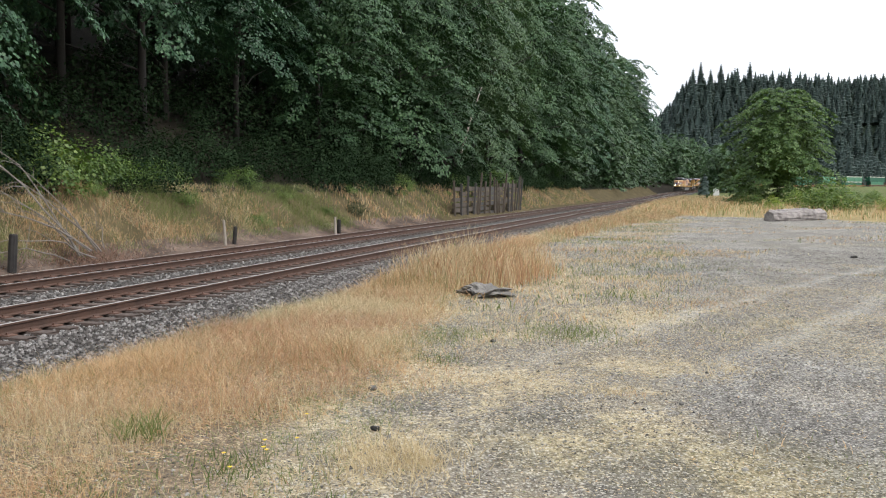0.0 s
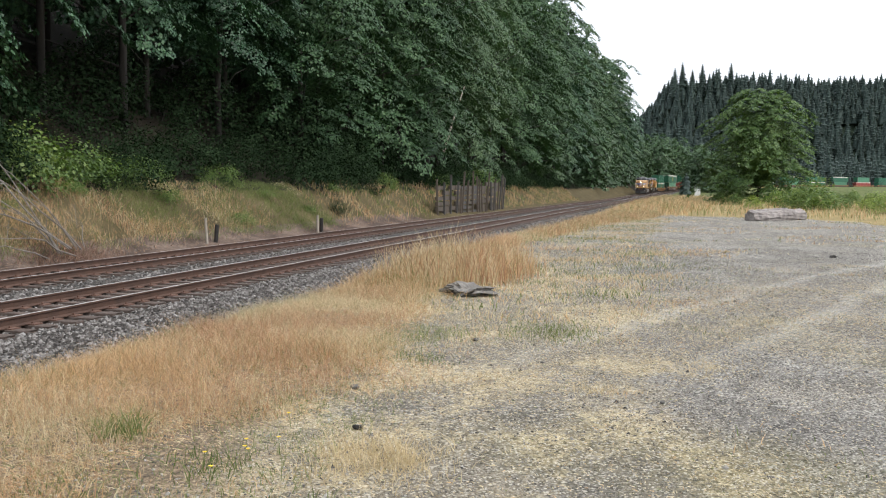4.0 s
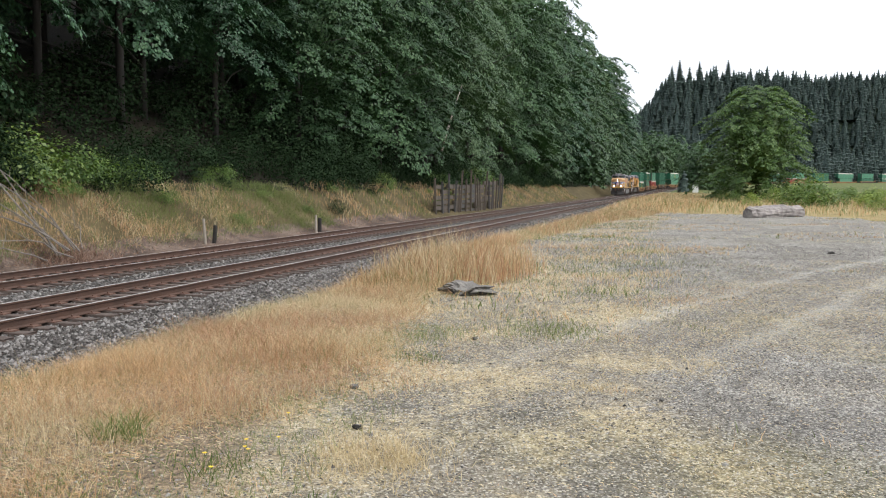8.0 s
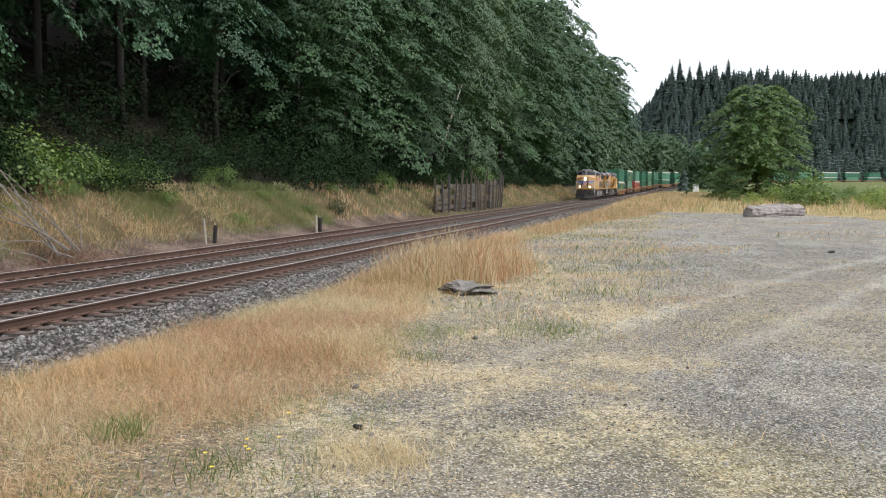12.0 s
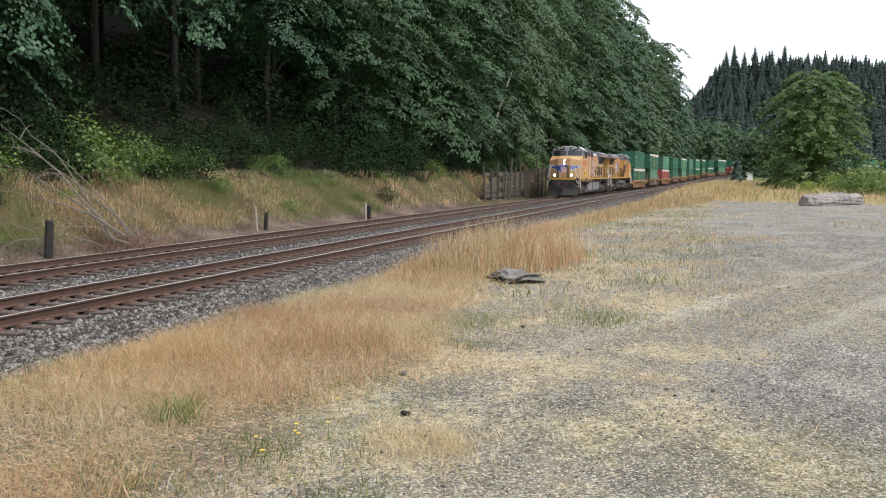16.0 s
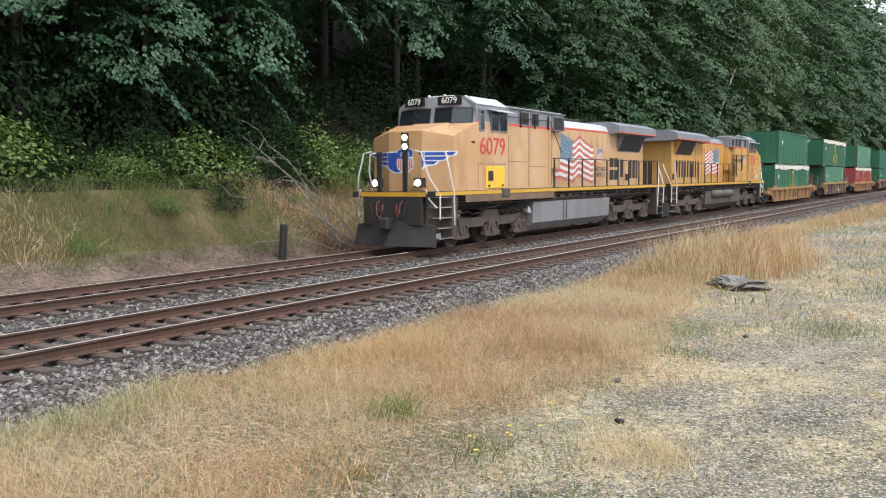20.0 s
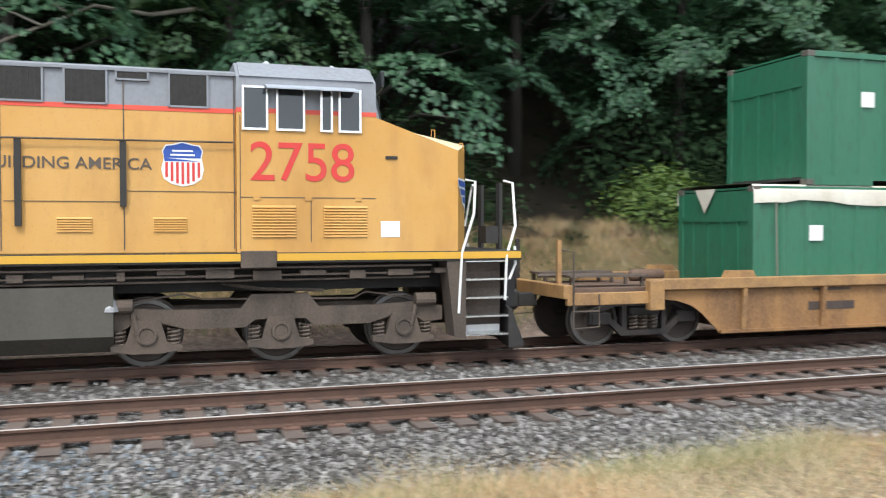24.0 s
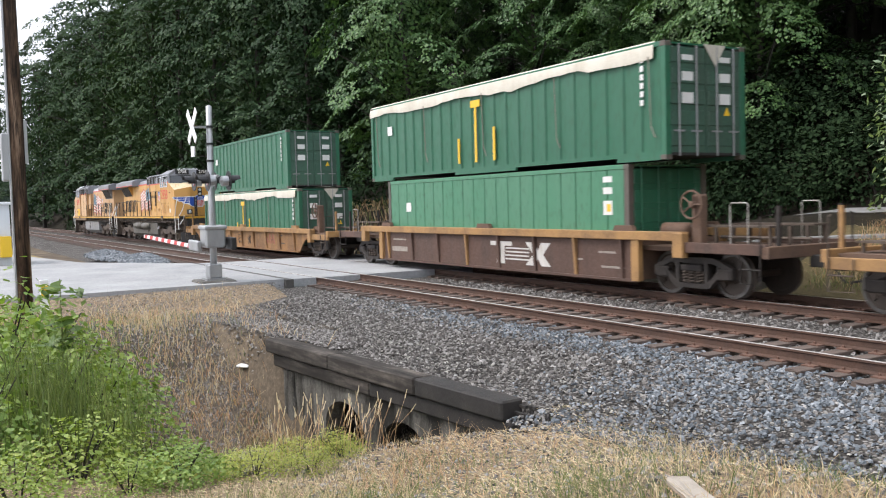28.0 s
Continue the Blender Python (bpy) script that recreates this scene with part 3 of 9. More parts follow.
def build_track(name, side, label, x0, x1):
    root = empty(name, label, "railway track", kind="structure")
    for k in (-1, 1):
        part("rail", rail_mesh("rail", side + k * GAUGE / 2), None, root)
    ties = [tie_mesh("tie", i) for i in range(4)]
    plate = plate_mesh()
    rng = random.Random(side)
    far_v, far_f = [], []
    cube = np.array([(a, b, c) for a in (-0.115, 0.115) for b in (-1.3, 1.3) for c in (-0.34, -0.178)])
    cf = np.array([(0, 1, 3, 2), (4, 6, 7, 5), (0, 4, 5, 1), (2, 3, 7, 6), (0, 2, 6, 4), (1, 5, 7, 3)])
    for i, s in enumerate(np.arange(-90, 330, 0.52)):
        if -35.4 < s < -25.6:
            continue
        off, yaw = rng.uniform(-0.06, 0.06), rng.uniform(-0.02, 0.02)
        x, y, z, h = (float(q) for q in on_line(s, side + off))
        if x0 < s < x1:
            t = part("tie", ties[i % 4], None, root)
            t.matrix_basis = Matrix.Translation((x, y, z)) @ Matrix.Rotation(h + yaw, 4, "Z")
            if -30 < s < 45:
                q = part("tie_plate", plate, None, t)
                q.matrix_basis = Matrix.Translation((0, -off, 0))
        else:
            c, w = math.cos(h + yaw), math.sin(h + yaw)
            v = np.stack([cube[:, 0] * c - cube[:, 1] * w + x, cube[:, 0] * w + cube[:, 1] * c + y, cube[:, 2] + z], 1)
            far_f.append(cf + 8 * len(far_v))
            far_v.append(v)
    tagged(part("far_ties", mesh_of("far_ties", np.concatenate(far_v), np.concatenate(far_f), [M_TIE]), None, root), "weathered ties farther along", kind="stuff")
    return root


build_track("track_near", NEAR, "rusty railway track on weathered timber ties", -60, 88)
build_track("track_far", FAR, "rusty railway track that carries the train", -24, 60)


# ---- foliage ----
def leaf_cloud(centres, normals, n_leaf, spread, size, seed, droop=0.35, flat=0.35, long=1.0, up=0.55):
    """Sprays of leaves: at every centre a drooping, flattish cluster of quads."""
    rng = np.random.default_rng(seed)
    m = len(centres)
    nrm = normals / np.maximum(np.linalg.norm(normals, axis=1, keepdims=True), 1e-6)
    ref = np.where(np.abs(nrm[:, 2:3]) > 0.95, [[1.0, 0, 0]], [[0, 0, 1.0]])
    u = np.cross(ref, nrm)
    u /= np.linalg.norm(u, axis=1, keepdims=True)
    w = np.cross(nrm, u)
    a = rng.normal(0, 1, (m, n_leaf, 3)) * np.array([1, 0.8, flat]) * spread
    off = a[..., 0:1] * u[:, None] + a[..., 1:2] * w[:, None] + a[..., 2:3] * nrm[:, None]
    off[..., 2] -= droop * np.linalg.norm(a[..., :2], axis=-1) ** 1.3
    c = (centres[:, None] + off).reshape(-1, 3)
    k = len(c)
    d = np.repeat(nrm, n_leaf, 0) * 0.7 + rng.normal(0, 0.42, (k, 3)) + [0, 0, up]
    d /= np.linalg.norm(d, axis=1, keepdims=True)
    t = np.cross(d, rng.normal(0, 1, (k, 3)))
    t /= np.linalg.norm(t, axis=1, keepdims=True)
    b = np.cross(d, t)
    s = (size * rng.uniform(0.6, 1.35, k))[:, None]
    tip = -0.25 * s * d
    v = np.stack([c - t * s * 0.5 * long, c + b * s * 0.42 + tip * 0.3, c + t * s * 0.62 * long + tip, c - b * s * 0.42 + tip * 0.3], 1).reshape(-1, 3)
    return v, np.arange(4 * k).reshape(-1, 4)


def crown_points(n, rx, ry, z0, z1, rng, gaps=0.3, skirt=0.0):
    """Spray centres on an uneven crown, with lobes and gaps; skirt lets outer boughs hang lower."""
    lobes = rng.normal(0, 1, (16, 3))
    lobes /= np.linalg.norm(lobes, axis=1, keepdims=True)
    d = rng.normal(0, 1, (n * 3, 3))
    d /= np.linalg.norm(d, axis=1, keepdims=True)
    near = (d @ lobes.T).max(1)
    d, near = [q[(rng.random(n * 3) > gaps) | (near > 0.78)][:n] for q in (d, near)]
    r = (0.58 + 0.55 * near ** 3) * rng.uniform(0.74, 1.05, len(d))
    r = np.where(rng.random(len(d)) < 0.18, r * rng.uniform(0.4, 0.8, len(d)), r)
    taper = np.where(d[:, 2] < 0, 1.0, 1 - 0.25 * d[:, 2])
    p = np.stack([d[:, 0] * rx * r * taper, d[:, 1] * ry * r * taper, (z0 + z1) / 2 + d[:, 2] * (z1 - z0) / 2 * r], 1)
    p[:, 2] -= skirt * np.hypot(p[:, 0] / rx, p[:, 1] / ry) ** 2 * (d[:, 2] < 0.2)
    return p, d + np.array([0, 0, 0.25])


def fans(rng, n_bough, n_spray, n_leaf, rx, ry, z0, z1, size, spread, hang, wide, top=0.35):
    """Leaves of a crown: boughs spiral up the axis, arch out and hang at their ends, each a shingled sheet of leaves."""
    i = np.arange(n_bough)
    az = i * 2.39996 + rng.normal(0, 0.3, n_bough)
    h = np.clip((i + rng.uniform(0, 1, n_bough)) / n_bough, 0, 1)
    lump = 1 + 0.20 * np.sin(az * 2 + rng.uniform(0, 6)) * np.cos(h * 7 + rng.uniform(0, 6)) + rng.normal(0, 0.13, n_bough)
    prof = np.clip(np.sin(np.pi * (0.22 + (0.78 - 0.5 * top) * h)), 0.12, 1) ** 0.75 * lump
    if top < 0:
        prof = np.sqrt(np.clip(1 - (0.97 * h) ** 4.0, 0.02, 1)) * np.clip(0.78 + 1.2 * h, 0, 1) * lump
    s = rng.uniform(0.0, 1.0, (n_bough, n_spray)) ** 0.7
    ragged = 0.78 + 0.30 * np.sin(s * 13 + rng.uniform(0, 6, n_bough)[:, None]) * s
    w = rng.uniform(-1, 1, (n_bough, n_spray)) * np.sin(np.pi * (0.2 + 0.65 * s)) ** 0.8 * ragged
    out = prof[:, None] * (0.22 + 0.80 * s)
    ca, sa = np.cos(az)[:, None], np.sin(az)[:, None]
    half = wide * (0.5 + 0.6 * prof[:, None]) * rng.uniform(0.75, 1.25, n_bough)[:, None]
    drop = hang * rng.uniform(0.75, 1.3, n_bough)[:, None]
    wid = half * w
    z = z0 + (z1 - z0) * h[:, None] + 0.5 * np.sin(np.pi * s) - drop * s ** 2.1 * prof[:, None] - 0.45 * half * w ** 2 + 0.25
    c = np.stack([ca * rx * out - sa * wid, sa * ry * out + ca * wid, z], -1).reshape(-1, 3)
    lean = 2.1 * drop * s ** 1.1 / (0.8 * rx) - 0.5 * np.cos(np.pi * s) / rx
    side = 0.9 * w
    nrm = np.stack([ca * lean - sa * side, sa * lean + ca * side, 1 + 0 * s], -1).reshape(-1, 3)
    nrm /= np.linalg.norm(nrm, axis=1, keepdims=True)
    tip = np.stack([ca - sa * w, sa + ca * w, -lean - 0.3 + 0 * s], -1).reshape(-1, 3)
    c, nrm, tip = (np.repeat(q, n_leaf, 0) for q in (c, nrm, tip))
    k = len(c)
    tip = tip + rng.normal(0, 0.5, (k, 3))
    d = nrm + rng.normal(0, 0.30, (k, 3))
    d /= np.linalg.norm(d, axis=1, keepdims=True)
    off = rng.normal(0, spread, (k, 3))
    c = c + off - nrm * (off * nrm).sum(1, keepdims=True) * 0.75
    # the shaded heart of the crown
    m = k // 5
    u = rng.normal(0, 1, (m, 3))
    u /= np.linalg.norm(u, axis=1, keepdims=True)
    q = rng.uniform(0.25, 0.55, (m, 1))
    heart = np.concatenate([u[:, :2] * [[rx, ry]] * q, (z0 + z1) / 2 + u[:, 2:3] * (z1 - z0) * 0.36], 1)
    c, d, tip = np.concatenate([c, heart]), np.concatenate([d, u]), np.concatenate([tip, rng.normal(0, 1, (m, 3)) - [0, 0, 0.5]])
    sz = np.concatenate([size * rng.uniform(0.6, 1.35, k), size * rng.uniform(1.0, 1.5, m)])[:, None]
    b = np.cross(d, tip)
    b /= np.maximum(np.linalg.norm(b, axis=1, keepdims=True), 1e-6)
    t = np.cross(b, d)
    sag = -0.22 * sz * d
    v = np.stack([c - t * sz * 0.45, c + b * sz * 0.45 + sag * 0.3 + t * sz * 0.1, c + t * sz * 0.7 + sag, c - b * sz * 0.45 + sag * 0.3 + t * sz * 0.1], 1).reshape(-1, 3)
    return v, np.arange(4 * len(c)).reshape(-1, 4)


def tree_meshes(seed, height, rx, ry, base, detail, size, mat, hang=1.6, wide=1.7, spread=0.30, top=0.35):
    """Trunk with limbs, and a crown of hanging boughs. detail: boughs, sprays on each, leaves in a spray."""
    rng = np.random.default_rng(seed)
    v, f = fans(rng, detail[0], detail[1], detail[2], rx, ry, base, height, size, spread, hang, wide, top)
    crown = mesh_of("crown", v, f, [mat])
    pts = v[::4][rng.integers(0, len(v) // 4, 60)]
    bm = bmesh.new()
    r = 0.010 * height
    top_z = height * 0.82
    trunk = [(0, 0, -1.0)] + [(rng.normal(0, 0.12) * i * 0.5, rng.normal(0, 0.12) * i * 0.5, top_z * i / 5) for i in range(1, 6)]
    tube(bm, trunk, r, 8, r * 0.25)
    for q in pts[:16 if detail[1] > 6 else 7]:
        z = max(base * 0.6, min(top_z * 0.9, q[2] - abs(q[0]) * 0.5 - 1))
        a = np.array([0, 0, z])
        mid = a + (q - a) * 0.5 + np.array([0, 0, 0.5])
        tube(bm, [tuple(a), tuple(mid), tuple(q)], r * 0.3, 4, 0.02)
    return crown, bm_mesh("trunk", bm, M_BARK, True)


def conifer_meshes(seed, height, rad, whorls=13, per=6, fall=0.8):
    """Trunk and whorls of drooping needle boughs."""
    rng = np.random.default_rng(seed)
    v, f = [], []
    n = 0
    core = 7
    for j in range(core):
        a, b = j * 6.2832 / core, (j + 1) * 6.2832 / core
        r = rad * 0.72
        v += [(math.cos(a) * r, math.sin(a) * r, height * 0.02), (math.cos(b) * r, math.sin(b) * r, height * 0.02), (0.05, 0, height * 0.97), (-0.05, 0, height * 0.97)]
        f.append((n, n + 1, n + 2, n + 3))
        n += 4
    for z in np.arange(height * 0.12, height, height / whorls):
        k = 1 - z / height
        for j in range(per):
            a = rng.uniform(0, 6.28)
            L = rad * (k ** 0.55) * rng.uniform(0.6, 1.2) + 0.1
            w = 0.42 * L + 0.2
            c, s = math.cos(a), math.sin(a)
            dz = -fall * L
            q = [(0, 0, z + 0.1), (c * L * 0.5 - s * w, s * L * 0.5 + c * w, z + dz * 0.4), (c * L, s * L, z + dz), (c * L * 0.5 + s * w, s * L * 0.5 - c * w, z + dz * 0.4 - 0.2)]
            v += q
            f.append((n, n + 1, n + 2, n + 3))
            n += 4
    bm = bmesh.new()
    tube(bm, [(0, 0, -1), (0, 0, height * 0.97)], height * 0.014, 6, 0.03)
    return mesh_of("crown", v, f, [M_NEEDLE]), bm_mesh("trunk", bm, M_BARK)


def plant(name, meshes, x, y, turn, scale, label, category="tree", group="", z=None, tall=1.0):
    root = empty(name, label, category, group)
    z = float(ground_z(x, y)) if z is None else z
    root.matrix_basis = Matrix.LocRotScale((x, y, z), Euler((0, 0, turn)), (scale, scale, scale * tall))
    if meshes[1]:
        part("trunk", meshes[1], None, root)
    part("crown", meshes[0], None, root)
    return root


def bush_mesh(seed, rx, ry, h, n_spray, n_leaf, size, mat, spread=0.4, long=1.0, up=0.55):
    rng = np.random.default_rng(seed)
    p, d = crown_points(n_spray, rx, ry, -h * 0.55, h, rng, 0.25)
    keep = p[:, 2] > 0.02
    v, f = leaf_cloud(p[keep], d[keep], n_leaf, spread, size, seed + 1, 0.25, 0.5, long, up)
    return mesh_of("foliage", v, f, [mat])


def stem_mesh(seed):
    rng = random.Random(seed)
    bm = bmesh.new()
    for i in range(6):
        a = rng.uniform(0, 6.28)
        r = rng.uniform(0.25, 0.6)
        tube(bm, [(0.05 * math.cos(a), 0.05 * math.sin(a), -0.15), (0.5 * r * math.cos(a), 0.5 * r * math.sin(a), 0.4), (r * math.cos(a), r * math.sin(a), 0.85)], 0.018, 4, 0.006)
    return bm_mesh("stem", bm, M_BARK)


STEMS = [stem_mesh(i) for i in range(3)]


def shrub(name, mesh, x, y, turn, scale, label, group="undergrowth on the bank", z=None, tall=1.0):
    ob = empty(name, label, "bush", group)
    part("foliage", mesh, None, ob)
    part("stem", STEMS[int(abs(x * 7 + y * 3)) % 3], None, ob)
    ob.matrix_basis = Matrix.LocRotScale((x, y, float(ground_z(x, y)) if z is None else z), Euler((0, 0, turn)), (scale, scale, scale * tall))
    return ob


def build_forest():
    rng = random.Random(11)
    maple = [tree_meshes(20 + i, 21 + 2 * (i % 3), 6.4, 6.4, 2.6, (44, 104, 6), 0.165, M_MAPLE, 2.7, 1.75, 0.15) for i in range(4)]
    alder = [tree_meshes(40 + i, 23, 4.8, 4.8, 1.4, (52, 62, 6), 0.15, M_ALDER, 2.4, 1.25, 0.15, 0.45) for i in range(3)]
    maple_high = [tree_meshes(25 + i, 24, 7.6, 7.6, 5.4, (46, 104, 6), 0.17, M_MAPLE, 3.0, 1.85, 0.15) for i in range(3)]
    maple_far = [tree_meshes(50 + i, 23, 5.6, 5.6, 1.9, (54, 36, 6), 0.26, M_MAPLE, 1.7, 1.35, 0.2) for i in range(3)]
    alder_far = [tree_meshes(55 + i, 24, 4.4, 4.4, 0.8, (60, 28, 6), 0.23, M_ALDER, 1.3, 1.1, 0.2, 0.45) for i in range(3)]

    maple_sun = [tree_meshes(60 + i, 22, 6.4, 6.4, 2.2, (44, 100, 6), 0.165, M_MAPLE_SUN, 2.4, 1.75, 0.15) for i in range(3)]
    maple_mid = [tree_meshes(65 + i, 22, 6.4, 6.4, 2.2, (44, 84, 6), 0.18, M_MAPLE_MID, 2.2, 1.7, 0.15) for i in range(3)]
    dark_far = [tree_meshes(57 + i, 24, 4.6, 4.6, 0.8, (60, 28, 6), 0.22, M_DARKLEAF, 1.3, 1.1, 0.22, 0.6) for i in range(2)]

    def one(kind, x, v, sc, near=True):
        ms = maple_high if 33 < x < 60 and v < 38 else (maple if near else maple_far) if kind == "m" else (alder if near else alder_far)
        if x < -50:
            ms = dark_far
        elif x < -4 and kind == "m":
            ms = maple_sun
        elif 60 <= x < 160 and kind == "m":
            ms = maple_mid
        nm, lab = ("maple_tree", "big-leaf maple with dark green drooping boughs on the bank") if kind == "m" else ("alder_tree", "slender green alder tree on the wooded bank")
        y = v + float(np.interp(x, LX, LY)) + (3.6 if ms is maple_high else 0.0)
        plant(nm, rng.choice(ms), x, y, rng.uniform(0, 6.28), sc, lab, "tree", "trees along the railway bank")

    x = -135
    while x < 330:
        inner = -60 < x < 110
        cut = -44 < x < -6
        v = 27.2 + rng.uniform(-0.9, 1.6) + (8 if cut else 0)
        alders = (98 < x < 126 and rng.random() < 0.9) or (x > 135 and rng.random() < 0.35) or (x < -45 and rng.random() < 0.5) or rng.random() < 0.12
        one("a" if alders else "m", x, v, rng.uniform(*((0.82, 1.08) if x < 90 else (0.72, 1.2))) * (1 + 0.42 * float(smooth01((x - 55) / 60))), -105 < x < 150)
        x += (5.0 if inner else 7.5) * rng.uniform(0.8, 1.2)
    for v0, step in ((34, 6.5), (42, 8.5), (52, 9.5)):
        x = -150
        while x < 330:
            one("m" if rng.random() < 0.6 else "a", x, v0 + rng.uniform(-2, 3) + (4 if -44 < x < -6 else 0), rng.uniform(0.95, 1.25) * (1.3 if x > 90 else 1.0), v0 < 40 and -40 < x < 0)
            x += (step if -60 < x < 110 else step * 1.5) * rng.uniform(0.8, 1.2)
    # towards the road's far side the woods close in on the line
    for x, v, sc in ((-60, 24.5, 0.95), (-68, 23.5, 1.05), (-78, 23.0, 1.12), (-88, 22.5, 1.1), (-98, 22.5, 1.2), (-110, 22, 1.2), (-122, 21.5, 1.3), (-136, 21, 1.3), (-150, 20.5, 1.35), (-168, 19, 1.35), (-186, 17, 1.3), (-205, 14, 1.3), (-226, 10, 1.3), (-250, 5, 1.3)):
        one("a" if rng.random() < 0.5 else "m", x, v, sc, x > -130)
    for i in range(13):
        one("m" if i % 2 else "a", -52 - i * 8.5, 27.5 + rng.uniform(-1, 3), rng.uniform(1.1, 1.35), i < 9)
    for i in range(18):
        one("a", -70 - i * 7.5, 29.5 + rng.uniform(-1.5, 2.5) - i * 0.35, rng.uniform(1.05, 1.4), False)
    # undergrowth between grass and trees
    bram = [bush_mesh(60 + i, 2.6, 1.8, 1.8, 200, 20, 0.12, M_BRAMBLE, 0.34) for i in range(3)]
    dark = [bush_mesh(70 + i, 2.6, 2.0, 2.8, 190, 20, 0.13, M_SHADED_FERN, 0.34) for i in range(3)]
    x = -12
    while x < 190:
        for v in (23.3, 25.0):
            if rng.random() < (0.55 if v < 24 else 0.45) or (37 < x < 58 and (v > 24 or rng.random() < 0.5)):
                continue
            vv = v + rng.uniform(-0.6, 1.1)
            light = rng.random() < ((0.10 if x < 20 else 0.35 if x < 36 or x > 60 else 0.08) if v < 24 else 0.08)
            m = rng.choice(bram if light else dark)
            shrub("bramble_bush" if light else "undergrowth_bush", m, x + rng.uniform(-0.8, 0.8), vv + float(np.interp(x, LX, LY)), rng.uniform(0, 6.28), rng.uniform(0.5, 1.2) * (1 if x < 90 else 1.3), "light green bramble thicket on the bank" if light else "leafy undergrowth below the trees, shade put into its dark green")
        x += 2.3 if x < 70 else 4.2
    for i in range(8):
        shrub("undergrowth_bush", rng.choice(dark), 37 + i * 2.6, 26.2 + rng.uniform(-0.7, 1.6), rng.uniform(0, 6.28), rng.uniform(0.75, 1.05), "leafy undergrowth below the trees, shade put into its dark green")
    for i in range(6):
        shrub("undergrowth_bush", rng.choice(dark), 36 + i * 4.4, 29.5 + rng.uniform(-0.8, 3.5), rng.uniform(0, 6.28), rng.uniform(0.9, 1.5), "leafy undergrowth below the trees, shade put into its dark green")
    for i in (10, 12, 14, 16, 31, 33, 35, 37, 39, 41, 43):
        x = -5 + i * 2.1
        shrub("undergrowth_bush", rng.choice(dark), x, 26.6 + rng.uniform(-0.6, 1.4) + float(np.interp(x, LX, LY)), rng.uniform(0, 6.28), rng.uniform(1.0, 1.5), "leafy undergrowth below the trees, shade put into its dark green", tall=1.35)
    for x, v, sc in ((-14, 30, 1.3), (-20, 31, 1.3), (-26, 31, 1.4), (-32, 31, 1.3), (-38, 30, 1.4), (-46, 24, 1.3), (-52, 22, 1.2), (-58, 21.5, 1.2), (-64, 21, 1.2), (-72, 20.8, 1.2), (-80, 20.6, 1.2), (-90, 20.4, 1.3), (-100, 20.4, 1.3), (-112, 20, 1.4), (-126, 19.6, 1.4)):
        shrub("undergrowth_bush", rng.choice(dark), x, v, rng.uniform(0, 6.28), sc, "leafy undergrowth below the trees, shade put into its dark green")
    for i in range(26):
        x = 2 + i * 3.3 + rng.uniform(-0.8, 0.8)
        shrub("bramble_bush", rng.choice(bram if i % 3 else dark), x, rng.uniform(20.2, 23.0) + float(np.interp(x, LX, LY)), rng.uniform(0, 6.28), rng.uniform(0.14, 0.34), "low green bramble sprawling on the grassy bank")
    for i in range(6):
        shrub("undergrowth_bush", rng.choice(dark), -27 + i * 2.1, 28.4 + rng.uniform(-0.4, 0.8), rng.uniform(0, 6.28), rng.uniform(0.9, 1.3), "leafy undergrowth below the trees, shade put into its dark green")
    for x, v, sc in ((27.0, 23.9, 0.9), (28.6, 24.3, 1.15), (30.4, 24.0, 0.95), (25.2, 24.4, 0.7), (33.5, 24.2, 0.75), (36.5, 24.4, 0.7), (21.5, 24.2, 1.0)):
        shrub("bramble_bush", rng.choice(bram), x, v, rng.uniform(0, 6.28), sc, "light green bramble thicket on the bank")
    # thick wood behind the side road
    for i in range(26):
        one("m" if i % 3 else "a", -44 + i * 1.7, 31.5 + rng.uniform(-1.5, 7) + (5.0 if i > 14 else 0), rng.uniform(0.6, 1.0))
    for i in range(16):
        shrub("undergrowth_bush", rng.choice(dark), -42 + i * 2.6, 30.5 + rng.uniform(-0.5, 2.5), rng.uniform(0, 6.28), rng.uniform(1.1, 1.6), "leafy undergrowth below the trees, shade put into its dark green")
    # the pale willow behind the crossing road, and lit brambles beside it
    willow = bush_mesh(80, 4.8, 3.8, 8.0, 900, 90, 0.115, M_WILLOW, 0.5, 1.7)
    shrub("willow_bush", willow, -11.2, 27.2, 0.4, 1.1, "large pale grey-green willow bush beside the side road", "", 0.9)
    shrub("willow_bush", willow, -5.6, 27.6, 2.1, 0.72, "large pale grey-green willow bush beside the side road", "", 0.9)
    for x, v, sc in ((-6.5, 25.0, 1.35), (-4.5, 26.5, 1.7), (-2.5, 24.6, 1.3), (-8.5, 28.0, 1.5), (-1, 28, 1.7)):
        shrub("bramble_bush", rng.choice(bram), x, v, rng.uniform(0, 6.28), sc, "light green bramble thicket on the bank")


build_forest()


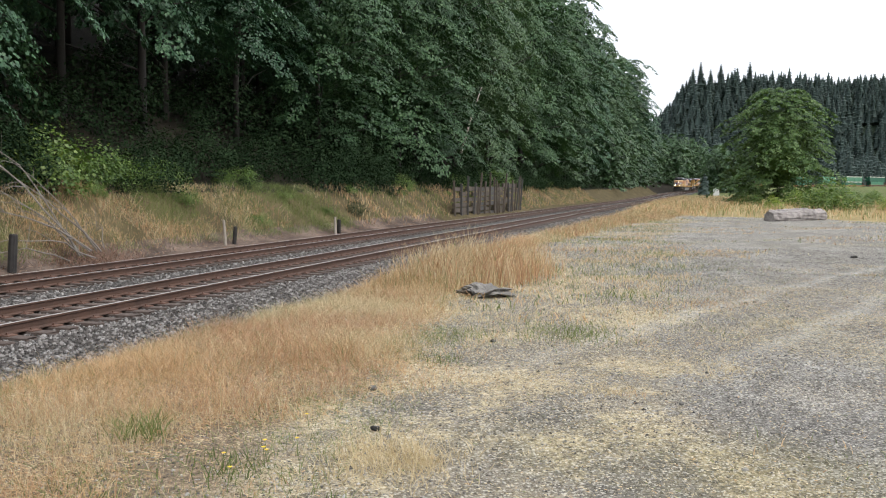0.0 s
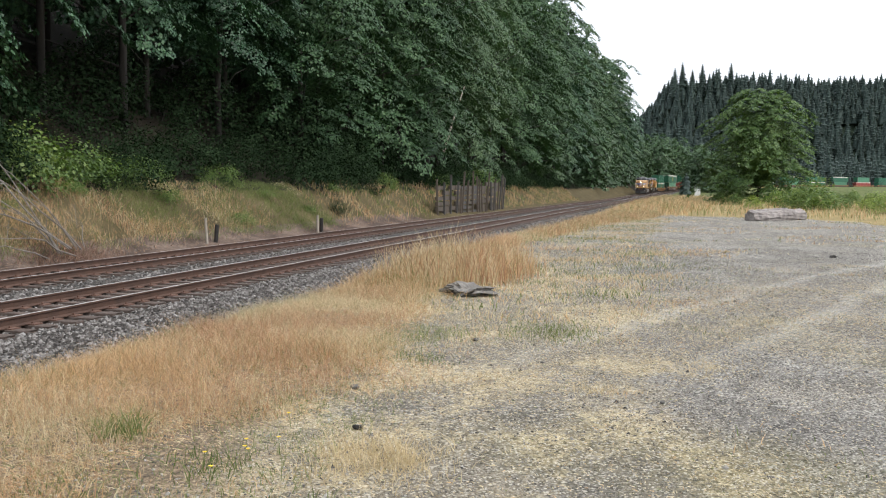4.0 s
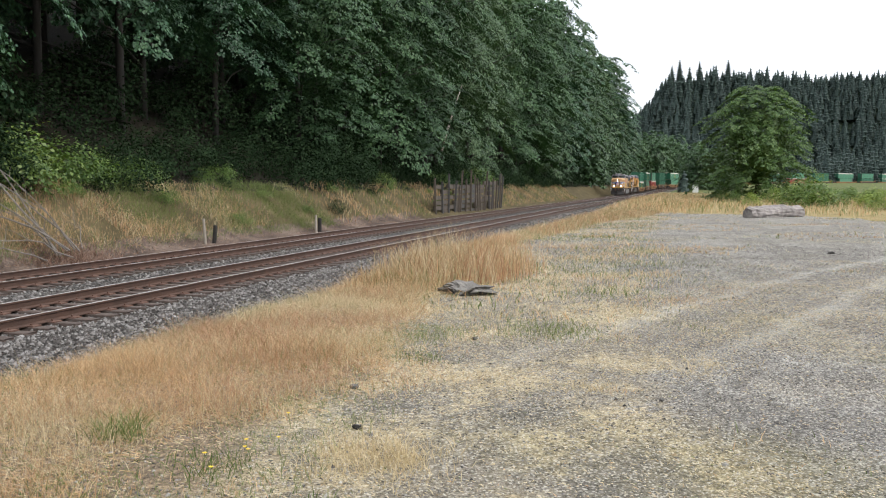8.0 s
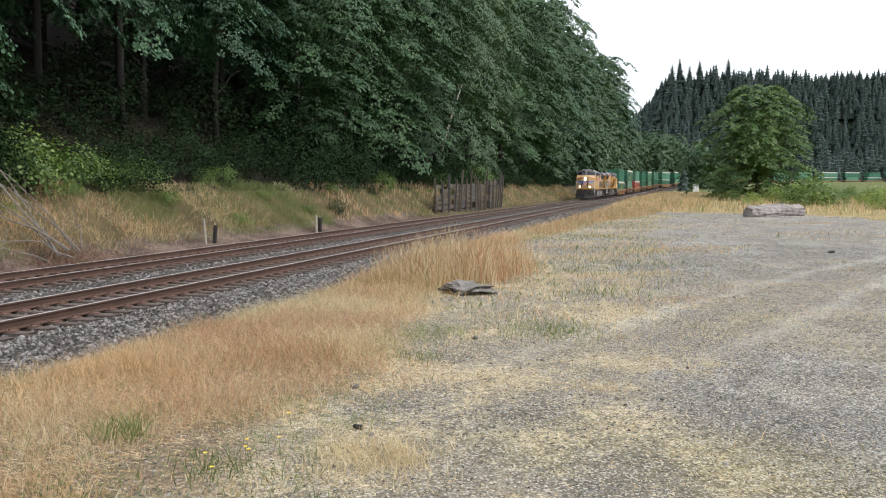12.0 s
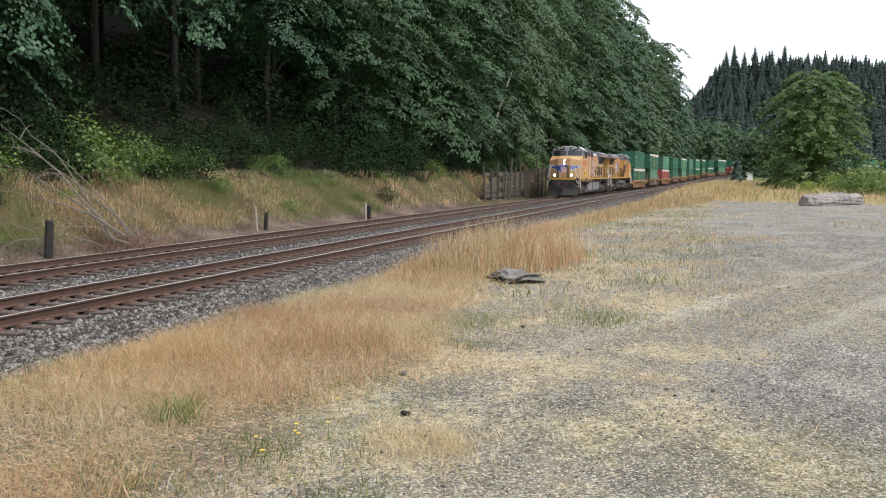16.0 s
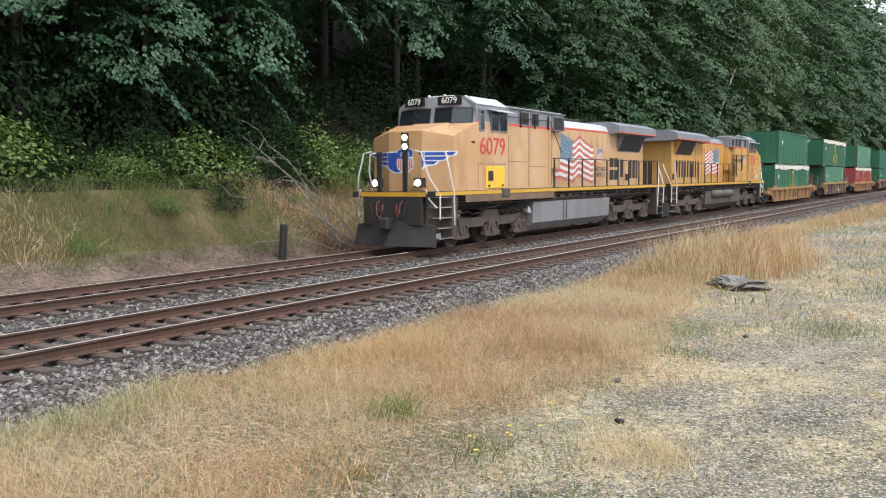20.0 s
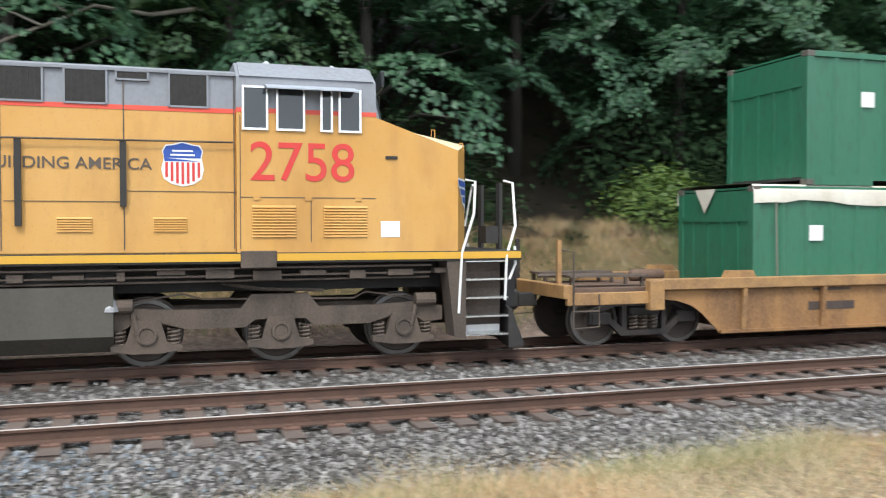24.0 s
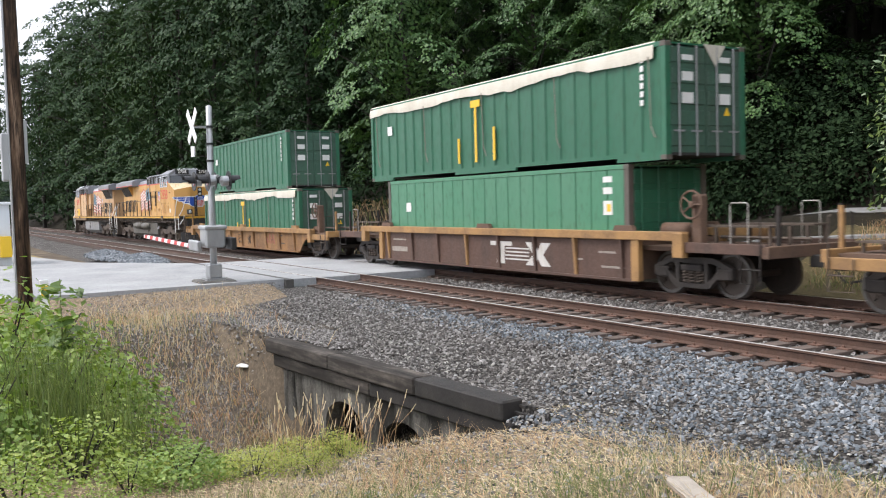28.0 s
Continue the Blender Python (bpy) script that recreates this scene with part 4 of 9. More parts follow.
# ---- grass ----
def blades(x, y, height, width, lean, seed, mat_idx=None, base=None):
    """Grass blades as bent, tapered strips."""
    rng = np.random.default_rng(seed)
    n = len(x)
    z = ground_z(x, y) - 0.02 if base is None else base
    a = rng.uniform(0, 6.28, n)
    ln = height * rng.uniform(0.1, lean, n)
    dx, dy = np.cos(a) * ln, np.sin(a) * ln
    b = rng.uniform(0, 6.28, n)
    wx, wy = np.cos(b) * width / 2, np.sin(b) * width / 2
    p0 = np.stack([x - wx, y - wy, z], 1)
    p1 = np.stack([x + wx, y + wy, z], 1)
    m = np.stack([x + dx * 0.35, y + dy * 0.35, z + height * 0.62], 1)
    q = np.stack([wx, wy, 0 * wx], 1) * 0.7
    tip = np.stack([x + dx, y + dy, z + height], 1)
    v = np.stack([p0, p1, m + q, m - q, tip], 1).reshape(-1, 3)
    i = np.arange(n) * 5
    f = np.concatenate([np.stack([i, i + 1, i + 2], 1), np.stack([i, i + 2, i + 3], 1), np.stack([i + 3, i + 2, i + 4], 1)])
    return v, f, (np.tile(mat_idx, 3) if mat_idx is not None else None)


def patchy(x, y, scale, seed):
    """Smooth patches between 0 and 1."""
    k = np.sin(x * scale + seed) * np.cos(y * scale * 1.3 + seed * 2) + 0.6 * np.sin(x * scale * 2.3 + y * scale * 1.7 + seed * 3) + 0.4 * np.sin(x * scale * 4.1 - y * scale * 3.3 + seed)
    return np.clip(0.5 + 0.3 * k, 0, 1)


def grass(name, label, n, box4, keep, h0, h1, width, lean, seed, green=0.1, straw=0.2, russet=0.25, lush=None):
    rng = np.random.default_rng(seed)
    x, y = rng.uniform(box4[0], box4[1], n), rng.uniform(box4[2], box4[3], n)
    k = keep(x, y) > rng.random(n)
    x, y = x[k], y[k]
    h = rng.uniform(h0, h1, len(x)) * (0.45 + 0.8 * patchy(x, y, 1.1, seed)) * (0.7 + 0.5 * patchy(x, y, 3.1, seed + 9))
    r = rng.random(len(x))
    g = smooth01((patchy(x, y, 0.55, seed + 4) - 0.25) / 0.45) if lush is None else lush(x, y)
    ru = smooth01((patchy(x, y, 0.45, seed + 6) - 0.2) / 0.5)
    idx = np.where(r < green * 2 * g, 2, np.where(r > 1 - straw * 2.2 * patchy(x, y, 0.8, seed + 2) ** 1.5, 1, np.where(rng.random(len(x)) < russet * 1.6 * ru, 3, 0)))
    v, f, mi = blades(x, y, h, width, lean, seed + 1, idx)
    return tagged(new(name, mesh_of(name, v, f, [M_GRASS, M_STRAW, M_GREENGRASS, M_RUSSET], mi)), label, "grass", kind="stuff")


def litter(name, label, n, box4, keep, long, width, seed, straw=0.7, mats=None):
    """Dead straws lying about on the ground, one sliver each."""
    rng = np.random.default_rng(seed)
    x, y = rng.uniform(box4[0], box4[1], n), rng.uniform(box4[2], box4[3], n)
    k = keep(x, y) > rng.random(n)
    x, y = x[k], y[k]
    n = len(x)
    a, L = rng.uniform(0, 6.28, n), long * rng.uniform(0.4, 1.3, n)
    z = ground_z(x, y) + 0.004
    dx, dy, w = np.cos(a) * L, np.sin(a) * L, width / 2
    v = np.stack([np.stack([x - np.sin(a) * w, y + np.cos(a) * w, z], 1), np.stack([x + np.sin(a) * w, y - np.cos(a) * w, z + 0.004], 1), np.stack([x + dx, y + dy, z + L * rng.uniform(0.02, 0.55, n)], 1)], 1).reshape(-1, 3)
    idx = np.where(rng.random(n) < straw, 1, np.where(rng.random(n) < 0.3, 2, 0))
    return tagged(new(name, mesh_of(name, v, np.arange(3 * n).reshape(-1, 3), mats or [M_GRASS, M_STRAW, M_GREENGRASS], idx)), label, "straw", kind="stuff")


def build_grass():
    edge = lambda x: np.interp(x, [-8, 0, 2.4, 3.6, 4.7, 5.4, 6.1, 7, 8.8, 13, 24, 40, 60, 100], [3.4, 1.9, 2.2, 2.95, 3.05, 2.75, 2.5, 2.4, 2.85, 3.5, 4.2, 3.6, 1.5, -2])
    band = lambda x, y: smooth01((y - edge(x) + 0.25) / (0.6 + 0.7 * smooth01((x - 8) / 8))) * smooth01((6.75 - y) / 1.1) * (0.4 + 0.6 * patchy(x, y, 1.7, 5.0))
    grass("berm_grass", "tall dry tan grass on the berm beside the track", 290000, (0.5, 13, 0.8, 7.6), band, 0.06, 0.27, 0.0027, 1.7, 101, 0.22, 0.5, 0.6, lush=lambda x, y: 0.2 * patchy(x, y, 1.3, 2.0) + 0.8 * smooth01((y - 4.5 - 0.05 * x + 0.8 * patchy(x, y, 0.7, 9.0)) / 1.1))
    grass("berm_grass", "tall dry tan grass on the berm beside the track", 130000, (13, 30, 1.5, 7.6), band, 0.14, 0.4, 0.007, 1.5, 107, 0.14, 0.4, 0.3)
    grass("berm_grass", "tall dry tan grass farther along the track", 60000, (30, 64, 1, 7.8), band, 0.2, 0.5, 0.017, 1.2, 102, 0.14, 0.4, 0.3)
    grass("berm_grass", "tall dry tan grass along the distant track", 40000, (62, 190, -8, 9), lambda x, y: smooth01((y - np.interp(x, LX, LY) - edge(x) + 2) / 2) * smooth01((7.6 - (y - np.interp(x, LX, LY))) / 1.0), 0.3, 0.7, 0.035, 0.9, 103, 0.2, 0.3)
    clump = lambda x, y: smooth01(1.35 - np.hypot((x - 15.8) / 2.3, (y - 3.9) / 1.25))
    grass("straw_clump", "tall pale straw-coloured grass clump", 16000, (12.5, 19, 2, 6), clump, 0.45, 0.8, 0.010, 0.7, 104, 0.02, 0.45, 0.4)
    # sparse growth on the lot
    lot = lambda x, y: 0.85 * smooth01((patchy(x, y, 0.45, 3.0) - 0.52) / 0.25) * smooth01((x + y * 0.6 - 1.0) / 2) * (y < edge(x) + 0.6)
    grass("lot_grass", "short dry grass scattered on the gravel lot", 70000, (0.5, 24, -7, 4.5), lot, 0.03, 0.09, 0.007, 1.8, 105, 0.2, 0.6)
    verge = lambda x, y: (0.3 + 0.7 * patchy(x, y, 0.9, 4.0)) * smooth01((y - np.interp(x, [8, 16, 30, 60], [0.6, -0.6, 0.6, 0.2])) / 1.2) * smooth01((edge(x) + 0.9 - y) / 0.8)
    grass("verge_grass", "short straw and green grass at the edge of the gravel", 42000, (10, 60, -1, 5), verge, 0.05, 0.15, 0.014, 1.4, 108, 0.3, 0.6, 0.1)
    sparse = lambda x, y: 0.55 * smooth01((y - 1.7) / 0.4) * smooth01((edge(x) + 0.5 - y) / 0.5) * (0.15 + 0.85 * patchy(x, y, 2.2, 6.0))
    grass("soil_grass", "thin russet and green stalks on the bare stony soil", 30000, (2.4, 9.5, 1.6, 3.6), sparse, 0.03, 0.13, 0.004, 1.5, 109, 0.5, 0.3, 0.7)
    thin = lambda x, y: (0.25 + 0.75 * smooth01((patchy(x, y, 0.6, 7.0) - 0.35) / 0.3)) * smooth01((x + y * 0.6 - 0.5) / 2)
    litter("thatch", "matted dead grass among the standing stalks", 130000, (0.8, 16, 0.8, 6.9), lambda x, y: smooth01((y - edge(x) + 0.5) / 0.8) * smooth01((6.8 - y) / 0.8) * (0.3 + 0.7 * patchy(x, y, 1.9, 4.0)), 0.085, 0.003, 162, 0.3)
    litter("straw_litter", "dead straws lying on the gravel lot", 150000, (1, 17, -7, 4.5), thin, 0.026, 0.0045, 160, 0.85)
    litter("straw_litter", "dead straws lying on the gravel lot", 60000, (-9, 1.5, 0.5, 7.4), lambda x, y: 0.8 * (0.2 + 0.8 * patchy(x, y, 1.3, 3.0)), 0.07, 0.006, 161)
    grass("lot_grass", "short dry grass scattered on the gravel lot", 24000, (22, 62, -20, 4.5), lot, 0.05, 0.14, 0.03, 1.4, 106, 0.2, 0.5)
    for i, (tx, ty, tr, n, hh, gr) in enumerate(((4.67, 1.67, 0.3, 6000, 0.17, 0.0), (9.3, 1.2, 0.42, 2200, 0.22, 0.8), (6.9, 1.66, 0.3, 2200, 0.07, 0.0), (6.85, 0.56, 0.22, 900, 0.09, 0.0), (5.2, 0.9, 0.25, 1200, 0.06, 0.0), (16.5, 0.2, 1.6, 6000, 0.10, 1.2), (20, 0.8, 1.8, 5000, 0.12, 1.0), (19, 1.6, 0.9, 1800, 0.2, 0.5), (22.5, 1.0, 0.7, 1500, 0.25, 0.2), (6.7, 2.1, 0.3, 900, 0.12, 0.1), (3.6, 0.2, 0.3, 900, 0.08, 0.0), (18, -0.5, 1.1, 1600, 0.12, 0.5), (8.2, -0.1, 0.5, 900, 0.1, 0.0), (4.65, 3.3, 0.14, 700, 0.24, 1.6), (3.49, 2.76, 0.12, 500, 0.2, 1.6), (4.2, 2.4, 0.2, 500, 0.15, 1.5), (5.5, 2.6, 0.15, 500, 0.16, 1.4), (7.6, 2.25, 0.25, 700, 0.14, 1.2), (3.75, 1.7, 0.2, 600, 0.1, 1.4), (3.55, 1.2, 0.25, 700, 0.08, 1.2), (11.1, 0.6, 0.5, 1800, 0.06, 0.0), (14.4, 1.8, 1.4, 6000, 0.13, 1.3), (14.3, -0.5, 0.9, 2200, 0.10, 1.2), (7.35, 0.9, 0.3, 900, 0.07, 0.0), (5.6, 4.9, 0.2, 700, 0.2, 1.8))):
        f = lambda x, y, tx=tx, ty=ty, tr=tr: np.exp(-((x - tx) ** 2 + (y - ty) ** 2) / (tr * tr))
        grass("grass_tuft", "small tuft of dry grass on the gravel", n, (tx - 2 * tr, tx + 2 * tr, ty - 2 * tr, ty + 2 * tr), f, hh * 0.5, hh, 0.006, 1.5, 110 + i, gr, 1.6 if gr == 0 else 0.4)
    # the far bank
    bank = lambda x, y: smooth01((y - np.interp(x, LX, LY) - 19.35) / 0.5) * smooth01((24 - (y - np.interp(x, LX, LY))) / 1.2) * (0.25 + 0.75 * smooth01((patchy(x, y, 0.8, 8.0) - 0.25) / 0.3)) * np.where((x > 70.5) & (x < 98) & (y - np.interp(x, LX, LY) < 20.6), 0.04, 1.0)
    grass("bank_grass", "dry and green grass on the bank across the track", 125000, (-15, 50, 18, 24.5), bank, 0.15, 0.5, 0.011, 1.7, 130, 0.6, 0.2, 0.5, lush=lambda x, y: 0.35 * patchy(x, y, 0.5, 3.0) + 0.75 * np.exp(-((x - 45) / 6.0) ** 2) + 0.75 * smooth01((24 - x) / 2.5) * smooth01((x - 12) / 4) + 0.8 * np.exp(-((x - 33) / 2.2) ** 2) * smooth01((y - 20.4) / 0.9) + 0.4 * smooth01((20.2 - y) / 0.5))
    litter("dead_leaves", "dead leaves and broken twigs along the foot of the bank", 26000, (-4, 66, 17.7, 20.3), lambda x, y: smooth01((y - 17.7) / 0.5) * smooth01((20.3 - y) / 0.6) * (0.25 + 0.75 * patchy(x, y, 1.4, 2.0)), 0.16, 0.035, 163, 0.45, [M_DEADLEAF, M_TWIG, M_RUSSET])
    grass("bank_grass", "dry and green grass on the distant bank", 60000, (50, 170, 8, 25), bank, 0.25, 0.7, 0.026, 1.1, 131, 0.42, 0.15)
    grass("bank_grass", "thin dry grass beside the side road", 16000, (-75, -4, 18.4, 24), lambda x, y: 0.9 * smooth01((y - 18.6) / 1) * (1 - smooth01((x + 40) / 4) * smooth01((-8 - x) / 4)), 0.25, 0.6, 0.03, 0.7, 132, 0.3, 0.3)
    # around the ditch by the culvert
    fg = lambda x, y: smooth01((x + 9.0) / 2.5) * (0.25 + 0.75 * smooth01((5.9 + 0.08 * x - y) / 1.6)) * (0.5 + 0.5 * patchy(x, y, 1.1, 2.0))
    grass("bank_grass", "dry tan grass above the ditch", 60000, (-10, 2.5, -1, 7.0), fg, 0.05, 0.26, 0.005, 1.6, 140, 0.42, 0.5, 0.7)
    # tall stalks with pale feathery heads on the ditch's lip
    r = np.random.default_rng(141)
    n = 90
    x, y, h = r.normal(-8.35, 0.3, n), r.uniform(2.9, 4.2, n), r.uniform(0.32, 0.62, n)
    z, dx, dy = ground_z(x, y) - 0.02, r.normal(0, 0.1, n), r.normal(0.05, 0.1, n)
    v, f, mi = [], [], []
    for k in range(n):
        foot, neck = Vector((x[k], y[k], z[k])), Vector((x[k] + dx[k], y[k] + dy[k], z[k] + h[k]))
        bm = bmesh.new()
        tube(bm, [tuple(foot), tuple((foot + neck) / 2 + Vector((-dx[k], -dy[k], 0)) * 0.2), tuple(neck)], 0.002, 4, 0.0015)
        ns = len(bm.faces)
        up = (neck - foot).normalized()
        tube(bm, [tuple(neck - up * 0.015), tuple(neck + up * 0.02), tuple(neck + up * 0.05), tuple(neck + up * 0.085)], 0.0065, 5, 0.003)
        bm.verts.index_update()
        o = len(v)
        v += [tuple(q.co) for q in bm.verts]
        f += [[q.index + o for q in face.verts] for face in bm.faces]
        mi += [0] * ns + [1] * (len(bm.faces) - ns)
        bm.free()
    me = bpy.data.meshes.new("seed_stalks")
    me.from_pydata(v, [], f)
    me.materials.append(M_GRASS)
    me.materials.append(M_STRAW)
    me.polygons.foreach_set("material_index", mi)
    tagged(new("seed_stalks", me), "tall stalks with pale seed heads beside the ditch", "grass", kind="stuff")
    for k, (gx, gy, rx, ry, gn) in enumerate(((-20.1, 4.4, 2.2, 0.9, 5000), (-17.3, 4.6, 1.4, 0.8, 4500), (-15.9, 5.4, 0.7, 0.4, 1500), (-15.4, 5.0, 0.9, 0.8, 2600), (-13.6, 3.4, 1.0, 0.8, 2200), (-18.0, 5.6, 1.6, 0.5, 1800), (-22.4, 6.4, 1.6, 0.9, 2200))):
        spot = lambda x, y, gx=gx, gy=gy, rx=rx, ry=ry: np.exp(-((x - gx) / rx) ** 2 - ((y - gy) / ry) ** 2)
        grass("slope_grass", "thin dry grass on the stony slope by the road", gn, (gx - 2 * rx, gx + 2 * rx, gy - 2 * ry, gy + 2 * ry), spot, 0.14, 0.36, 0.012, 1.2, 170 + k, 0.1, 0.5, 0.4)
    left = lambda x, y: smooth01(1.3 - np.hypot((x + 19.5) / 4.0, (y - 3.4) / 2.2))
    grass("bank_grass", "dry tan grass beside the road", 7000, (-25, -14, 0, 6.5), left, 0.16, 0.36, 0.012, 1.0, 142, 0.25, 0.3)
    # meadow beyond the lot
    mead = lambda x, y: smooth01((x - 60 - 0.35 * (y + 5)) / 6) * smooth01((3 - y + (x - 60) * 0.02) / 3) * (0.35 + 0.65 * patchy(x, y, 0.2, 1.0))
    grass("meadow_grass", "tall dry meadow grass beyond the lot", 50000, (56, 190, -60, 8), mead, 0.3, 0.85, 0.032, 1.0, 150, 0.35, 0.3)


build_grass()


# ---- lot stones ----
def lot_stones():
    rng = np.random.default_rng(9)
    n = 68000
    x = 2.2 + 24 * rng.random(n) ** 2.0
    y = rng.uniform(-7, 4.2, n)
    size = np.where(rng.random(n) < 0.012, rng.uniform(0.012, 0.024, n), rng.uniform(0.004, 0.012, n)) * (0.8 + x / 26)
    p = np.stack([x, y, ground_z(x, y) + size * 0.15], 1)
    n2 = 12000
    x2, y2 = rng.uniform(-24, -3, n2), rng.uniform(2.6, 7.4, n2)
    s2 = rng.uniform(0.012, 0.035, n2)
    k = ~((x2 > -15.5) & (x2 < -9.0) & (y2 < 6.6))
    p = np.concatenate([p, np.stack([x2, y2, ground_z(x2, y2) + s2 * 0.2], 1)[k]])
    size = np.concatenate([size, s2[k]])
    n3 = 9000
    x3, y3 = rng.uniform(-22, -14.2, n3), rng.uniform(2.8, 7.2, n3)
    s3 = rng.uniform(0.015, 0.045, n3)
    p = np.concatenate([p, np.stack([x3, y3, ground_z(x3, y3) + s3 * 0.2], 1)])
    size = np.concatenate([size, s3])
    n4 = 9000
    x4, y4 = rng.uniform(-25.4, -16.5, n4), rng.uniform(3.6, 9.3, n4)
    s4 = rng.uniform(0.008, 0.028, n4)
    p = np.concatenate([p, np.stack([x4, y4, ground_z(x4, y4) + s4 * 0.2], 1)])
    size = np.concatenate([size, s4])
    tagged(new("loose_stones", stones("loose_stones", [M_GRIT, M_BALLAST], (p[:, 0] < -3).astype(int), p, size, 10)), "small loose stones on the gravel lot", "stones", kind="stuff")


lot_stones()


# ---- distance: field tree, brooms, wooded hill ----
def build_distance():
    rng = random.Random(21)
    oak = tree_meshes(92, 13.2, 7.1, 7.1, 0.2, (190, 34, 7), 0.2, M_OAKTREE, 1.2, 0.95, 0.16, -1)
    plant("field_tree", oak, 112, -8.7, 0.3, 0.98, "broad rounded bright green tree standing in the meadow")
    broom = [bush_mesh(95 + i, 1.9, 1.8, 2.4, 130, 16, 0.14, M_WEED if i == 2 else M_BRAMBLE, 0.4, 2.2, 1.2) for i in range(3)]
    for x, y, sc in ((84, -9.5, 1.0), (86, -11.5, 1.35), (90, -12.6, 1.1), (92, -14.5, 0.8), (98, -9.5, 0.8), (102, -12, 0.9), (96, -18, 0.75), (104, -20, 0.8), (112, -19, 0.8), (110, -24, 0.8), (84, -15.5, 0.6), (78, -15.8, 0.75), (80, -19, 0.7), (76, -17.5, 0.5), (120, -26, 0.9), (130, -22, 0.9), (94, -22.5, 0.6), (88, -6.5, 0.6), (100, -5.5, 0.6), (108, -4.5, 0.7), (118, -6, 0.7), (74, -20.5, 0.6)):
        shrub("broom_bush", rng.choice(broom), x, y, rng.uniform(0, 6.28), sc * 0.85, "rounded green broom bush in the dry meadow", "broom bushes in the meadow")
    # blue spruce and a white cabinet far along the lot
    spruce = conifer_meshes(97, 5.2, 2.0)
    plant("blue_spruce", spruce, 205, -0.6, 0.0, 1.0, "small blue-grey spruce in the distance")
    bm = bmesh.new()
    box(bm, 196.4, 197.4, -3.6, -2.4, 0.6, 2.6, 0.05)
    ob = tagged(new("utility_cabinet", bm_mesh("utility_cabinet", bm, M_WHITE)), "small white utility cabinet in the meadow", "cabinet")
    # middle woods where the line bends away
    alder = [tree_meshes(300 + i, 17, 5.0, 5.0, 0.2, (60, 6, 4), 0.7, M_ALDER, 1.5, 1.4, 0.5) for i in range(2)]
    for i in range(80):
        x = rng.uniform(320, 560)
        y = float(np.interp(x, LX, LY)) + rng.choice([rng.uniform(24, 60), rng.uniform(40, 120), rng.uniform(26, 45)])
        if y < -0.02 * x:
            continue
        plant("alder_tree", rng.choice(alder), x, y, rng.uniform(0, 6.28), rng.uniform(0.8, 1.3), "green broad-leaved tree in the distant woods", "tree", "distant woods")
    for i in range(18):
        x = 215 + i * 9 + rng.uniform(-2, 2)
        if x > 330:
            continue
        plant("alder_tree", rng.choice(alder), x, 23.5 + rng.uniform(-0.5, 2) + float(np.interp(x, LX, LY)), rng.uniform(0, 6.28), rng.uniform(0.6, 0.95), "green broad-leaved tree in the distant woods", "tree", "distant woods")
    for i in range(16):
        x = rng.uniform(262, 330)
        y = rng.uniform(-14, 0) - (x - 262) * 0.02
        plant("alder_tree", rng.choice(alder), x, y, rng.uniform(0, 6.28), rng.uniform(0.45, 0.75), "green broad-leaved tree in the distant woods", "tree", "distant woods")
    # wooded hill: conifers joined as one woods
    con = [conifer_meshes(310 + i, 22, 5.2, 9, 7, 0.45)[0] for i in range(3)]
    vs, fs, n = [], [], 0
    rr = np.random.default_rng(33)
    src = []
    for me in con:
        a = np.empty(len(me.vertices) * 3)
        me.vertices.foreach_get("co", a)
        src.append(a.reshape(-1, 3))
    base = np.arange(len(src[0])).reshape(-1, 4)
    for i in range(4300):
        x, y = rr.uniform(500, 860), rr.uniform(-330, 140)
        if x < 700 and y < float(np.interp(x, LX, LY)) + 16:
            continue
        z = float(ground_z(x, y))
        c = (0.5 + 0.62 * rr.random() ** 1.6 + 0.12 * math.sin(x * 0.05 + y * 0.031) + (0.2 if rr.random() < 0.10 else 0.0)) * float(np.interp(y, [-140, 0, 30], [0.72, 0.84, 0.62]))
        t = rr.uniform(0, 6.28)
        v = src[i % 3] * [0.6 + 0.5 * c, 0.6 + 0.5 * c, c]
        v = np.stack([v[:, 0] * math.cos(t) - v[:, 1] * math.sin(t) + x, v[:, 0] * math.sin(t) + v[:, 1] * math.cos(t) + y, v[:, 2] + z], 1)
        vs.append(v)
        fs.append(base + n)
        n += len(v)
    tagged(new("hill_conifers", mesh_of("hill_conifers", np.concatenate(vs), np.concatenate(fs), [M_NEEDLE])), "dark conifer woods on the distant hill", "woods", kind="stuff")
    # conifers that stand up behind the bank at the far end of the woods
    tall = conifer_meshes(320, 27, 5.4, 19, 11, 0.5)
    for x, y, s in ((395, 38, 1.0), (402, 33, 0.9), (430, 30, 1.15), (446, 24, 1.2), (452, 14, 1.05), (470, 26, 1.2), (770, 9, 1.1), (778, 3, 1.2), (774, -5, 1.0), (782, -13, 1.1), (776, -24, 1.0), (784, -36, 1.1), (-240, 34, 1.3), (-250, 22, 1.2), (-258, 44, 1.35), (-268, 14, 1.2)):
        plant("conifer_tree", tall, x, y, rng.uniform(0, 6.28), s, "tall dark conifer above the woods", "tree", "conifers above the woods")


build_distance()


# ---- train: materials ----
def glow(name, color, strength):
    n = Nodes(name)
    n.put(n.bsdf.inputs["Emission Color"], color)
    n.put(n.bsdf.inputs["Emission Strength"], strength)
    return n.done(color, 0.3)


def glass(name, tint):
    n = Nodes(name)
    return n.done(tint, n.ramp(n.noise(3), [(0.3, 0.04), (0.7, 0.14)]), 0.0, 0.8)


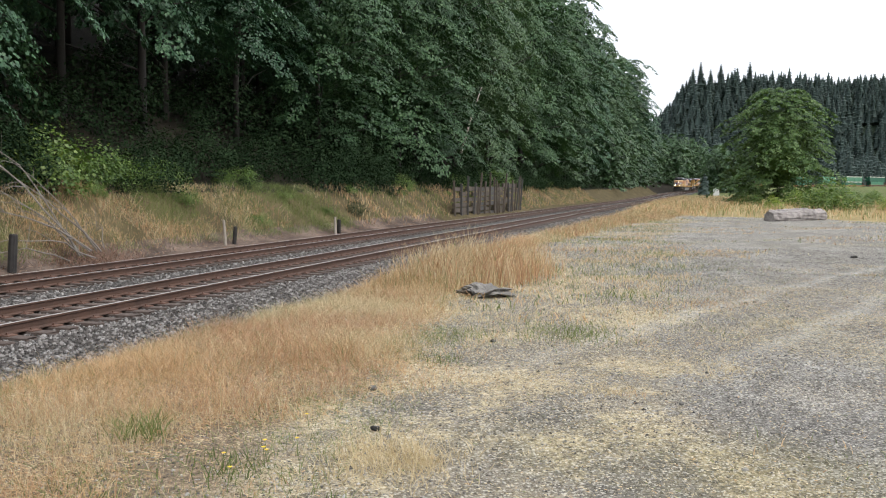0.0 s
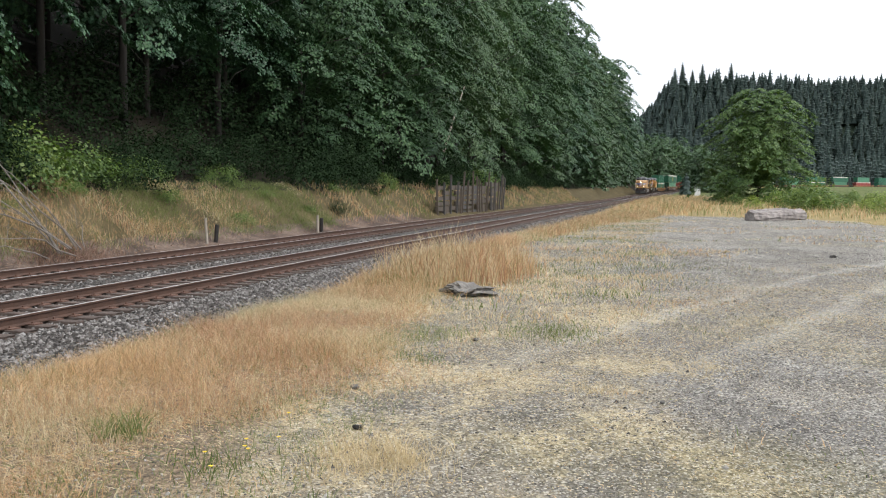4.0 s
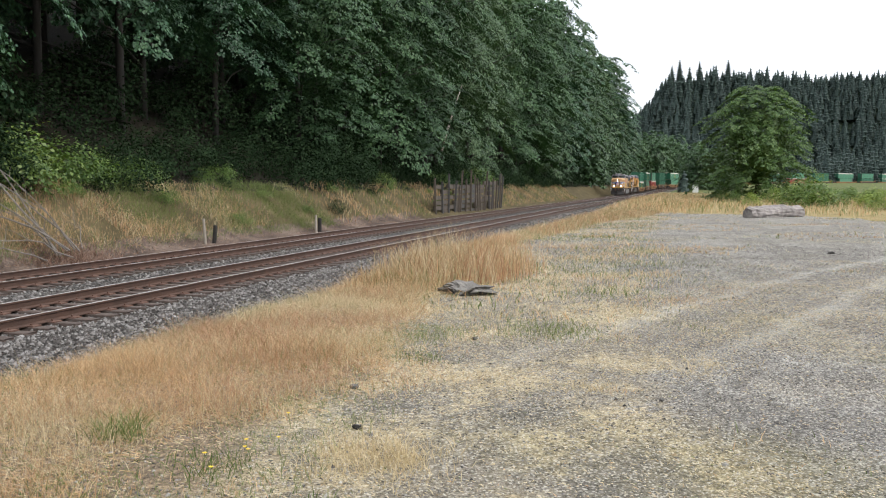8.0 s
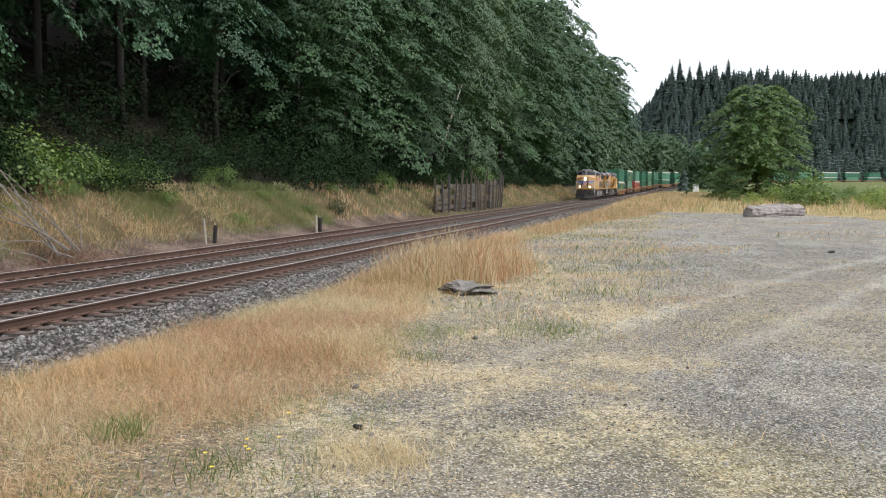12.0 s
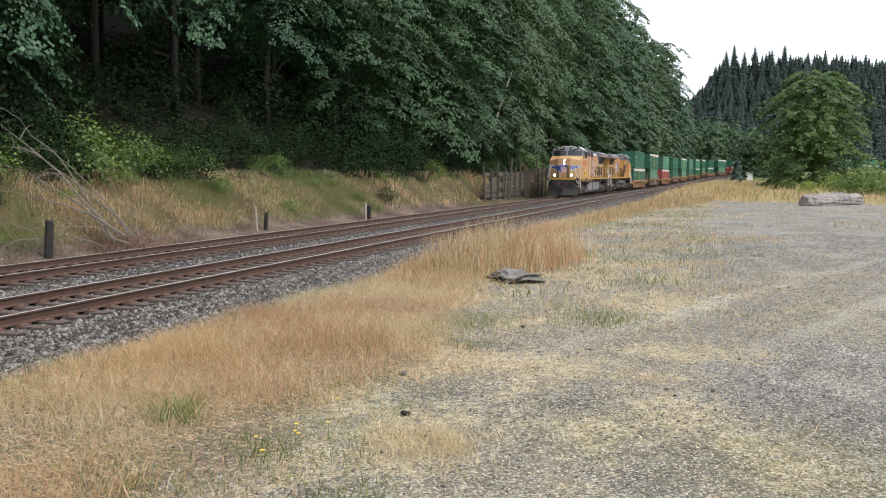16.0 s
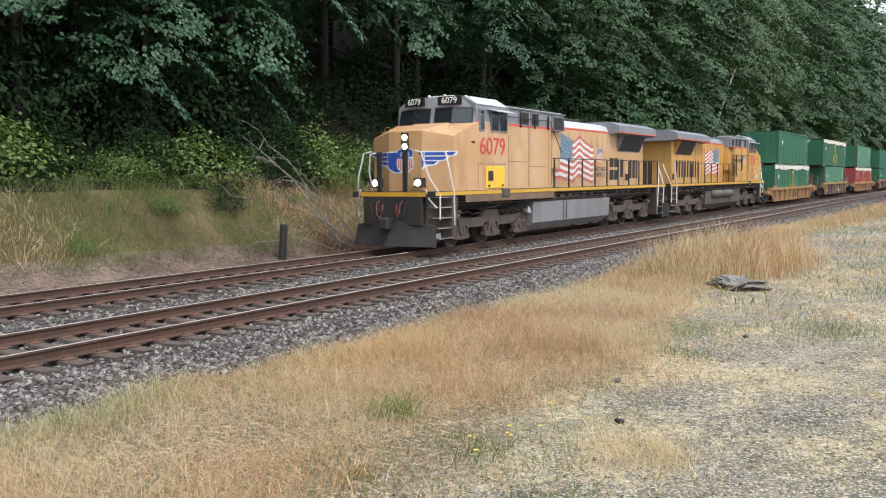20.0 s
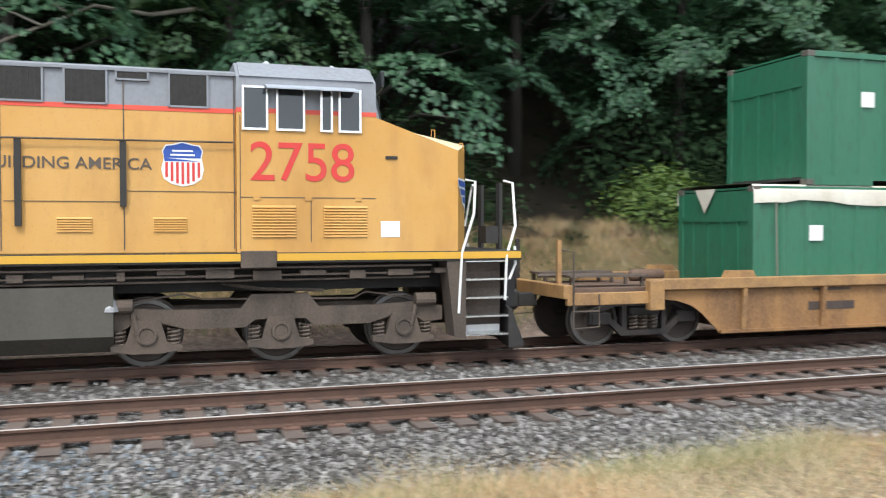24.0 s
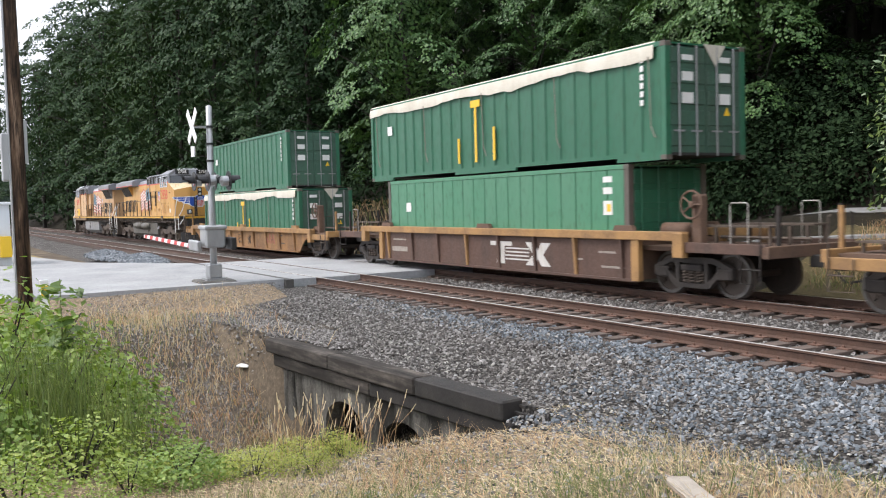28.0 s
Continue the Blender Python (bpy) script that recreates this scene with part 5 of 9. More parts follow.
def loco_paint(name, base, faded, rust):
    """Old enamel: bleached in broad patches, streaked with rust and soot, chipped here and there."""
    n = Nodes(name)
    broad = n.noise(0.45, 4, 0.6)
    streak = n.noise(1.5, 5, 0.6, stretch=(1.0, 1.0, 0.3))
    fine = n.noise(14, 5, 0.7, stretch=(1.0, 1.0, 0.7))
    chip = n.noise(42, 3, 0.7)
    col = n.mix(n.ramp(broad, [(0.38, 0.0), (0.66, 0.85)]), base, faded)
    col = n.mix(n.math("MULTIPLY", n.ramp(streak, [(0.50, 0.0), (0.75, 1.0)]), 0.40), col, rust)
    col = n.mix(n.math("MULTIPLY", n.ramp(fine, [(0.55, 0.0), (0.80, 1.0)]), 0.28), col, rust)
    col = n.mix(n.math("MULTIPLY", n.ramp(chip, [(0.66, 0.0), (0.72, 1.0)]), 0.6), col, (0.10, 0.06, 0.04))
    return n.done(col, n.ramp(streak, [(0.3, 0.36), (0.7, 0.62)]))


M_YEL_A = loco_paint("faded_orange_yellow_paint", (0.52, 0.30, 0.135), (0.62, 0.42, 0.25), (0.26, 0.135, 0.065))
M_YEL_B = loco_paint("yellow_paint", (0.53, 0.275, 0.062), (0.58, 0.335, 0.105), (0.24, 0.115, 0.045))
M_NOSETOP = dirty("sun_bleached_cream_nose_top", (0.62, 0.52, 0.34), (0.45, 0.32, 0.16), 0.5, 0, 0.5, 1.4)
M_FRAMESIDE = dirty("grimy_brown_frame_side", (0.20, 0.125, 0.075), (0.075, 0.056, 0.044), 0.7, 0, 0.8, 1.6)
M_STRIPE = dirty("yellow_sill_stripe", (0.60, 0.33, 0.03), (0.4, 0.24, 0.06), 0.5, 0, 0.4, 2.0)
M_BOXYEL = dirty("bright_yellow_door", (0.82, 0.52, 0.03), (0.5, 0.3, 0.08), 0.45, 0, 0.3)
M_HOODGREY = dirty("harbour_grey_paint", (0.225, 0.235, 0.26), (0.11, 0.105, 0.10), 0.5, 0, 0.6, 1.0)
M_AWNING = dirty("blue_grey_awning_paint", (0.36, 0.39, 0.44), (0.22, 0.22, 0.22), 0.5, 0, 0.5, 1.2)
M_ROOFWHITE = dirty("sun_bleached_roof_paint", (0.50, 0.52, 0.54), (0.28, 0.27, 0.26), 0.45, 0, 0.5, 1.2)
M_UNDER = dirty("grimy_underframe", (0.105, 0.078, 0.06), (0.032, 0.026, 0.022), 0.75, 0.1, 0.85, 2.2, True, 0.3)
M_DARK = dirty("sooty_black_steel", (0.026, 0.024, 0.023), (0.052, 0.046, 0.04), 0.75, 0.1, 0.6, 2.0)
M_TANK_A = dirty("silver_grey_fuel_tank", (0.31, 0.31, 0.32), (0.15, 0.135, 0.12), 0.42, 0.3, 0.7, 1.1)
M_TANK_B = dirty("olive_grey_fuel_tank", (0.105, 0.097, 0.08), (0.055, 0.048, 0.039), 0.5, 0.2, 0.6, 1.1)
M_WHEEL = dirty("brown_wheel_steel", (0.085, 0.066, 0.055), (0.045, 0.036, 0.03), 0.7, 0.3, 0.6, 4.0, False)
M_TREAD = dirty("polished_wheel_tread", (0.16, 0.15, 0.14), (0.08, 0.07, 0.06), 0.45, 0.7, 0.5, 5.0, False)
M_RED = dirty("red_lettering", (0.58, 0.035, 0.03), (0.4, 0.08, 0.06), 0.5, 0, 0.4, 4.0)
M_REDSTRIPE = dirty("red_stripe", (0.66, 0.07, 0.04), (0.4, 0.12, 0.08), 0.5, 0, 0.4, 2.0)
M_LETTER = dirty("dark_slogan_lettering", (0.075, 0.06, 0.05), (0.18, 0.12, 0.07), 0.6, 0, 0.5, 4.0)
M_BLUE = dirty("blue_emblem_paint", (0.022, 0.075, 0.36), (0.03, 0.06, 0.2), 0.45, 0, 0.4, 3.0)
M_FLAGRED = dirty("faded_flag_red", (0.48, 0.11, 0.09), (0.5, 0.27, 0.2), 0.55, 0, 0.5, 3.0)
M_FLAGWHITE = dirty("faded_flag_white", (0.70, 0.68, 0.64), (0.55, 0.46, 0.36), 0.55, 0, 0.5, 3.0)
M_FLAGBLUE = dirty("faded_flag_blue", (0.07, 0.16, 0.24), (0.17, 0.24, 0.26), 0.55, 0, 0.5, 3.0)
M_SCREEN = dirty("black_mesh_screen", (0.02, 0.018, 0.017), (0.05, 0.043, 0.036), 0.8, 0, 0.6, 12.0, False, 0.4)
M_GLASS = glass("dark_cab_glass", (0.02, 0.026, 0.03))
M_CHROME = Nodes("bright_metal").done((0.75, 0.75, 0.75), 0.25, 0.9)
M_BOARD = Nodes("black_number_board").done((0.012, 0.012, 0.013), 0.35)
M_LAMP_ON = glow("lit_headlight", (1.0, 0.86, 0.6), 14.0)
M_LAMP_OFF = Nodes("unlit_headlight_lens").done((0.62, 0.63, 0.62), 0.15, 0.4)
M_HOSE = dirty("rubber_hose", (0.025, 0.023, 0.022), (0.06, 0.05, 0.045), 0.8, 0, 0.5)
M_REDHOSE = dirty("dusty_red_hose", (0.2, 0.06, 0.05), (0.1, 0.06, 0.05), 0.8, 0, 0.5)

TEXTS = {}


def text_mesh(body, height, mat, bold=0.0, depth=0.006):
    """Letters as a flat mesh, x to the right and y up, centred, capitals of that height."""
    key = (body, height, mat.name)
    if key not in TEXTS:
        cu = bpy.data.curves.new("lettering", "FONT")
        cu.body, cu.align_x, cu.align_y = body, "CENTER", "CENTER"
        cu.size, cu.extrude, cu.offset = height / 0.7, depth / 2, bold
        ob = new("lettering", cu)
        bpy.context.view_layer.update()
        me = bpy.data.meshes.new_from_object(ob.evaluated_get(bpy.context.evaluated_depsgraph_get()))
        bpy.data.objects.remove(ob)
        bpy.data.curves.remove(cu)
        me.name = "lettering"
        me.materials.clear()
        me.materials.append(mat)
        TEXTS[key] = me
    return TEXTS[key]


def side_turn(s):
    """Turn of a flat sign so that it faces outwards on side s (-1 or 1)."""
    return Matrix.Rotation(0 if s < 0 else math.pi, 4, "Z") @ Matrix.Rotation(math.pi / 2, 4, "X")


def quads_mesh(name, items):
    """Flat plates in the x, y plane: items of (outline points, material), laid a hair above one another."""
    bm = bmesh.new()
    mats = []
    for i, (pts, mat, lift) in enumerate(items):
        if mat not in mats:
            mats.append(mat)
        f = bm.faces.new([bm.verts.new((a, b, lift)) for a, b in pts])
        f.material_index = mats.index(mat)
    me = bpy.data.meshes.new(name)
    bm.to_mesh(me)
    bm.free()
    for m in mats:
        me.materials.append(m)
    return me


def wave(a):
    return 0.09 * math.sin(a * 3.4 + 0.6) + 0.03 * math.sin(a * 7.1)


def flag_mesh(canton_right, w=3.4, h=1.35):
    """A waving striped flag with a starred canton."""
    items = []
    n = 24
    sgn = -1 if canton_right else 1
    def at(u, v):
        taper = 1.0 - 0.12 * u
        return (sgn * (u - 0.5) * w + sgn * 0.20 * (v - 0.5) * (1 - u), (v - 0.5) * h * taper + wave(u * w) * min(1, u * 2.5) - 0.12 * u)
    for k in range(13):
        mat = M_FLAGRED if k % 2 == 0 else M_FLAGWHITE
        v1, v0 = 1 - k / 13, 1 - (k + 1) / 13
        for i in range(n):
            a, b = i / n, (i + 1) / n
            q = [at(a, v0), at(b, v0), at(b, v1), at(a, v1)]
            items.append((q if sgn > 0 else q[::-1], mat, 0.0))
    for i in range(10):
        a, b = i / 10 * 0.4, (i + 1) / 10 * 0.4
        q = [at(a, 6 / 13), at(b, 6 / 13), at(b, 1.0), at(a, 1.0)]
        items.append((q if sgn > 0 else q[::-1], M_FLAGBLUE, 0.004))
    for r in range(7):
        for c in range(7):
            u, v = 0.03 + c * 0.054 + (0.027 if r % 2 else 0), 0.96 - r * 0.073
            x, y = at(u, v)
            items.append(([(x + 0.024 * math.cos(t * 1.2566), y + 0.024 * math.sin(t * 1.2566)) for t in range(5)], M_FLAGWHITE, 0.008))
    return quads_mesh("painted_flag", items)


def shield_outline(w, h):
    return [(-w / 2, h * 0.30), (-w * 0.42, h * 0.42), (-w * 0.24, h * 0.44), (0, h * 0.5), (w * 0.24, h * 0.44), (w * 0.42, h * 0.42), (w / 2, h * 0.30), (w * 0.46, h * 0.14), (w * 0.52, -h * 0.12), (w * 0.46, -h * 0.33), (w * 0.26, -h * 0.45), (0, -h * 0.5),
            (-w * 0.26, -h * 0.45), (-w * 0.46, -h * 0.33), (-w * 0.52, -h * 0.12), (-w * 0.46, h * 0.14)]


def shield_mesh(w=0.6, h=0.7):
    """A shield with a plain blue head and red bars, no letters."""
    items = []
    o = [(a * 0.94, b * 0.94) for a, b in shield_outline(w, h)]
    items.append(([p for p in o if p[1] > h * 0.1] + [(w * 0.44, h * 0.06), (-w * 0.44, h * 0.06)], M_BLUE, 0.004))
    for k in range(7):
        x = (k - 3) * w * 0.13
        low = -h * (0.45 - 0.30 * abs(k - 3) ** 2 / 9 * 0.5)
        items.append(([(x - w * 0.032, low), (x + w * 0.032, low), (x + w * 0.032, h * 0.04), (x - w * 0.032, h * 0.04)], M_RED, 0.004))
    for b, ww in ((0.29, 0.5), (0.2, 0.6)):
        items.append(([(-w * ww / 2, h * (b - 0.02)), (w * ww / 2, h * (b - 0.02)), (w * ww / 2, h * (b + 0.02)), (-w * ww / 2, h * (b + 0.02))], M_WHITE, 0.008))
    return quads_mesh("shield_emblem", [(shield_outline(w, h), M_WHITE, 0.0)]), [quads_mesh("emblem_bar", [i]) for i in items]


def shield(name, w, h, parent, m):
    """Shield plate with its blue head, red bars and pale strokes as pieces of their own."""
    back, pieces = shield_mesh(w, h)
    plate = part(name, back, None, parent)
    plate.matrix_basis = m
    for k, me in enumerate(pieces):
        part("emblem_head" if k == 0 else "emblem_bar" if k < 8 else "emblem_stroke", me, None, plate)
    return plate


def wings_mesh(s):
    """Half of the winged emblem on a nose face; x runs outwards from the middle."""
    def fl(pts):
        q = [(s * a, b) for a, b in pts]
        return q if s > 0 else q[::-1]
    items = [(fl([(0.0, -0.44), (0.42, -0.44), (0.62, -0.34), (0.78, -0.24), (1.02, -0.20), (1.10, -0.09), (1.30, -0.06), (1.38, 0.05), (1.56, 0.08), (1.62, 0.22), (0.3, 0.24), (0.0, 0.26)]), M_WHITE, 0.0),
             (fl([(0.02, -0.40), (0.40, -0.40), (0.58, -0.31), (0.66, -0.2), (0.66, 0.19), (0.3, 0.20), (0.02, 0.22)]), M_BLUE, 0.004)]
    for b, e in ((0.135, 1.56), (0.0, 1.32), (-0.135, 1.04)):
        items.append((fl([(0.69, b - 0.045), (e - 0.10, b - 0.045), (e, b + 0.055), (0.69, b + 0.055)]), M_BLUE, 0.004))
    def cut(pts, low):
        """The part of an outline on one side of the nose's bend."""
        out = []
        for p, q in zip(pts, pts[1:] + pts[:1]):
            a, b = abs(p[0]) - 0.62, abs(q[0]) - 0.62
            if (a <= 0) == low:
                out.append(p)
            if (a <= 0) != (b <= 0):
                k = a / (a - b)
                out.append((p[0] + (q[0] - p[0]) * k, p[1] + (q[1] - p[1]) * k))
        return out
    split = [(cut(p, low), m, z) for p, m, z in items for low in (True, False)]
    return quads_mesh("wing_emblem", [i for i in split if len(i[0]) > 2])


# ---- train: running gear ----
def wheelset_mesh(r, name="wheelset"):
    bm = bmesh.new()
    for s in (-1, 1):
        prof = [(0.665, 0.08), (0.668, r - 0.10), (0.66, r - 0.07), (0.683, r + 0.028), (0.715, r + 0.028), (0.728, r), (0.82, r - 0.006), (0.822, r - 0.075), (0.79, r - 0.09), (0.775, 0.17), (0.83, 0.14), (0.83, 0.09)]
        lathe(bm, [(s * a, b) for a, b in (prof if s > 0 else prof)], (0, 0, 0), "y", 28)
        for k in range(3):
            a = k * 2.094
            box(bm, 0.30 * math.cos(a) - 0.04, 0.30 * math.cos(a) + 0.04, s * 0.80 - 0.012, s * 0.80 + 0.012, 0.30 * math.sin(a) - 0.04, 0.30 * math.sin(a) + 0.04)
    lathe(bm, [(-0.98, 0.075), (0.98, 0.075)], (0, 0, 0), "y", 12)
    me = bm_mesh(name, bm, M_WHEEL, False)
    me.materials.append(M_TREAD)
    for p in me.polygons:
        c = p.center
        if abs(abs(c.y) - 0.775) < 0.05 and math.hypot(c.x, c.z) > r * 0.9:
            p.material_index = 1
    return me


def coil(bm, x, y, z0, z1, r, turns=5, bar=0.022):
    pts = [(x + r * math.cos(i * 1.0472), y + r * math.sin(i * 1.0472), z0 + (z1 - z0) * i / (turns * 6)) for i in range(turns * 6 + 1)]
    tube(bm, pts, bar, 5)


def loco_truck(loco, cx):
    """Three-axle truck with cast side frames, journal boxes and springs."""
    tr = part("truck", box_part(cx - 2.5, cx + 2.5, -0.55, 0.55, 0.62, 0.92, 0.05), M_UNDER, loco, "three-axle truck, grimy grey-brown steel")
    for s in (-1, 1):
        bm = bmesh.new()
        y0, y1 = s * 1.02, s * 1.16
        top = [(-2.72, 0.62), (-2.72, 0.86), (-2.35, 0.95), (-1.6, 0.90), (-0.62, 0.90), (-0.45, 1.12), (0.45, 1.12), (0.62, 0.90), (1.6, 0.90), (2.35, 0.95), (2.72, 0.86), (2.72, 0.62), (2.4, 0.60), (2.2, 0.72), (1.85, 0.72), (1.45, 0.60), (0.55, 0.60), (0.40, 0.72), (-0.40, 0.72), (-0.55, 0.60), (-1.45, 0.60), (-1.85, 0.72), (-2.2, 0.72), (-2.4, 0.60)]
        prism(bm, [(cx + a, b) for a, b in top], min(y0, y1), max(y0, y1))
        fr = part("side_frame", bm, M_UNDER, tr)
        for k, ax in enumerate((-2.03, 0.0, 2.03)):
            bm = bmesh.new()
            prism(bm, [(cx + ax - 0.52, 0.30), (cx + ax - 0.52, 0.38), (cx + ax - 0.30, 0.42), (cx + ax - 0.20, 0.76), (cx + ax + 0.20, 0.76), (cx + ax + 0.30, 0.42), (cx + ax + 0.52, 0.38), (cx + ax + 0.52, 0.30), (cx + ax + 0.2, 0.25), (cx + ax - 0.2, 0.25)], min(s * 1.05, s * 1.22), max(s * 1.05, s * 1.22))
            lathe(bm, [(s * 1.2, 0.15), (s * 1.26, 0.15), (s * 1.262, 0.11), (s * 1.24, 0.1)], (cx + ax, 0, 0.54), "y", 16)
            part("journal_box", bm, M_UNDER, tr)
            for d in (-0.40, 0.40):
                bm = bmesh.new()
                coil(bm, cx + ax + d, s * 1.13, 0.38, 0.62, 0.085, 4, 0.024)
                part("coil_spring", bm, M_UNDER, tr)
        for d in (-2.4, 2.4):
            bm = bmesh.new()
            lathe(bm, [(-0.17, 0.11), (0.17, 0.11), (0.18, 0.06)], (cx + d, s * 1.2, 0.98), "x", 12)
            tube(bm, [(cx + d * 0.93, s * 1.22, 0.9), (cx + d * 0.9, s * 1.24, 0.55)], 0.035, 6)
            part("brake_cylinder", bm, M_UNDER, tr)
        bm = bmesh.new()
        tube(bm, [(cx - 2.3, s * 1.1, 1.0), (cx - 1.4, s * 1.12, 1.12), (cx - 1.2, s * 1.12, 1.02), (cx + 1.2, s * 1.12, 1.06), (cx + 1.5, s * 1.12, 1.15), (cx + 2.3, s * 1.1, 1.02)], 0.016, 5)
        tube(bm, [(cx - 0.7, s * 1.1, 1.16), (cx + 0.3, s * 1.1, 1.2), (cx + 0.9, s * 1.08, 1.3)], 0.03, 6)
        part("brake_pipe", bm, M_UNDER, tr)
    return tr


def box_part(*a):
    bm = bmesh.new()
    box(bm, *a)
    return bm


WHEELS = []


def axles(thing, xs, r, mesh, back):
    for x in xs:
        w = part("wheelset", mesh, None, thing)
        w.matrix_basis = pose(x, 0, r)
        WHEELS.append((w, x, r))


def window(parent, x0, x1, y, z0, z1, s, frame_mat, name="side_window", tilt=0.0):
    """A framed pane on side s."""
    bm = bmesh.new()
    t = 0.035
    for a, b, c, d in ((x0, x1, z0, z0 + t), (x0, x1, z1 - t, z1), (x0, x0 + t, z0 + t, z1 - t), (x1 - t, x1, z0 + t, z1 - t)):
        box(bm, a, b, y - 0.02, y + 0.02, c, d)
    fr = part(name, bm, frame_mat, parent)
    # flat black card: the dark of the cab is put into its colour
    part("cab_interior", box_part(x0 + 0.01, x1 - 0.01, min(y - s * 0.02, y - s * 0.006), max(y - s * 0.02, y - s * 0.006), z0 + 0.01, z1 - 0.01), M_BOARD, fr, "flat black card behind the glass in place of the dark cab")
    part("pane", box_part(x0 + t, x1 - t, y + s * 0.004 - 0.004, y + s * 0.004 + 0.004, z0 + t, z1 - t), M_GLASS, fr)
    return fr


def louvre(parent, x0, x1, z0, z1, s, y, mat, n=9, name="louvre"):
    bm = bmesh.new()
    for k in range(n):
        z = z0 + (z1 - z0) * (k + 0.5) / n
        h = (z1 - z0) / n
        pts = [(y, z - h * 0.45), (y + s * 0.028, z - h * 0.45), (y, z + h * 0.35)]
        prism(bm, pts if s > 0 else pts[::-1], x0, x1, "x")
    return part(name, bm, mat, parent)


def grille(parent, x0, x1, z0, z1, s, y, bars=4):
    g = part("vent_grille", box_part(x0, x1, y - 0.012, y + 0.012, z0, z1), M_SCREEN, parent)
    bm = bmesh.new()
    for x in (x0, x1):
        box(bm, x - 0.014, x + 0.014, y - 0.022, y + 0.022, z0, z1)
    for k in range(1, bars + 2):
        x = x0 + (x1 - x0) * k / (bars + 2)
        part("slat", box_part(x - 0.012, x + 0.012, y - 0.018, y + 0.018, z0, z1), M_DARK, g)
    box(bm, x0, x1, y - 0.022, y + 0.022, z0, z0 + 0.03)
    box(bm, x0, x1, y - 0.022, y + 0.022, z1 - 0.03, z1)
    part("grille_frame", bm, M_HOODGREY, g)
    return g


def locomotive(number, lead):
    """Six-axle hood locomotive, 22.2 m over couplers; cab at -x."""
    yel = M_YEL_A if lead else M_YEL_B
    loco = empty("locomotive", "weathered orange-yellow diesel locomotive leading the train, headlights lit" if lead else "yellow diesel locomotive with grey roof, coupled cab to the rear", "locomotive", "locomotives of the train")
    X = lambda u: u - 11.1
    # frame and walkway
    bm = bmesh.new()
    box(bm, X(0.42), X(21.8), -1.52, 1.52, 1.62, 1.79, 0.01)
    part("walkway_deck", bm, M_DARK, loco)
    for s in (-1, 1):
        part("sill_stripe", box_part(X(0.44), X(21.78), min(s * 1.523, s * 1.533), max(s * 1.523, s * 1.533), 1.66, 1.775), M_STRIPE, loco, "yellow stripe along the sill")
    bm = bmesh.new()
    box(bm, X(1.0), X(21.2), -0.75, 0.75, 1.15, 1.62)
    box(bm, X(6.9), X(15.2), -1.2, 1.2, 1.34, 1.62)
    part("underframe", bm, M_DARK, loco)
    bm = bmesh.new()
    rng = random.Random(number)
    for s in (-1, 1):
        for k in range(26):
            x = X(1.8 + k * 0.72)
            z = 1.32 + 0.2 * rng.random()
            w = rng.uniform(0.05, 0.22)
            box(bm, x - w, x + w, min(s * 1.2, s * 1.4), max(s * 1.2, s * 1.4), z, z + rng.uniform(0.06, 0.16))
        for z, y in ((1.56, 1.42), (1.44, 1.36), (1.36, 1.3)):
            tube(bm, [(X(2), s * y, z), (X(8), s * y, z - 0.02), (X(14), s * y, z), (X(20), s * y, z - 0.02)], 0.02, 5)
    tagged(part("underframe_clutter", bm, M_UNDER, loco, "small pipes, valves and brackets under the deck"), kind="stuff")
    # body: wide cab and equipment cabinets, narrow engine hood

    bm = bmesh.new()
    prism(bm, [(-1.5, 1.79), (1.5, 1.79), (1.5, 3.98), (-1.5, 3.98)], X(2.95), X(5.15), "x")
    part("cab_lower_body", bm, yel, loco)
    bm = bmesh.new()
    prism(bm, [(-1.5, 3.98), (1.5, 3.98), (1.46, 4.50), (1.02, 4.78), (-1.02, 4.78), (-1.46, 4.50)], X(2.95), X(5.15), "x")
    part("cab_upper_body", bm, M_HOODGREY, loco)
    for s in (-1, 1):
        bm = bmesh.new()
        prism(bm, [(s * 1.49, 4.51), (s * 1.03, 4.795), (s * 1.0, 4.78), (s * 1.45, 4.49)], X(3.0), X(5.1), "x")
        part("cab_roof_slope", bm, M_ROOFWHITE if lead else M_HOODGREY, loco, "sun-bleached sloping edge of the cab roof")
    bm = bmesh.new()
    box(bm, X(3.3), X(4.0), -0.4, 0.4, 4.78, 4.86, 0.02)
    box(bm, X(4.4), X(5.0), -0.6, 0.3, 4.78, 4.84, 0.02)
    for a, b in ((3.5, 0.6), (3.8, -0.6), (4.2, 0.5), (4.6, 0.7), (3.15, -0.2), (3.15, 0.4)):
        lathe(bm, [(4.78, 0.06), (4.86, 0.055), (4.89, 0.02)], (X(a), b, 0), "z", 10)
    part("roof_antennas", bm, M_ROOFWHITE, loco)
    # cab front: two slanting faces with windshields, number boards above
    bm = bmesh.new()
    front = [(-1.5, 2.95), (-1.5, 2.86), (-0.75, 2.62), (0.75, 2.62), (1.5, 2.86), (1.5, 2.95)]
    lo = [bm.verts.new((X(u), y, 3.72)) for y, u in front]
    hi = [bm.verts.new((X(u + 0.16), y * (1.0 if abs(y) < 1 else 0.97), 4.48)) for y, u in front]
    hh = [bm.verts.new((X(u + 0.28), y * (1.0 if abs(y) < 1 else 0.72), 4.78)) for y, u in front]
    for a, b in ((lo, hi), (hi, hh)):
        for i in range(5):
            bm.faces.new((a[i], b[i], b[i + 1], a[i + 1]))
    bm.faces.new(hh[::-1])
    bm.faces.new(lo)
    part("cab_front", bm, M_HOODGREY, loco)
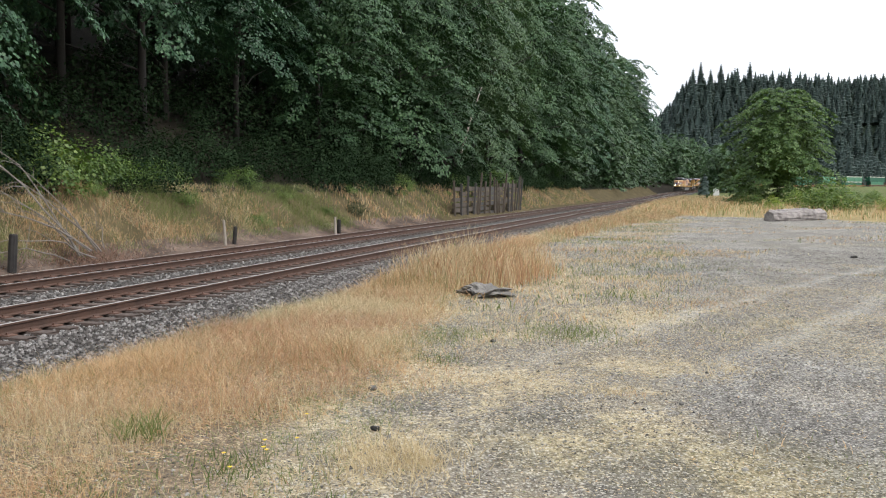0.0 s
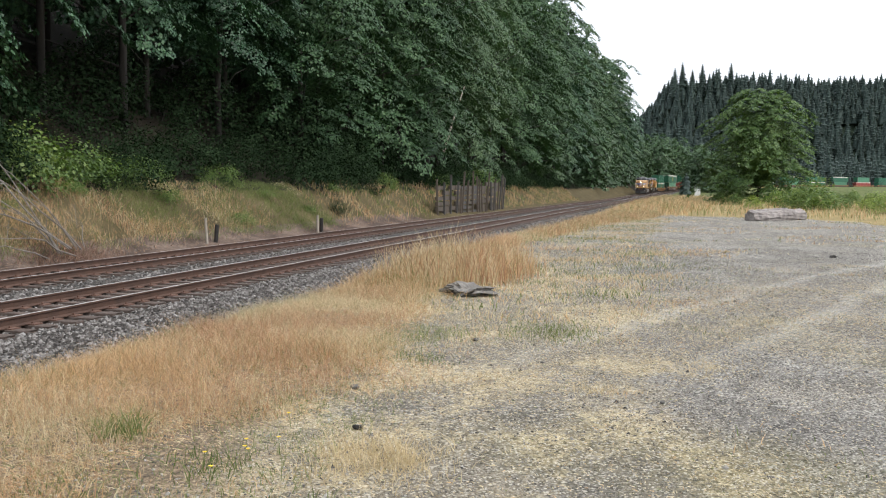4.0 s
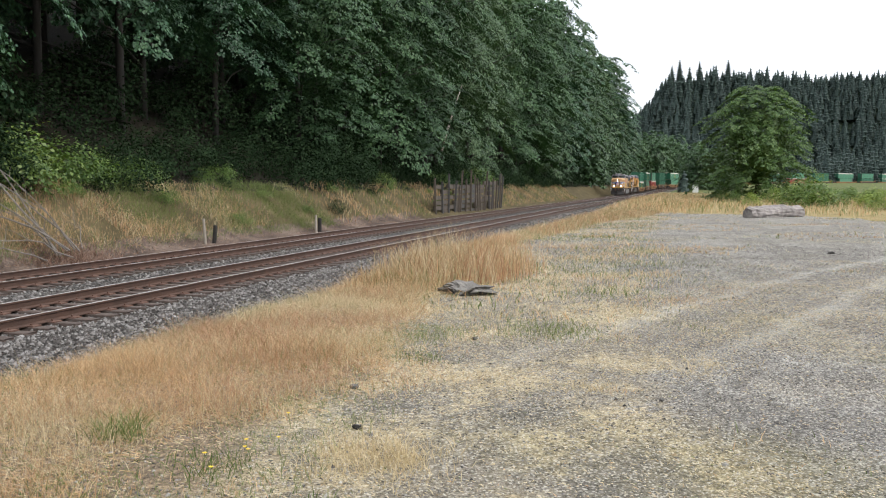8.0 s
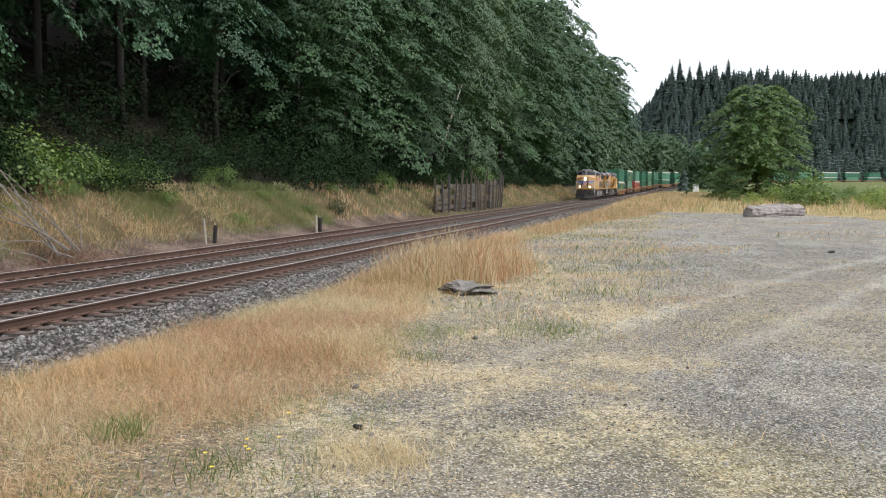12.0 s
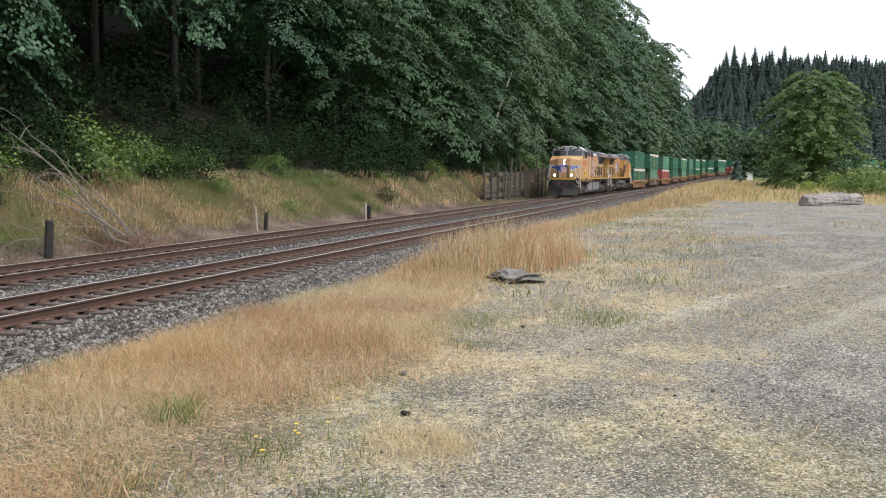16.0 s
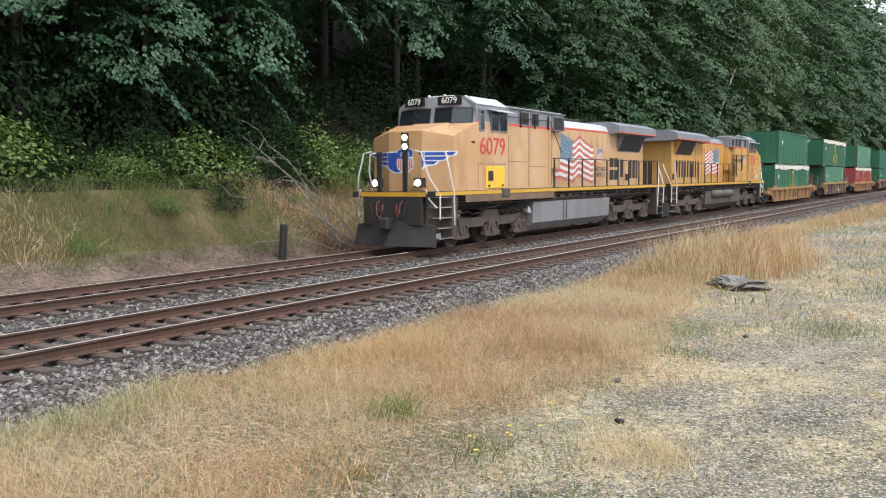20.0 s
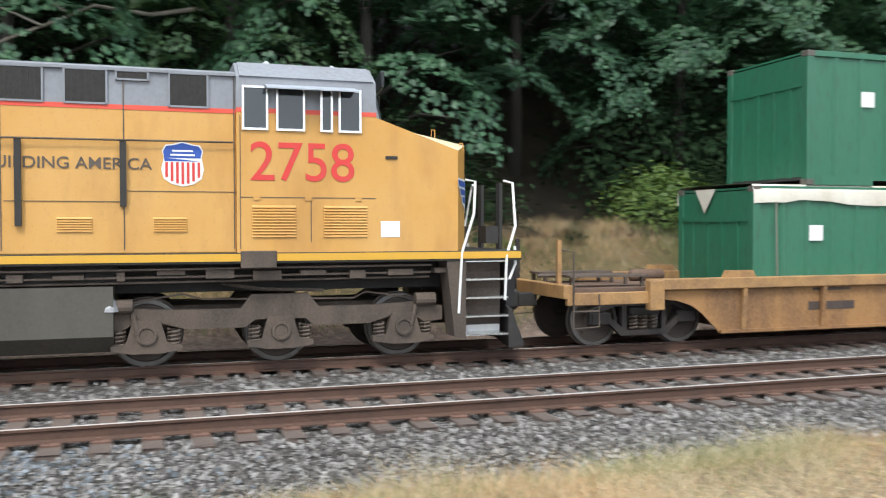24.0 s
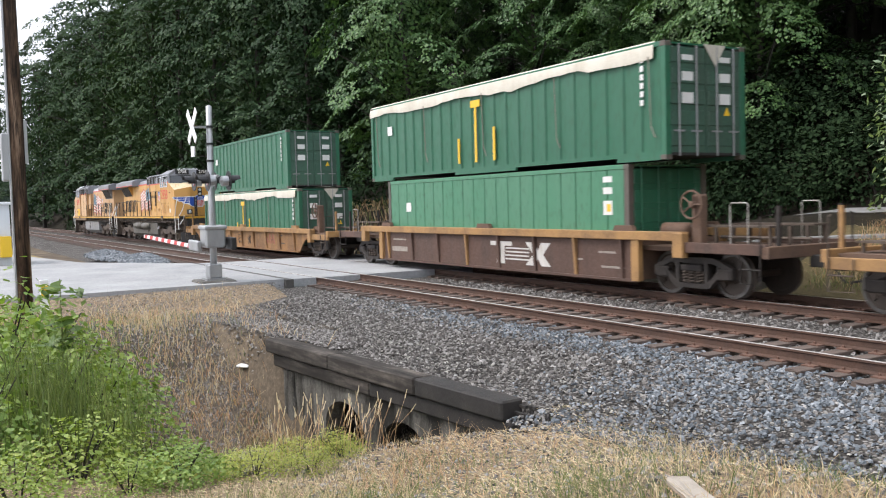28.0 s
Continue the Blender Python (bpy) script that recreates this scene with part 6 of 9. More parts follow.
    for s in (-1, 1):
        # windshield halves lie on the slanted front
        def on_front(y, z, out):
            k = (z - 3.72) / 0.72
            u = 2.62 + max(0, abs(y) - 0.75) / 0.75 * 0.24 + 0.16 * k
            return (X(u - out), y, z)
        bm = bmesh.new()
        q = [(s * 0.12, 3.90), (s * 0.74, 3.90), (s * 1.36, 3.92), (s * 1.34, 4.36), (s * 0.74, 4.38), (s * 0.12, 4.38)]
        def slab(quads, o0, o1, mat, nm, parent):
            b2 = bmesh.new()
            for qd in quads:
                va = [b2.verts.new(on_front(y, z, o0)) for y, z in qd]
                vb = [b2.verts.new(on_front(y, z, o1)) for y, z in qd]
                b2.faces.new(va)
                b2.faces.new(vb[::-1])
                for i in range(len(qd)):
                    b2.faces.new((va[i], vb[i], vb[(i + 1) % len(qd)], va[(i + 1) % len(qd)]))
            return part(nm, b2, mat, parent)
        bm.free()
        fr = slab([[(s * 0.08, 3.86), (s * 0.74, 3.86), (s * 0.74, 4.42), (s * 0.08, 4.42)], [(s * 0.74, 3.86), (s * 1.40, 3.88), (s * 1.38, 4.40), (s * 0.74, 4.42)]], 0.0, 0.02, M_BOARD, "windshield_gasket", loco)
        slab([[(s * 0.12, 3.90), (s * 0.74, 3.90), (s * 0.74, 4.38), (s * 0.12, 4.38)], [(s * 0.74, 3.90), (s * 1.36, 3.92), (s * 1.34, 4.36), (s * 0.74, 4.38)]], 0.018, 0.028, M_GLASS, "windshield", fr)
        bm = bmesh.new()
        tube(bm, [on_front(s * 0.75, 4.40, 0.05), on_front(s * 0.55, 4.12, 0.05)], 0.01, 4)
        tube(bm, [on_front(s * 0.35, 4.06, 0.05), on_front(s * 0.62, 4.2, 0.05)], 0.012, 4)
        part("wiper", bm, M_DARK, loco)
        nb = part("number_board", box_part(-0.035, 0.035, -0.42, 0.42, -0.14, 0.14, 0.02), M_BOARD, loco)
        ang = 0.12 * s
        nb.matrix_basis = pose(X(2.69), s * 0.66, 4.63) @ Matrix.Rotation(-ang, 4, "Z")
        tx = part("board_number", text_mesh(str(number), 0.19, M_WHITE, 0.003), None, nb, "white road number on the board")
        tx.matrix_basis = Matrix.Translation((-0.042, 0, 0)) @ Matrix.Rotation(-math.pi / 2, 4, "Z") @ Matrix.Rotation(math.pi / 2, 4, "X")
    # nose: tapered wedge with sloping top
    bm = bmesh.new()
    pl = [(-1.5, 2.95), (-1.5, 1.56), (-0.62, 1.14), (0.62, 1.14), (1.5, 1.56), (1.5, 2.95)]
    zt = [3.94, 3.45, 3.62, 3.62, 3.45, 3.94]
    lo = [bm.verts.new((X(u), y, 1.79)) for y, u in pl]
    hi = [bm.verts.new((X(u), y, z)) for (y, u), z in zip(pl, zt)]
    mid = [bm.verts.new((X(2.8), y, 3.97)) for y in (-0.62, 0.62)]
    for i in range(5):
        bm.faces.new((lo[i], hi[i], hi[i + 1], lo[i + 1]))
    bm.faces.new((hi[2], mid[0], mid[1], hi[3]))
    bm.faces.new((hi[1], hi[0], mid[0], hi[2]))
    bm.faces.new((hi[4], hi[3], mid[1], hi[5]))
    bm.faces.new((hi[0], hi[5], mid[1], mid[0]))
    bm.faces.new(lo)
    bm.faces.new((lo[5], hi[5], hi[0], lo[0]))
    for f in bm.faces:
        f.normal_update()
        f.material_index = 1 if abs(f.normal.z) > 0.5 and f.calc_center_median().z > 2.5 else 0
    nose = part("nose", bm, yel, loco)
    nose.data.materials.append(yel if lead else M_NOSETOP)
    # nose door, lamps, emblem
    dr = part("nose_door", box_part(X(1.115), X(1.14), -0.60, -0.18, 1.86, 3.4), yel, loco)
    part("door_latch", box_part(X(1.09), X(1.12), -0.58, -0.52, 2.9, 3.0), M_DARK, dr)
    hl = part("headlight_housing", box_part(X(1.10), X(1.15), -0.13, 0.13, 3.0, 3.58), M_DARK, loco)
    for z in (3.43, 3.16):
        bm = bmesh.new()
        lathe(bm, [(X(1.15), 0.085), (X(1.085), 0.088), (X(1.075), 0.06)], (0, 0, z), "x", 16)
        part("headlight", bm, M_LAMP_ON if lead else M_LAMP_OFF, hl)
    for s in (-1, 1):
        dl = part("ditch_light_box", box_part(X(0.62), X(0.85), s * 0.78 - 0.15, s * 0.78 + 0.15, 1.9, 2.2), M_DARK, loco)
        bm = bmesh.new()
        lathe(bm, [(X(0.66), 0.095), (X(0.60), 0.10), (X(0.585), 0.07)], (0, s * 0.78, 2.05), "x", 16)
        part("ditch_light", bm, M_LAMP_ON if lead else M_LAMP_OFF, dl)
        # emblem wings follow the slanted nose faces
        wg = part("wing_emblem", wings_mesh(s), None, loco)
        a = math.atan2(0.42, 0.88)
        wg.matrix_basis = Matrix.Translation((X(1.14) - 0.012, 0, 2.78)) @ Matrix.Rotation(-math.pi / 2, 4, "Z") @ Matrix.Rotation(math.pi / 2, 4, "X")
        me = wg.data
        for v in me.vertices:
            k = max(0.0, abs(v.co.x) - 0.62)
            v.co.z -= k * 0.477
            v.co.x *= 1.0
        bm = bmesh.new()
        for x, y in ((1.30, 0.9), (1.9, 1.2)):
            tube(bm, [(X(x), s * y - 0.10, 3.52 + (x - 1.3) * 0.3), (X(x), s * y - 0.09, 3.64 + (x - 1.3) * 0.3), (X(x), s * y + 0.09, 3.62 + (x - 1.3) * 0.3), (X(x), s * y + 0.10, 3.48 + (x - 1.3) * 0.3)], 0.009, 5)
        part("grab_iron", bm, yel, loco)
    shield("nose_shield", 0.62, 0.8, loco, Matrix.Translation((X(1.14) - 0.03, 0, 2.74)) @ Matrix.Rotation(-math.pi / 2, 4, "Z") @ Matrix.Rotation(math.pi / 2, 4, "X"))
    # cabinets behind the cab: yellow below, grey above, red line between
    wide_end = 9.85 if lead else 9.45
    bm = bmesh.new()
    box(bm, X(5.15), X(8.66), -1.42, 1.42, 1.79, 3.95, 0.015)
    box(bm, X(8.66), X(wide_end), -1.25, 1.25, 2.5, 3.95, 0.015)
    box(bm, X(8.66), X(wide_end), -0.95, 0.95, 1.79, 2.5)
    part("cabinet_lower_body", bm, yel, loco)
    bm = bmesh.new()
    prism(bm, [(-1.42, 3.95), (1.42, 3.95), (1.40, 4.52), (1.25, 4.6), (-1.25, 4.6), (-1.40, 4.52)], X(5.15), X(wide_end), "x")
    part("cabinet_upper_body", bm, M_HOODGREY, loco)
    prof = [(-0.98, 1.79), (0.98, 1.79), (0.98, 4.1), (0.86, 4.34), (0.6, 4.44), (-0.6, 4.44), (-0.86, 4.34), (-0.98, 4.1)]
    bm = bmesh.new()
    prism(bm, [(-0.98, 1.79), (0.98, 1.79), (0.98, 4.12), (-0.98, 4.12)], X(wide_end), X(20.0), "x")
    part("engine_hood", bm, yel, loco)
    bm = bmesh.new()
    prism(bm, [(-0.98, 4.12), (0.98, 4.12), (0.86, 4.34), (0.6, 4.44), (-0.6, 4.44), (-0.86, 4.34)], X(wide_end), X(20.0), "x")
    part("hood_roof", bm, M_ROOFWHITE if lead else M_HOODGREY, loco)
    part("exhaust_silencer", box_part(X(11.6), X(13.2), -0.5, 0.5, 4.44, 4.56, 0.03), M_DARK, loco)
    part("exhaust_outlet", box_part(X(13.5), X(14.0), -0.3, 0.3, 4.44, 4.62, 0.03), M_DARK, loco)
    bm = bmesh.new()
    for y in (-0.12, 0.05, 0.2):
        lathe(bm, [(X(10.6), 0.03), (X(10.95), 0.035), (X(11.05), 0.085)], (0, y, 4.58), "x", 10)
    box(bm, X(10.55), X(10.75), -0.2, 0.28, 4.44, 4.56)
    part("air_horn", bm, M_DARK, loco)
    # radiator wings with sloped screens
    r0 = 15.5 if lead else 14.3
    bm = bmesh.new()
    prism(bm, [(-1.0, 4.02), (-1.46, 4.08), (-1.46, 4.40), (-1.0, 4.58), (1.0, 4.58), (1.46, 4.40), (1.46, 4.08), (1.0, 4.02)], X(r0), X(20.5), "x")
    part("radiator_housing", bm, M_HOODGREY, loco)
    for s in (-1, 1):
        bm = bmesh.new()
        pts = [(s * 0.985, 3.30), (s * 1.32, 4.05), (s * 0.985, 4.05)]
        prism(bm, pts, X(16.55), X(19.45), "x")
        sc = part("radiator_screen_box", bm, M_HOODGREY if lead else yel, loco)
        n = 2 if lead else 3
        for k in range(n):
            a, b = 16.62 + k * 2.8 / n, 16.62 + (k + 1) * 2.8 / n - 0.07
            bm = bmesh.new()
            fs = [bm.verts.new(p) for p in ((X(a), s * 1.02, 3.34), (X(b), s * 1.02, 3.34), (X(b), s * 1.335, 4.02), (X(a), s * 1.335, 4.02))]
            bm.faces.new(fs)
            ex = bmesh.ops.extrude_face_region(bm, geom=bm.faces[:])
            for v in ex["geom"]:
                if isinstance(v, bmesh.types.BMVert):
                    v.co += Vector((0, -s * 0.02, 0.01))
            part("screen", bm, M_SCREEN, sc)
        # red lines
        bm = bmesh.new()
        box(bm, X(2.95), X(3.06 if lead else 5.15), min(s * 1.5, s * 1.506), max(s * 1.5, s * 1.506), 3.95, 4.02)
        part("red_line", bm, M_REDSTRIPE, loco)
        bm = bmesh.new()
        box(bm, X(5.15), X(wide_end), min(s * 1.42, s * 1.428), max(s * 1.42, s * 1.428), 3.93, 4.0)
        part("red_line", bm, M_REDSTRIPE, loco)
        bm = bmesh.new()
        box(bm, X(wide_end), X(20.0), min(s * 0.98, s * 0.988), max(s * 0.98, s * 0.988), 4.06, 4.13)
        part("red_line", bm, M_REDSTRIPE, loco)
        part("red_line", box_part(X(r0), X(20.5), min(s * 1.46, s * 1.466), max(s * 1.46, s * 1.466), 4.085, 4.13), M_REDSTRIPE, loco)
        if lead:
            part("frame_side", box_part(X(2.2), X(8.7), min(s * 1.49, s * 1.522), max(s * 1.49, s * 1.522), 1.42, 1.655, 0.01), M_FRAMESIDE, loco, "grimy brown frame side below the stripe")
        # cab windows under an awning
        for a, b in ((4.40, 4.96), (3.84, 4.37), (3.08, 3.42)) if lead else ((4.67, 5.07), (4.10, 4.55), (3.66, 3.86), (3.20, 3.57)):
            window(loco, X(a), X(b), s * 1.516, 3.68, 4.36, s, M_CHROME if not lead else M_HOODGREY, "cab_side_window")
        bm = bmesh.new()
        prism(bm, [(s * 1.47, 4.40), (s * 1.86, 4.30), (s * 1.86, 4.28), (s * 1.47, 4.37)], X(3.66 if lead else 3.30), X(5.02 if lead else 4.72), "x")
        part("window_awning", bm, M_ROOFWHITE if lead else M_AWNING, loco)
        # lettering and emblems
        nm = part("road_number", text_mesh(str(number), 0.55 if lead else 0.6, M_RED, 0.003), None, loco, "large red road number")
        nm.matrix_basis = pose(X(3.98 if lead else 4.13), s * 1.508, 3.17) @ side_turn(s) @ Matrix.Diagonal((1.12 if lead else 0.98, 1, 1, 1))
        fl = part("painted_flag", flag_mesh(canton_right=(s > 0)), None, loco, "faded painted flag with stripes and stars")
        fl.matrix_basis = pose(X(11.9 if lead else 12.2), s * 0.995, 2.97 if lead else 3.05) @ side_turn(s) @ Matrix.Diagonal((1.1 if lead else 0.9, 1.32 if lead else 1.15, 1, 1))
        if lead:
            shield("shield_emblem", 0.51, 0.61, loco, pose(X(14.5), s * 0.995, 3.1) @ side_turn(s))
            for k, (w, z) in enumerate((("BUILDING", 2.5), ("AMERICA", 2.26))):
                sl = part("slogan", text_mesh(w, 0.19, M_LETTER, 0.004), None, loco)
                sl.matrix_basis = pose(X(14.55), s * 0.995, z) @ side_turn(s)
        else:
            shield("shield_emblem", 0.6, 0.68, loco, pose(X(5.94), s * 1.43, 3.14) @ side_turn(s))
            sl = part("slogan", text_mesh("BUILDING AMERICA", 0.17, M_LETTER, 0.0015), None, loco)
            sl.matrix_basis = pose(X(7.53), s * 1.43, 3.12) @ side_turn(s) @ Matrix.Diagonal((1.05, 1, 1, 1))
        # doors, louvres and vents
        if not lead:
            for q in (((8.86, 4.16), (9.28, 4.16), (9.28, 4.10), (8.96, 4.10)), ((8.86, 4.16), (8.96, 4.16), (9.30, 3.99), (9.20, 3.97)), ((8.80, 3.99), (9.30, 3.99), (9.30, 3.93), (8.80, 3.93))):
                bm = bmesh.new()
                prism(bm, [(X(a), b) for a, b in q], min(s * 1.428, s * 1.434), max(s * 1.428, s * 1.434))
                part("red_flash", bm, M_REDSTRIPE, loco)
        if lead:
            bx = part("battery_box_door", box_part(X(3.48), X(4.76), min(s * 1.50, s * 1.53), max(s * 1.50, s * 1.53), 1.84, 2.55, 0.01), M_BOXYEL, loco, "bright yellow access door")
            part("door_vent", box_part(X(3.62), X(3.95), min(s * 1.528, s * 1.538), max(s * 1.528, s * 1.538), 2.08, 2.40), M_SCREEN, bx)
            for a in (3.62, 4.55):
                part("door_latch", box_part(X(a), X(a + 0.1), min(s * 1.528, s * 1.545), max(s * 1.528, s * 1.545), 1.9, 1.96), M_DARK, bx)
            vents = ((6.15, 6.75, 3.98, 4.46), (6.95, 7.55, 3.98, 4.46))
        else:
            for a, b in ((4.24, 4.92), (3.10, 3.81)):
                louvre(loco, X(a), X(b), 2.03, 2.53, s, s * 1.50, yel, 11)
            for a, b in ((5.88, 6.37), (7.22, 7.71)):
                louvre(loco, X(a), X(b), 2.12, 2.34, s, s * 1.42, yel, 6)
            part("placard", box_part(X(2.56), X(2.88), min(s * 1.5, s * 1.506), max(s * 1.5, s * 1.506), 2.02, 2.28), M_WHITE, loco)
            vents = ((5.57, 6.13, 3.99, 4.52), (6.43, 6.88, 4.36, 4.52), (7.01, 7.59, 3.99, 4.52), (7.88, 8.45, 3.99, 4.52))
        for a, b, c, d in vents:
            grille(loco, X(a), X(b), c, d, s, s * 1.425)
        grille(loco, X(8.80), X(wide_end - 0.12), 3.98 if not lead else 3.90, 4.42, s, s * 1.425, 1)
        bm = bmesh.new()
        for u in (5.18, 6.78, 8.44, 8.66):
            box(bm, X(u) - 0.008, X(u) + 0.008, min(s * 1.42, s * 1.43), max(s * 1.42, s * 1.43), 1.85, 4.5)
        for u, z0, z1 in ((5.15, 2.72, 2.73), (6.8, 2.56, 2.57)):
            box(bm, X(u), X(u + 1.6), min(s * 1.42, s * 1.43), max(s * 1.42, s * 1.43), z0, z1)
        part("panel_seam", bm, M_LETTER, loco)
        seams = [(3.0, 5.1, 2.62, 2.632), (3.0, 3.012, 1.85, 2.62), (5.09, 5.102, 1.85, 3.6)] if lead else [(2.96, 5.1, 2.64, 2.652), (4.0, 4.012, 1.95, 2.64), (5.09, 5.102, 1.85, 3.9)]
        for u0, u1, z0, z1 in seams:
            part("panel_seam", box_part(X(u0), X(u1), min(s * 1.5, s * 1.507), max(s * 1.5, s * 1.507), z0, z1), M_LETTER, loco)
        for u in (3.25, 4.05, 4.85):
            part("hinge", box_part(X(u) - 0.05, X(u) + 0.05, min(s * 1.5, s * 1.52), max(s * 1.5, s * 1.52), 2.60, 2.68), yel, loco)
        part("drip_rail", box_part(X(5.16), X(wide_end), min(s * 1.40, s * 1.45), max(s * 1.40, s * 1.45), 4.50, 4.54), M_HOODGREY, loco)
        part("lifting_lug", box_part(X(2.60), X(2.80), min(s * 1.5, s * 1.52), max(s * 1.5, s * 1.52), 3.28, 3.33), M_DARK, loco)
        # engine-room doors along the hood
        u = wide_end + 0.15
        k = 0
        while u < 15.2:
            d = part("hood_door", box_part(X(u), X(u + 0.56), min(s * 0.98, s * 0.992), max(s * 0.98, s * 0.992), 1.95, 3.95), yel, loco)
            part("latch", box_part(X(u + 0.47), X(u + 0.53), min(s * 0.99, s * 1.01), max(s * 0.99, s * 1.01), 3.6, 3.72), yel, d)
            part("latch", box_part(X(u + 0.47), X(u + 0.53), min(s * 0.99, s * 1.01), max(s * 0.99, s * 1.01), 2.1, 2.22), yel, d)
            u += 0.6
        # equipment doors with screened openings by the radiators
        slots = [(14.95 + k * 0.50, 15.20 + k * 0.50, 2.1, 3.02) for k in range(9)]
        for a, b, c, d in slots if not lead else ((15.65, 16.1, 2.6, 3.0), (16.2, 16.7, 2.6, 3.0), (15.65, 16.1, 2.05, 2.48), (16.2, 16.7, 2.05, 2.48), (16.95, 17.3, 2.15, 2.95), (18.15, 18.4, 2.1, 2.95), (18.55, 18.85, 2.1, 2.95), (18.98, 19.2, 2.1, 2.95)):
            o = part("door_screen", box_part(X(a), X(b), min(s * 0.985, s * 0.998), max(s * 0.985, s * 0.998), c, d), M_SCREEN, loco)
        dr = part("engine_room_door", box_part(X(17.4 if lead else 19.4), X(18.05 if lead else 19.95), min(s * 0.98, s * 1.0), max(s * 0.98, s * 1.0), 1.85, 3.2), yel, loco)
        part("door_window", box_part(X(17.52 if lead else 19.5), X(17.93 if lead else 19.85), min(s * 0.998, s * 1.006), max(s * 0.998, s * 1.006), 2.0, 2.3), M_SCREEN, dr)
        # handrails
        u0 = 8.8
        posts = [u0 + k * 1.32 for k in range(10)]
        for u in posts:
            part("handrail_post", box_part(X(u) - 0.035, X(u) + 0.035, min(s * 1.46, s * 1.50), max(s * 1.46, s * 1.50), 1.79, 2.86), M_DARK, loco)
        bm = bmesh.new()
        tube(bm, [(X(8.62), s * 1.48, 2.88), (X(14), s * 1.48, 2.88), (X(20.9), s * 1.48, 2.88)], 0.02, 6)
        if not lead:
            tube(bm, [(X(9.6), s * 1.48, 2.88), (X(9.07), s * 1.5, 3.46), (X(5.2), s * 1.5, 3.48)], 0.016, 6)
        part("handrail", bm, M_DARK if lead else M_UNDER, loco)
        if lead:
            for u in (5.0, 6.1, 7.2, 8.3):
                part("handrail_post", box_part(X(u) - 0.03, X(u) + 0.03, min(s * 1.44, s * 1.49), max(s * 1.44, s * 1.49), 3.9, 4.4), M_DARK, loco)
            bm = bmesh.new()
            tube(bm, [(X(4.98), s * 1.5, 4.22), (X(8.35), s * 1.5, 4.22), (X(9.4), s * 1.5, 3.1)], 0.016, 6)
            tube(bm, [(X(4.98), s * 1.5, 4.58), (X(8.35), s * 1.5, 4.58)], 0.016, 6)
            part("roof_handrail", bm, M_DARK, loco)
        else:
            for u, z0 in ((6.79, 2.49), (8.21, 2.2), (9.05, 2.17)):
                part("handrail_post", box_part(X(u) - 0.045, X(u) + 0.045, min(s * 1.45, s * 1.50), max(s * 1.45, s * 1.50), z0, 3.46), M_DARK, loco)
        # steps at both ends
        for e, (ua, ub) in enumerate(((0.66, 1.42), (20.75, 21.5))):
            st = part("step_well", box_part(X(ua) - 0.02, X(ub) + 0.02, min(s * 1.0, s * 1.06), max(s * 1.0, s * 1.06), 0.32, 1.64), M_UNDER, loco)
            inner = X(ub + 0.12) if e == 0 else X(ua - 0.12)
            bm = bmesh.new()
            prism(bm, [(X(ub) if e == 0 else X(ua), 1.64), (X(ub + 0.34) if e == 0 else X(ua - 0.34), 1.64), (X(ub + 0.2) if e == 0 else X(ua - 0.2), 0.36), (X(ub) if e == 0 else X(ua), 0.30)], min(s * 1.05, s * 1.50), max(s * 1.05, s * 1.50))
            part("step_side_plate", bm, M_UNDER, st)
            for k in range(5):
                z = 0.36 + k * 0.31
                part("step", box_part(X(ua), X(ub), min(s * 1.08, s * 1.50), max(s * 1.08, s * 1.50), z, z + 0.03), M_CHROME, st)
                part("step_back", box_part(X(ua), X(ub), min(s * 1.06, s * 1.09), max(s * 1.06, s * 1.09), z, z + 0.14), M_UNDER if k else M_WHITE, st)
            if e == 0:
                bars = [[(X(1.55), s * 1.5, 0.75), (X(1.50), s * 1.52, 1.75), (X(1.28), s * 1.5, 2.4), (X(1.22), s * 1.4, 2.95), (X(1.38), s * 1.35, 2.98)],
                        [(X(0.72), s * 1.5, 0.95), (X(0.70), s * 1.52, 1.7), (X(0.45), s * 1.3, 2.2), (X(0.40), s * 1.05, 2.95), (X(0.46), s * 0.8, 3.0)],
                        [(X(0.62), s * 1.45, 1.3), (X(0.45), s * 1.3, 1.55), (X(0.42), s * 1.2, 1.85)]]
            else:
                bars = [[(X(20.68), s * 1.5, 0.75), (X(20.72), s * 1.52, 1.75), (X(20.9), s * 1.48, 2.6), (X(20.9), s * 1.44, 2.9)],
                        [(X(21.52), s * 1.5, 0.85), (X(21.55), s * 1.52, 1.7), (X(21.75), s * 1.3, 2.3), (X(21.75), s * 1.1, 2.8)]]
            for b in bars:
                bm = bmesh.new()
                tube(bm, b, 0.024, 6)
                part("grab_rail", bm, M_WHITE, loco)
        # fuel tank details per side
        part("jacking_pad", box_part(X(4.55), X(5.1), min(s * 1.50, s * 1.56), max(s * 1.50, s * 1.56), 1.55, 1.82, 0.01), M_UNDER, loco)
    # front platform rail, anti-climber, plow, coupler, hoses
    for e, (u, d) in enumerate(((0.42, -1), (21.8, 1))):
        bm = bmesh.new()
        for y in (-0.52, -0.42, 0.42, 0.52):
            part("end_rail_post", box_part(X(u) - 0.03, X(u) + 0.03, y - 0.035, y + 0.035, 1.79, 2.98), M_DARK, loco)
        bm.free()
        part("end_sill_stripe", box_part(min(X(u), X(u) + d * 0.012), max(X(u), X(u) + d * 0.012), -1.2, 1.2, 1.64, 1.77), M_STRIPE, loco)
        bm = bmesh.new()
        box(bm, min(X(u) - d * 0.1, X(u) + d * 0.06), max(X(u) - d * 0.1, X(u) + d * 0.06), -1.05, 1.05, 0.8, 1.62)
        part("end_plate", bm, M_DARK, loco)
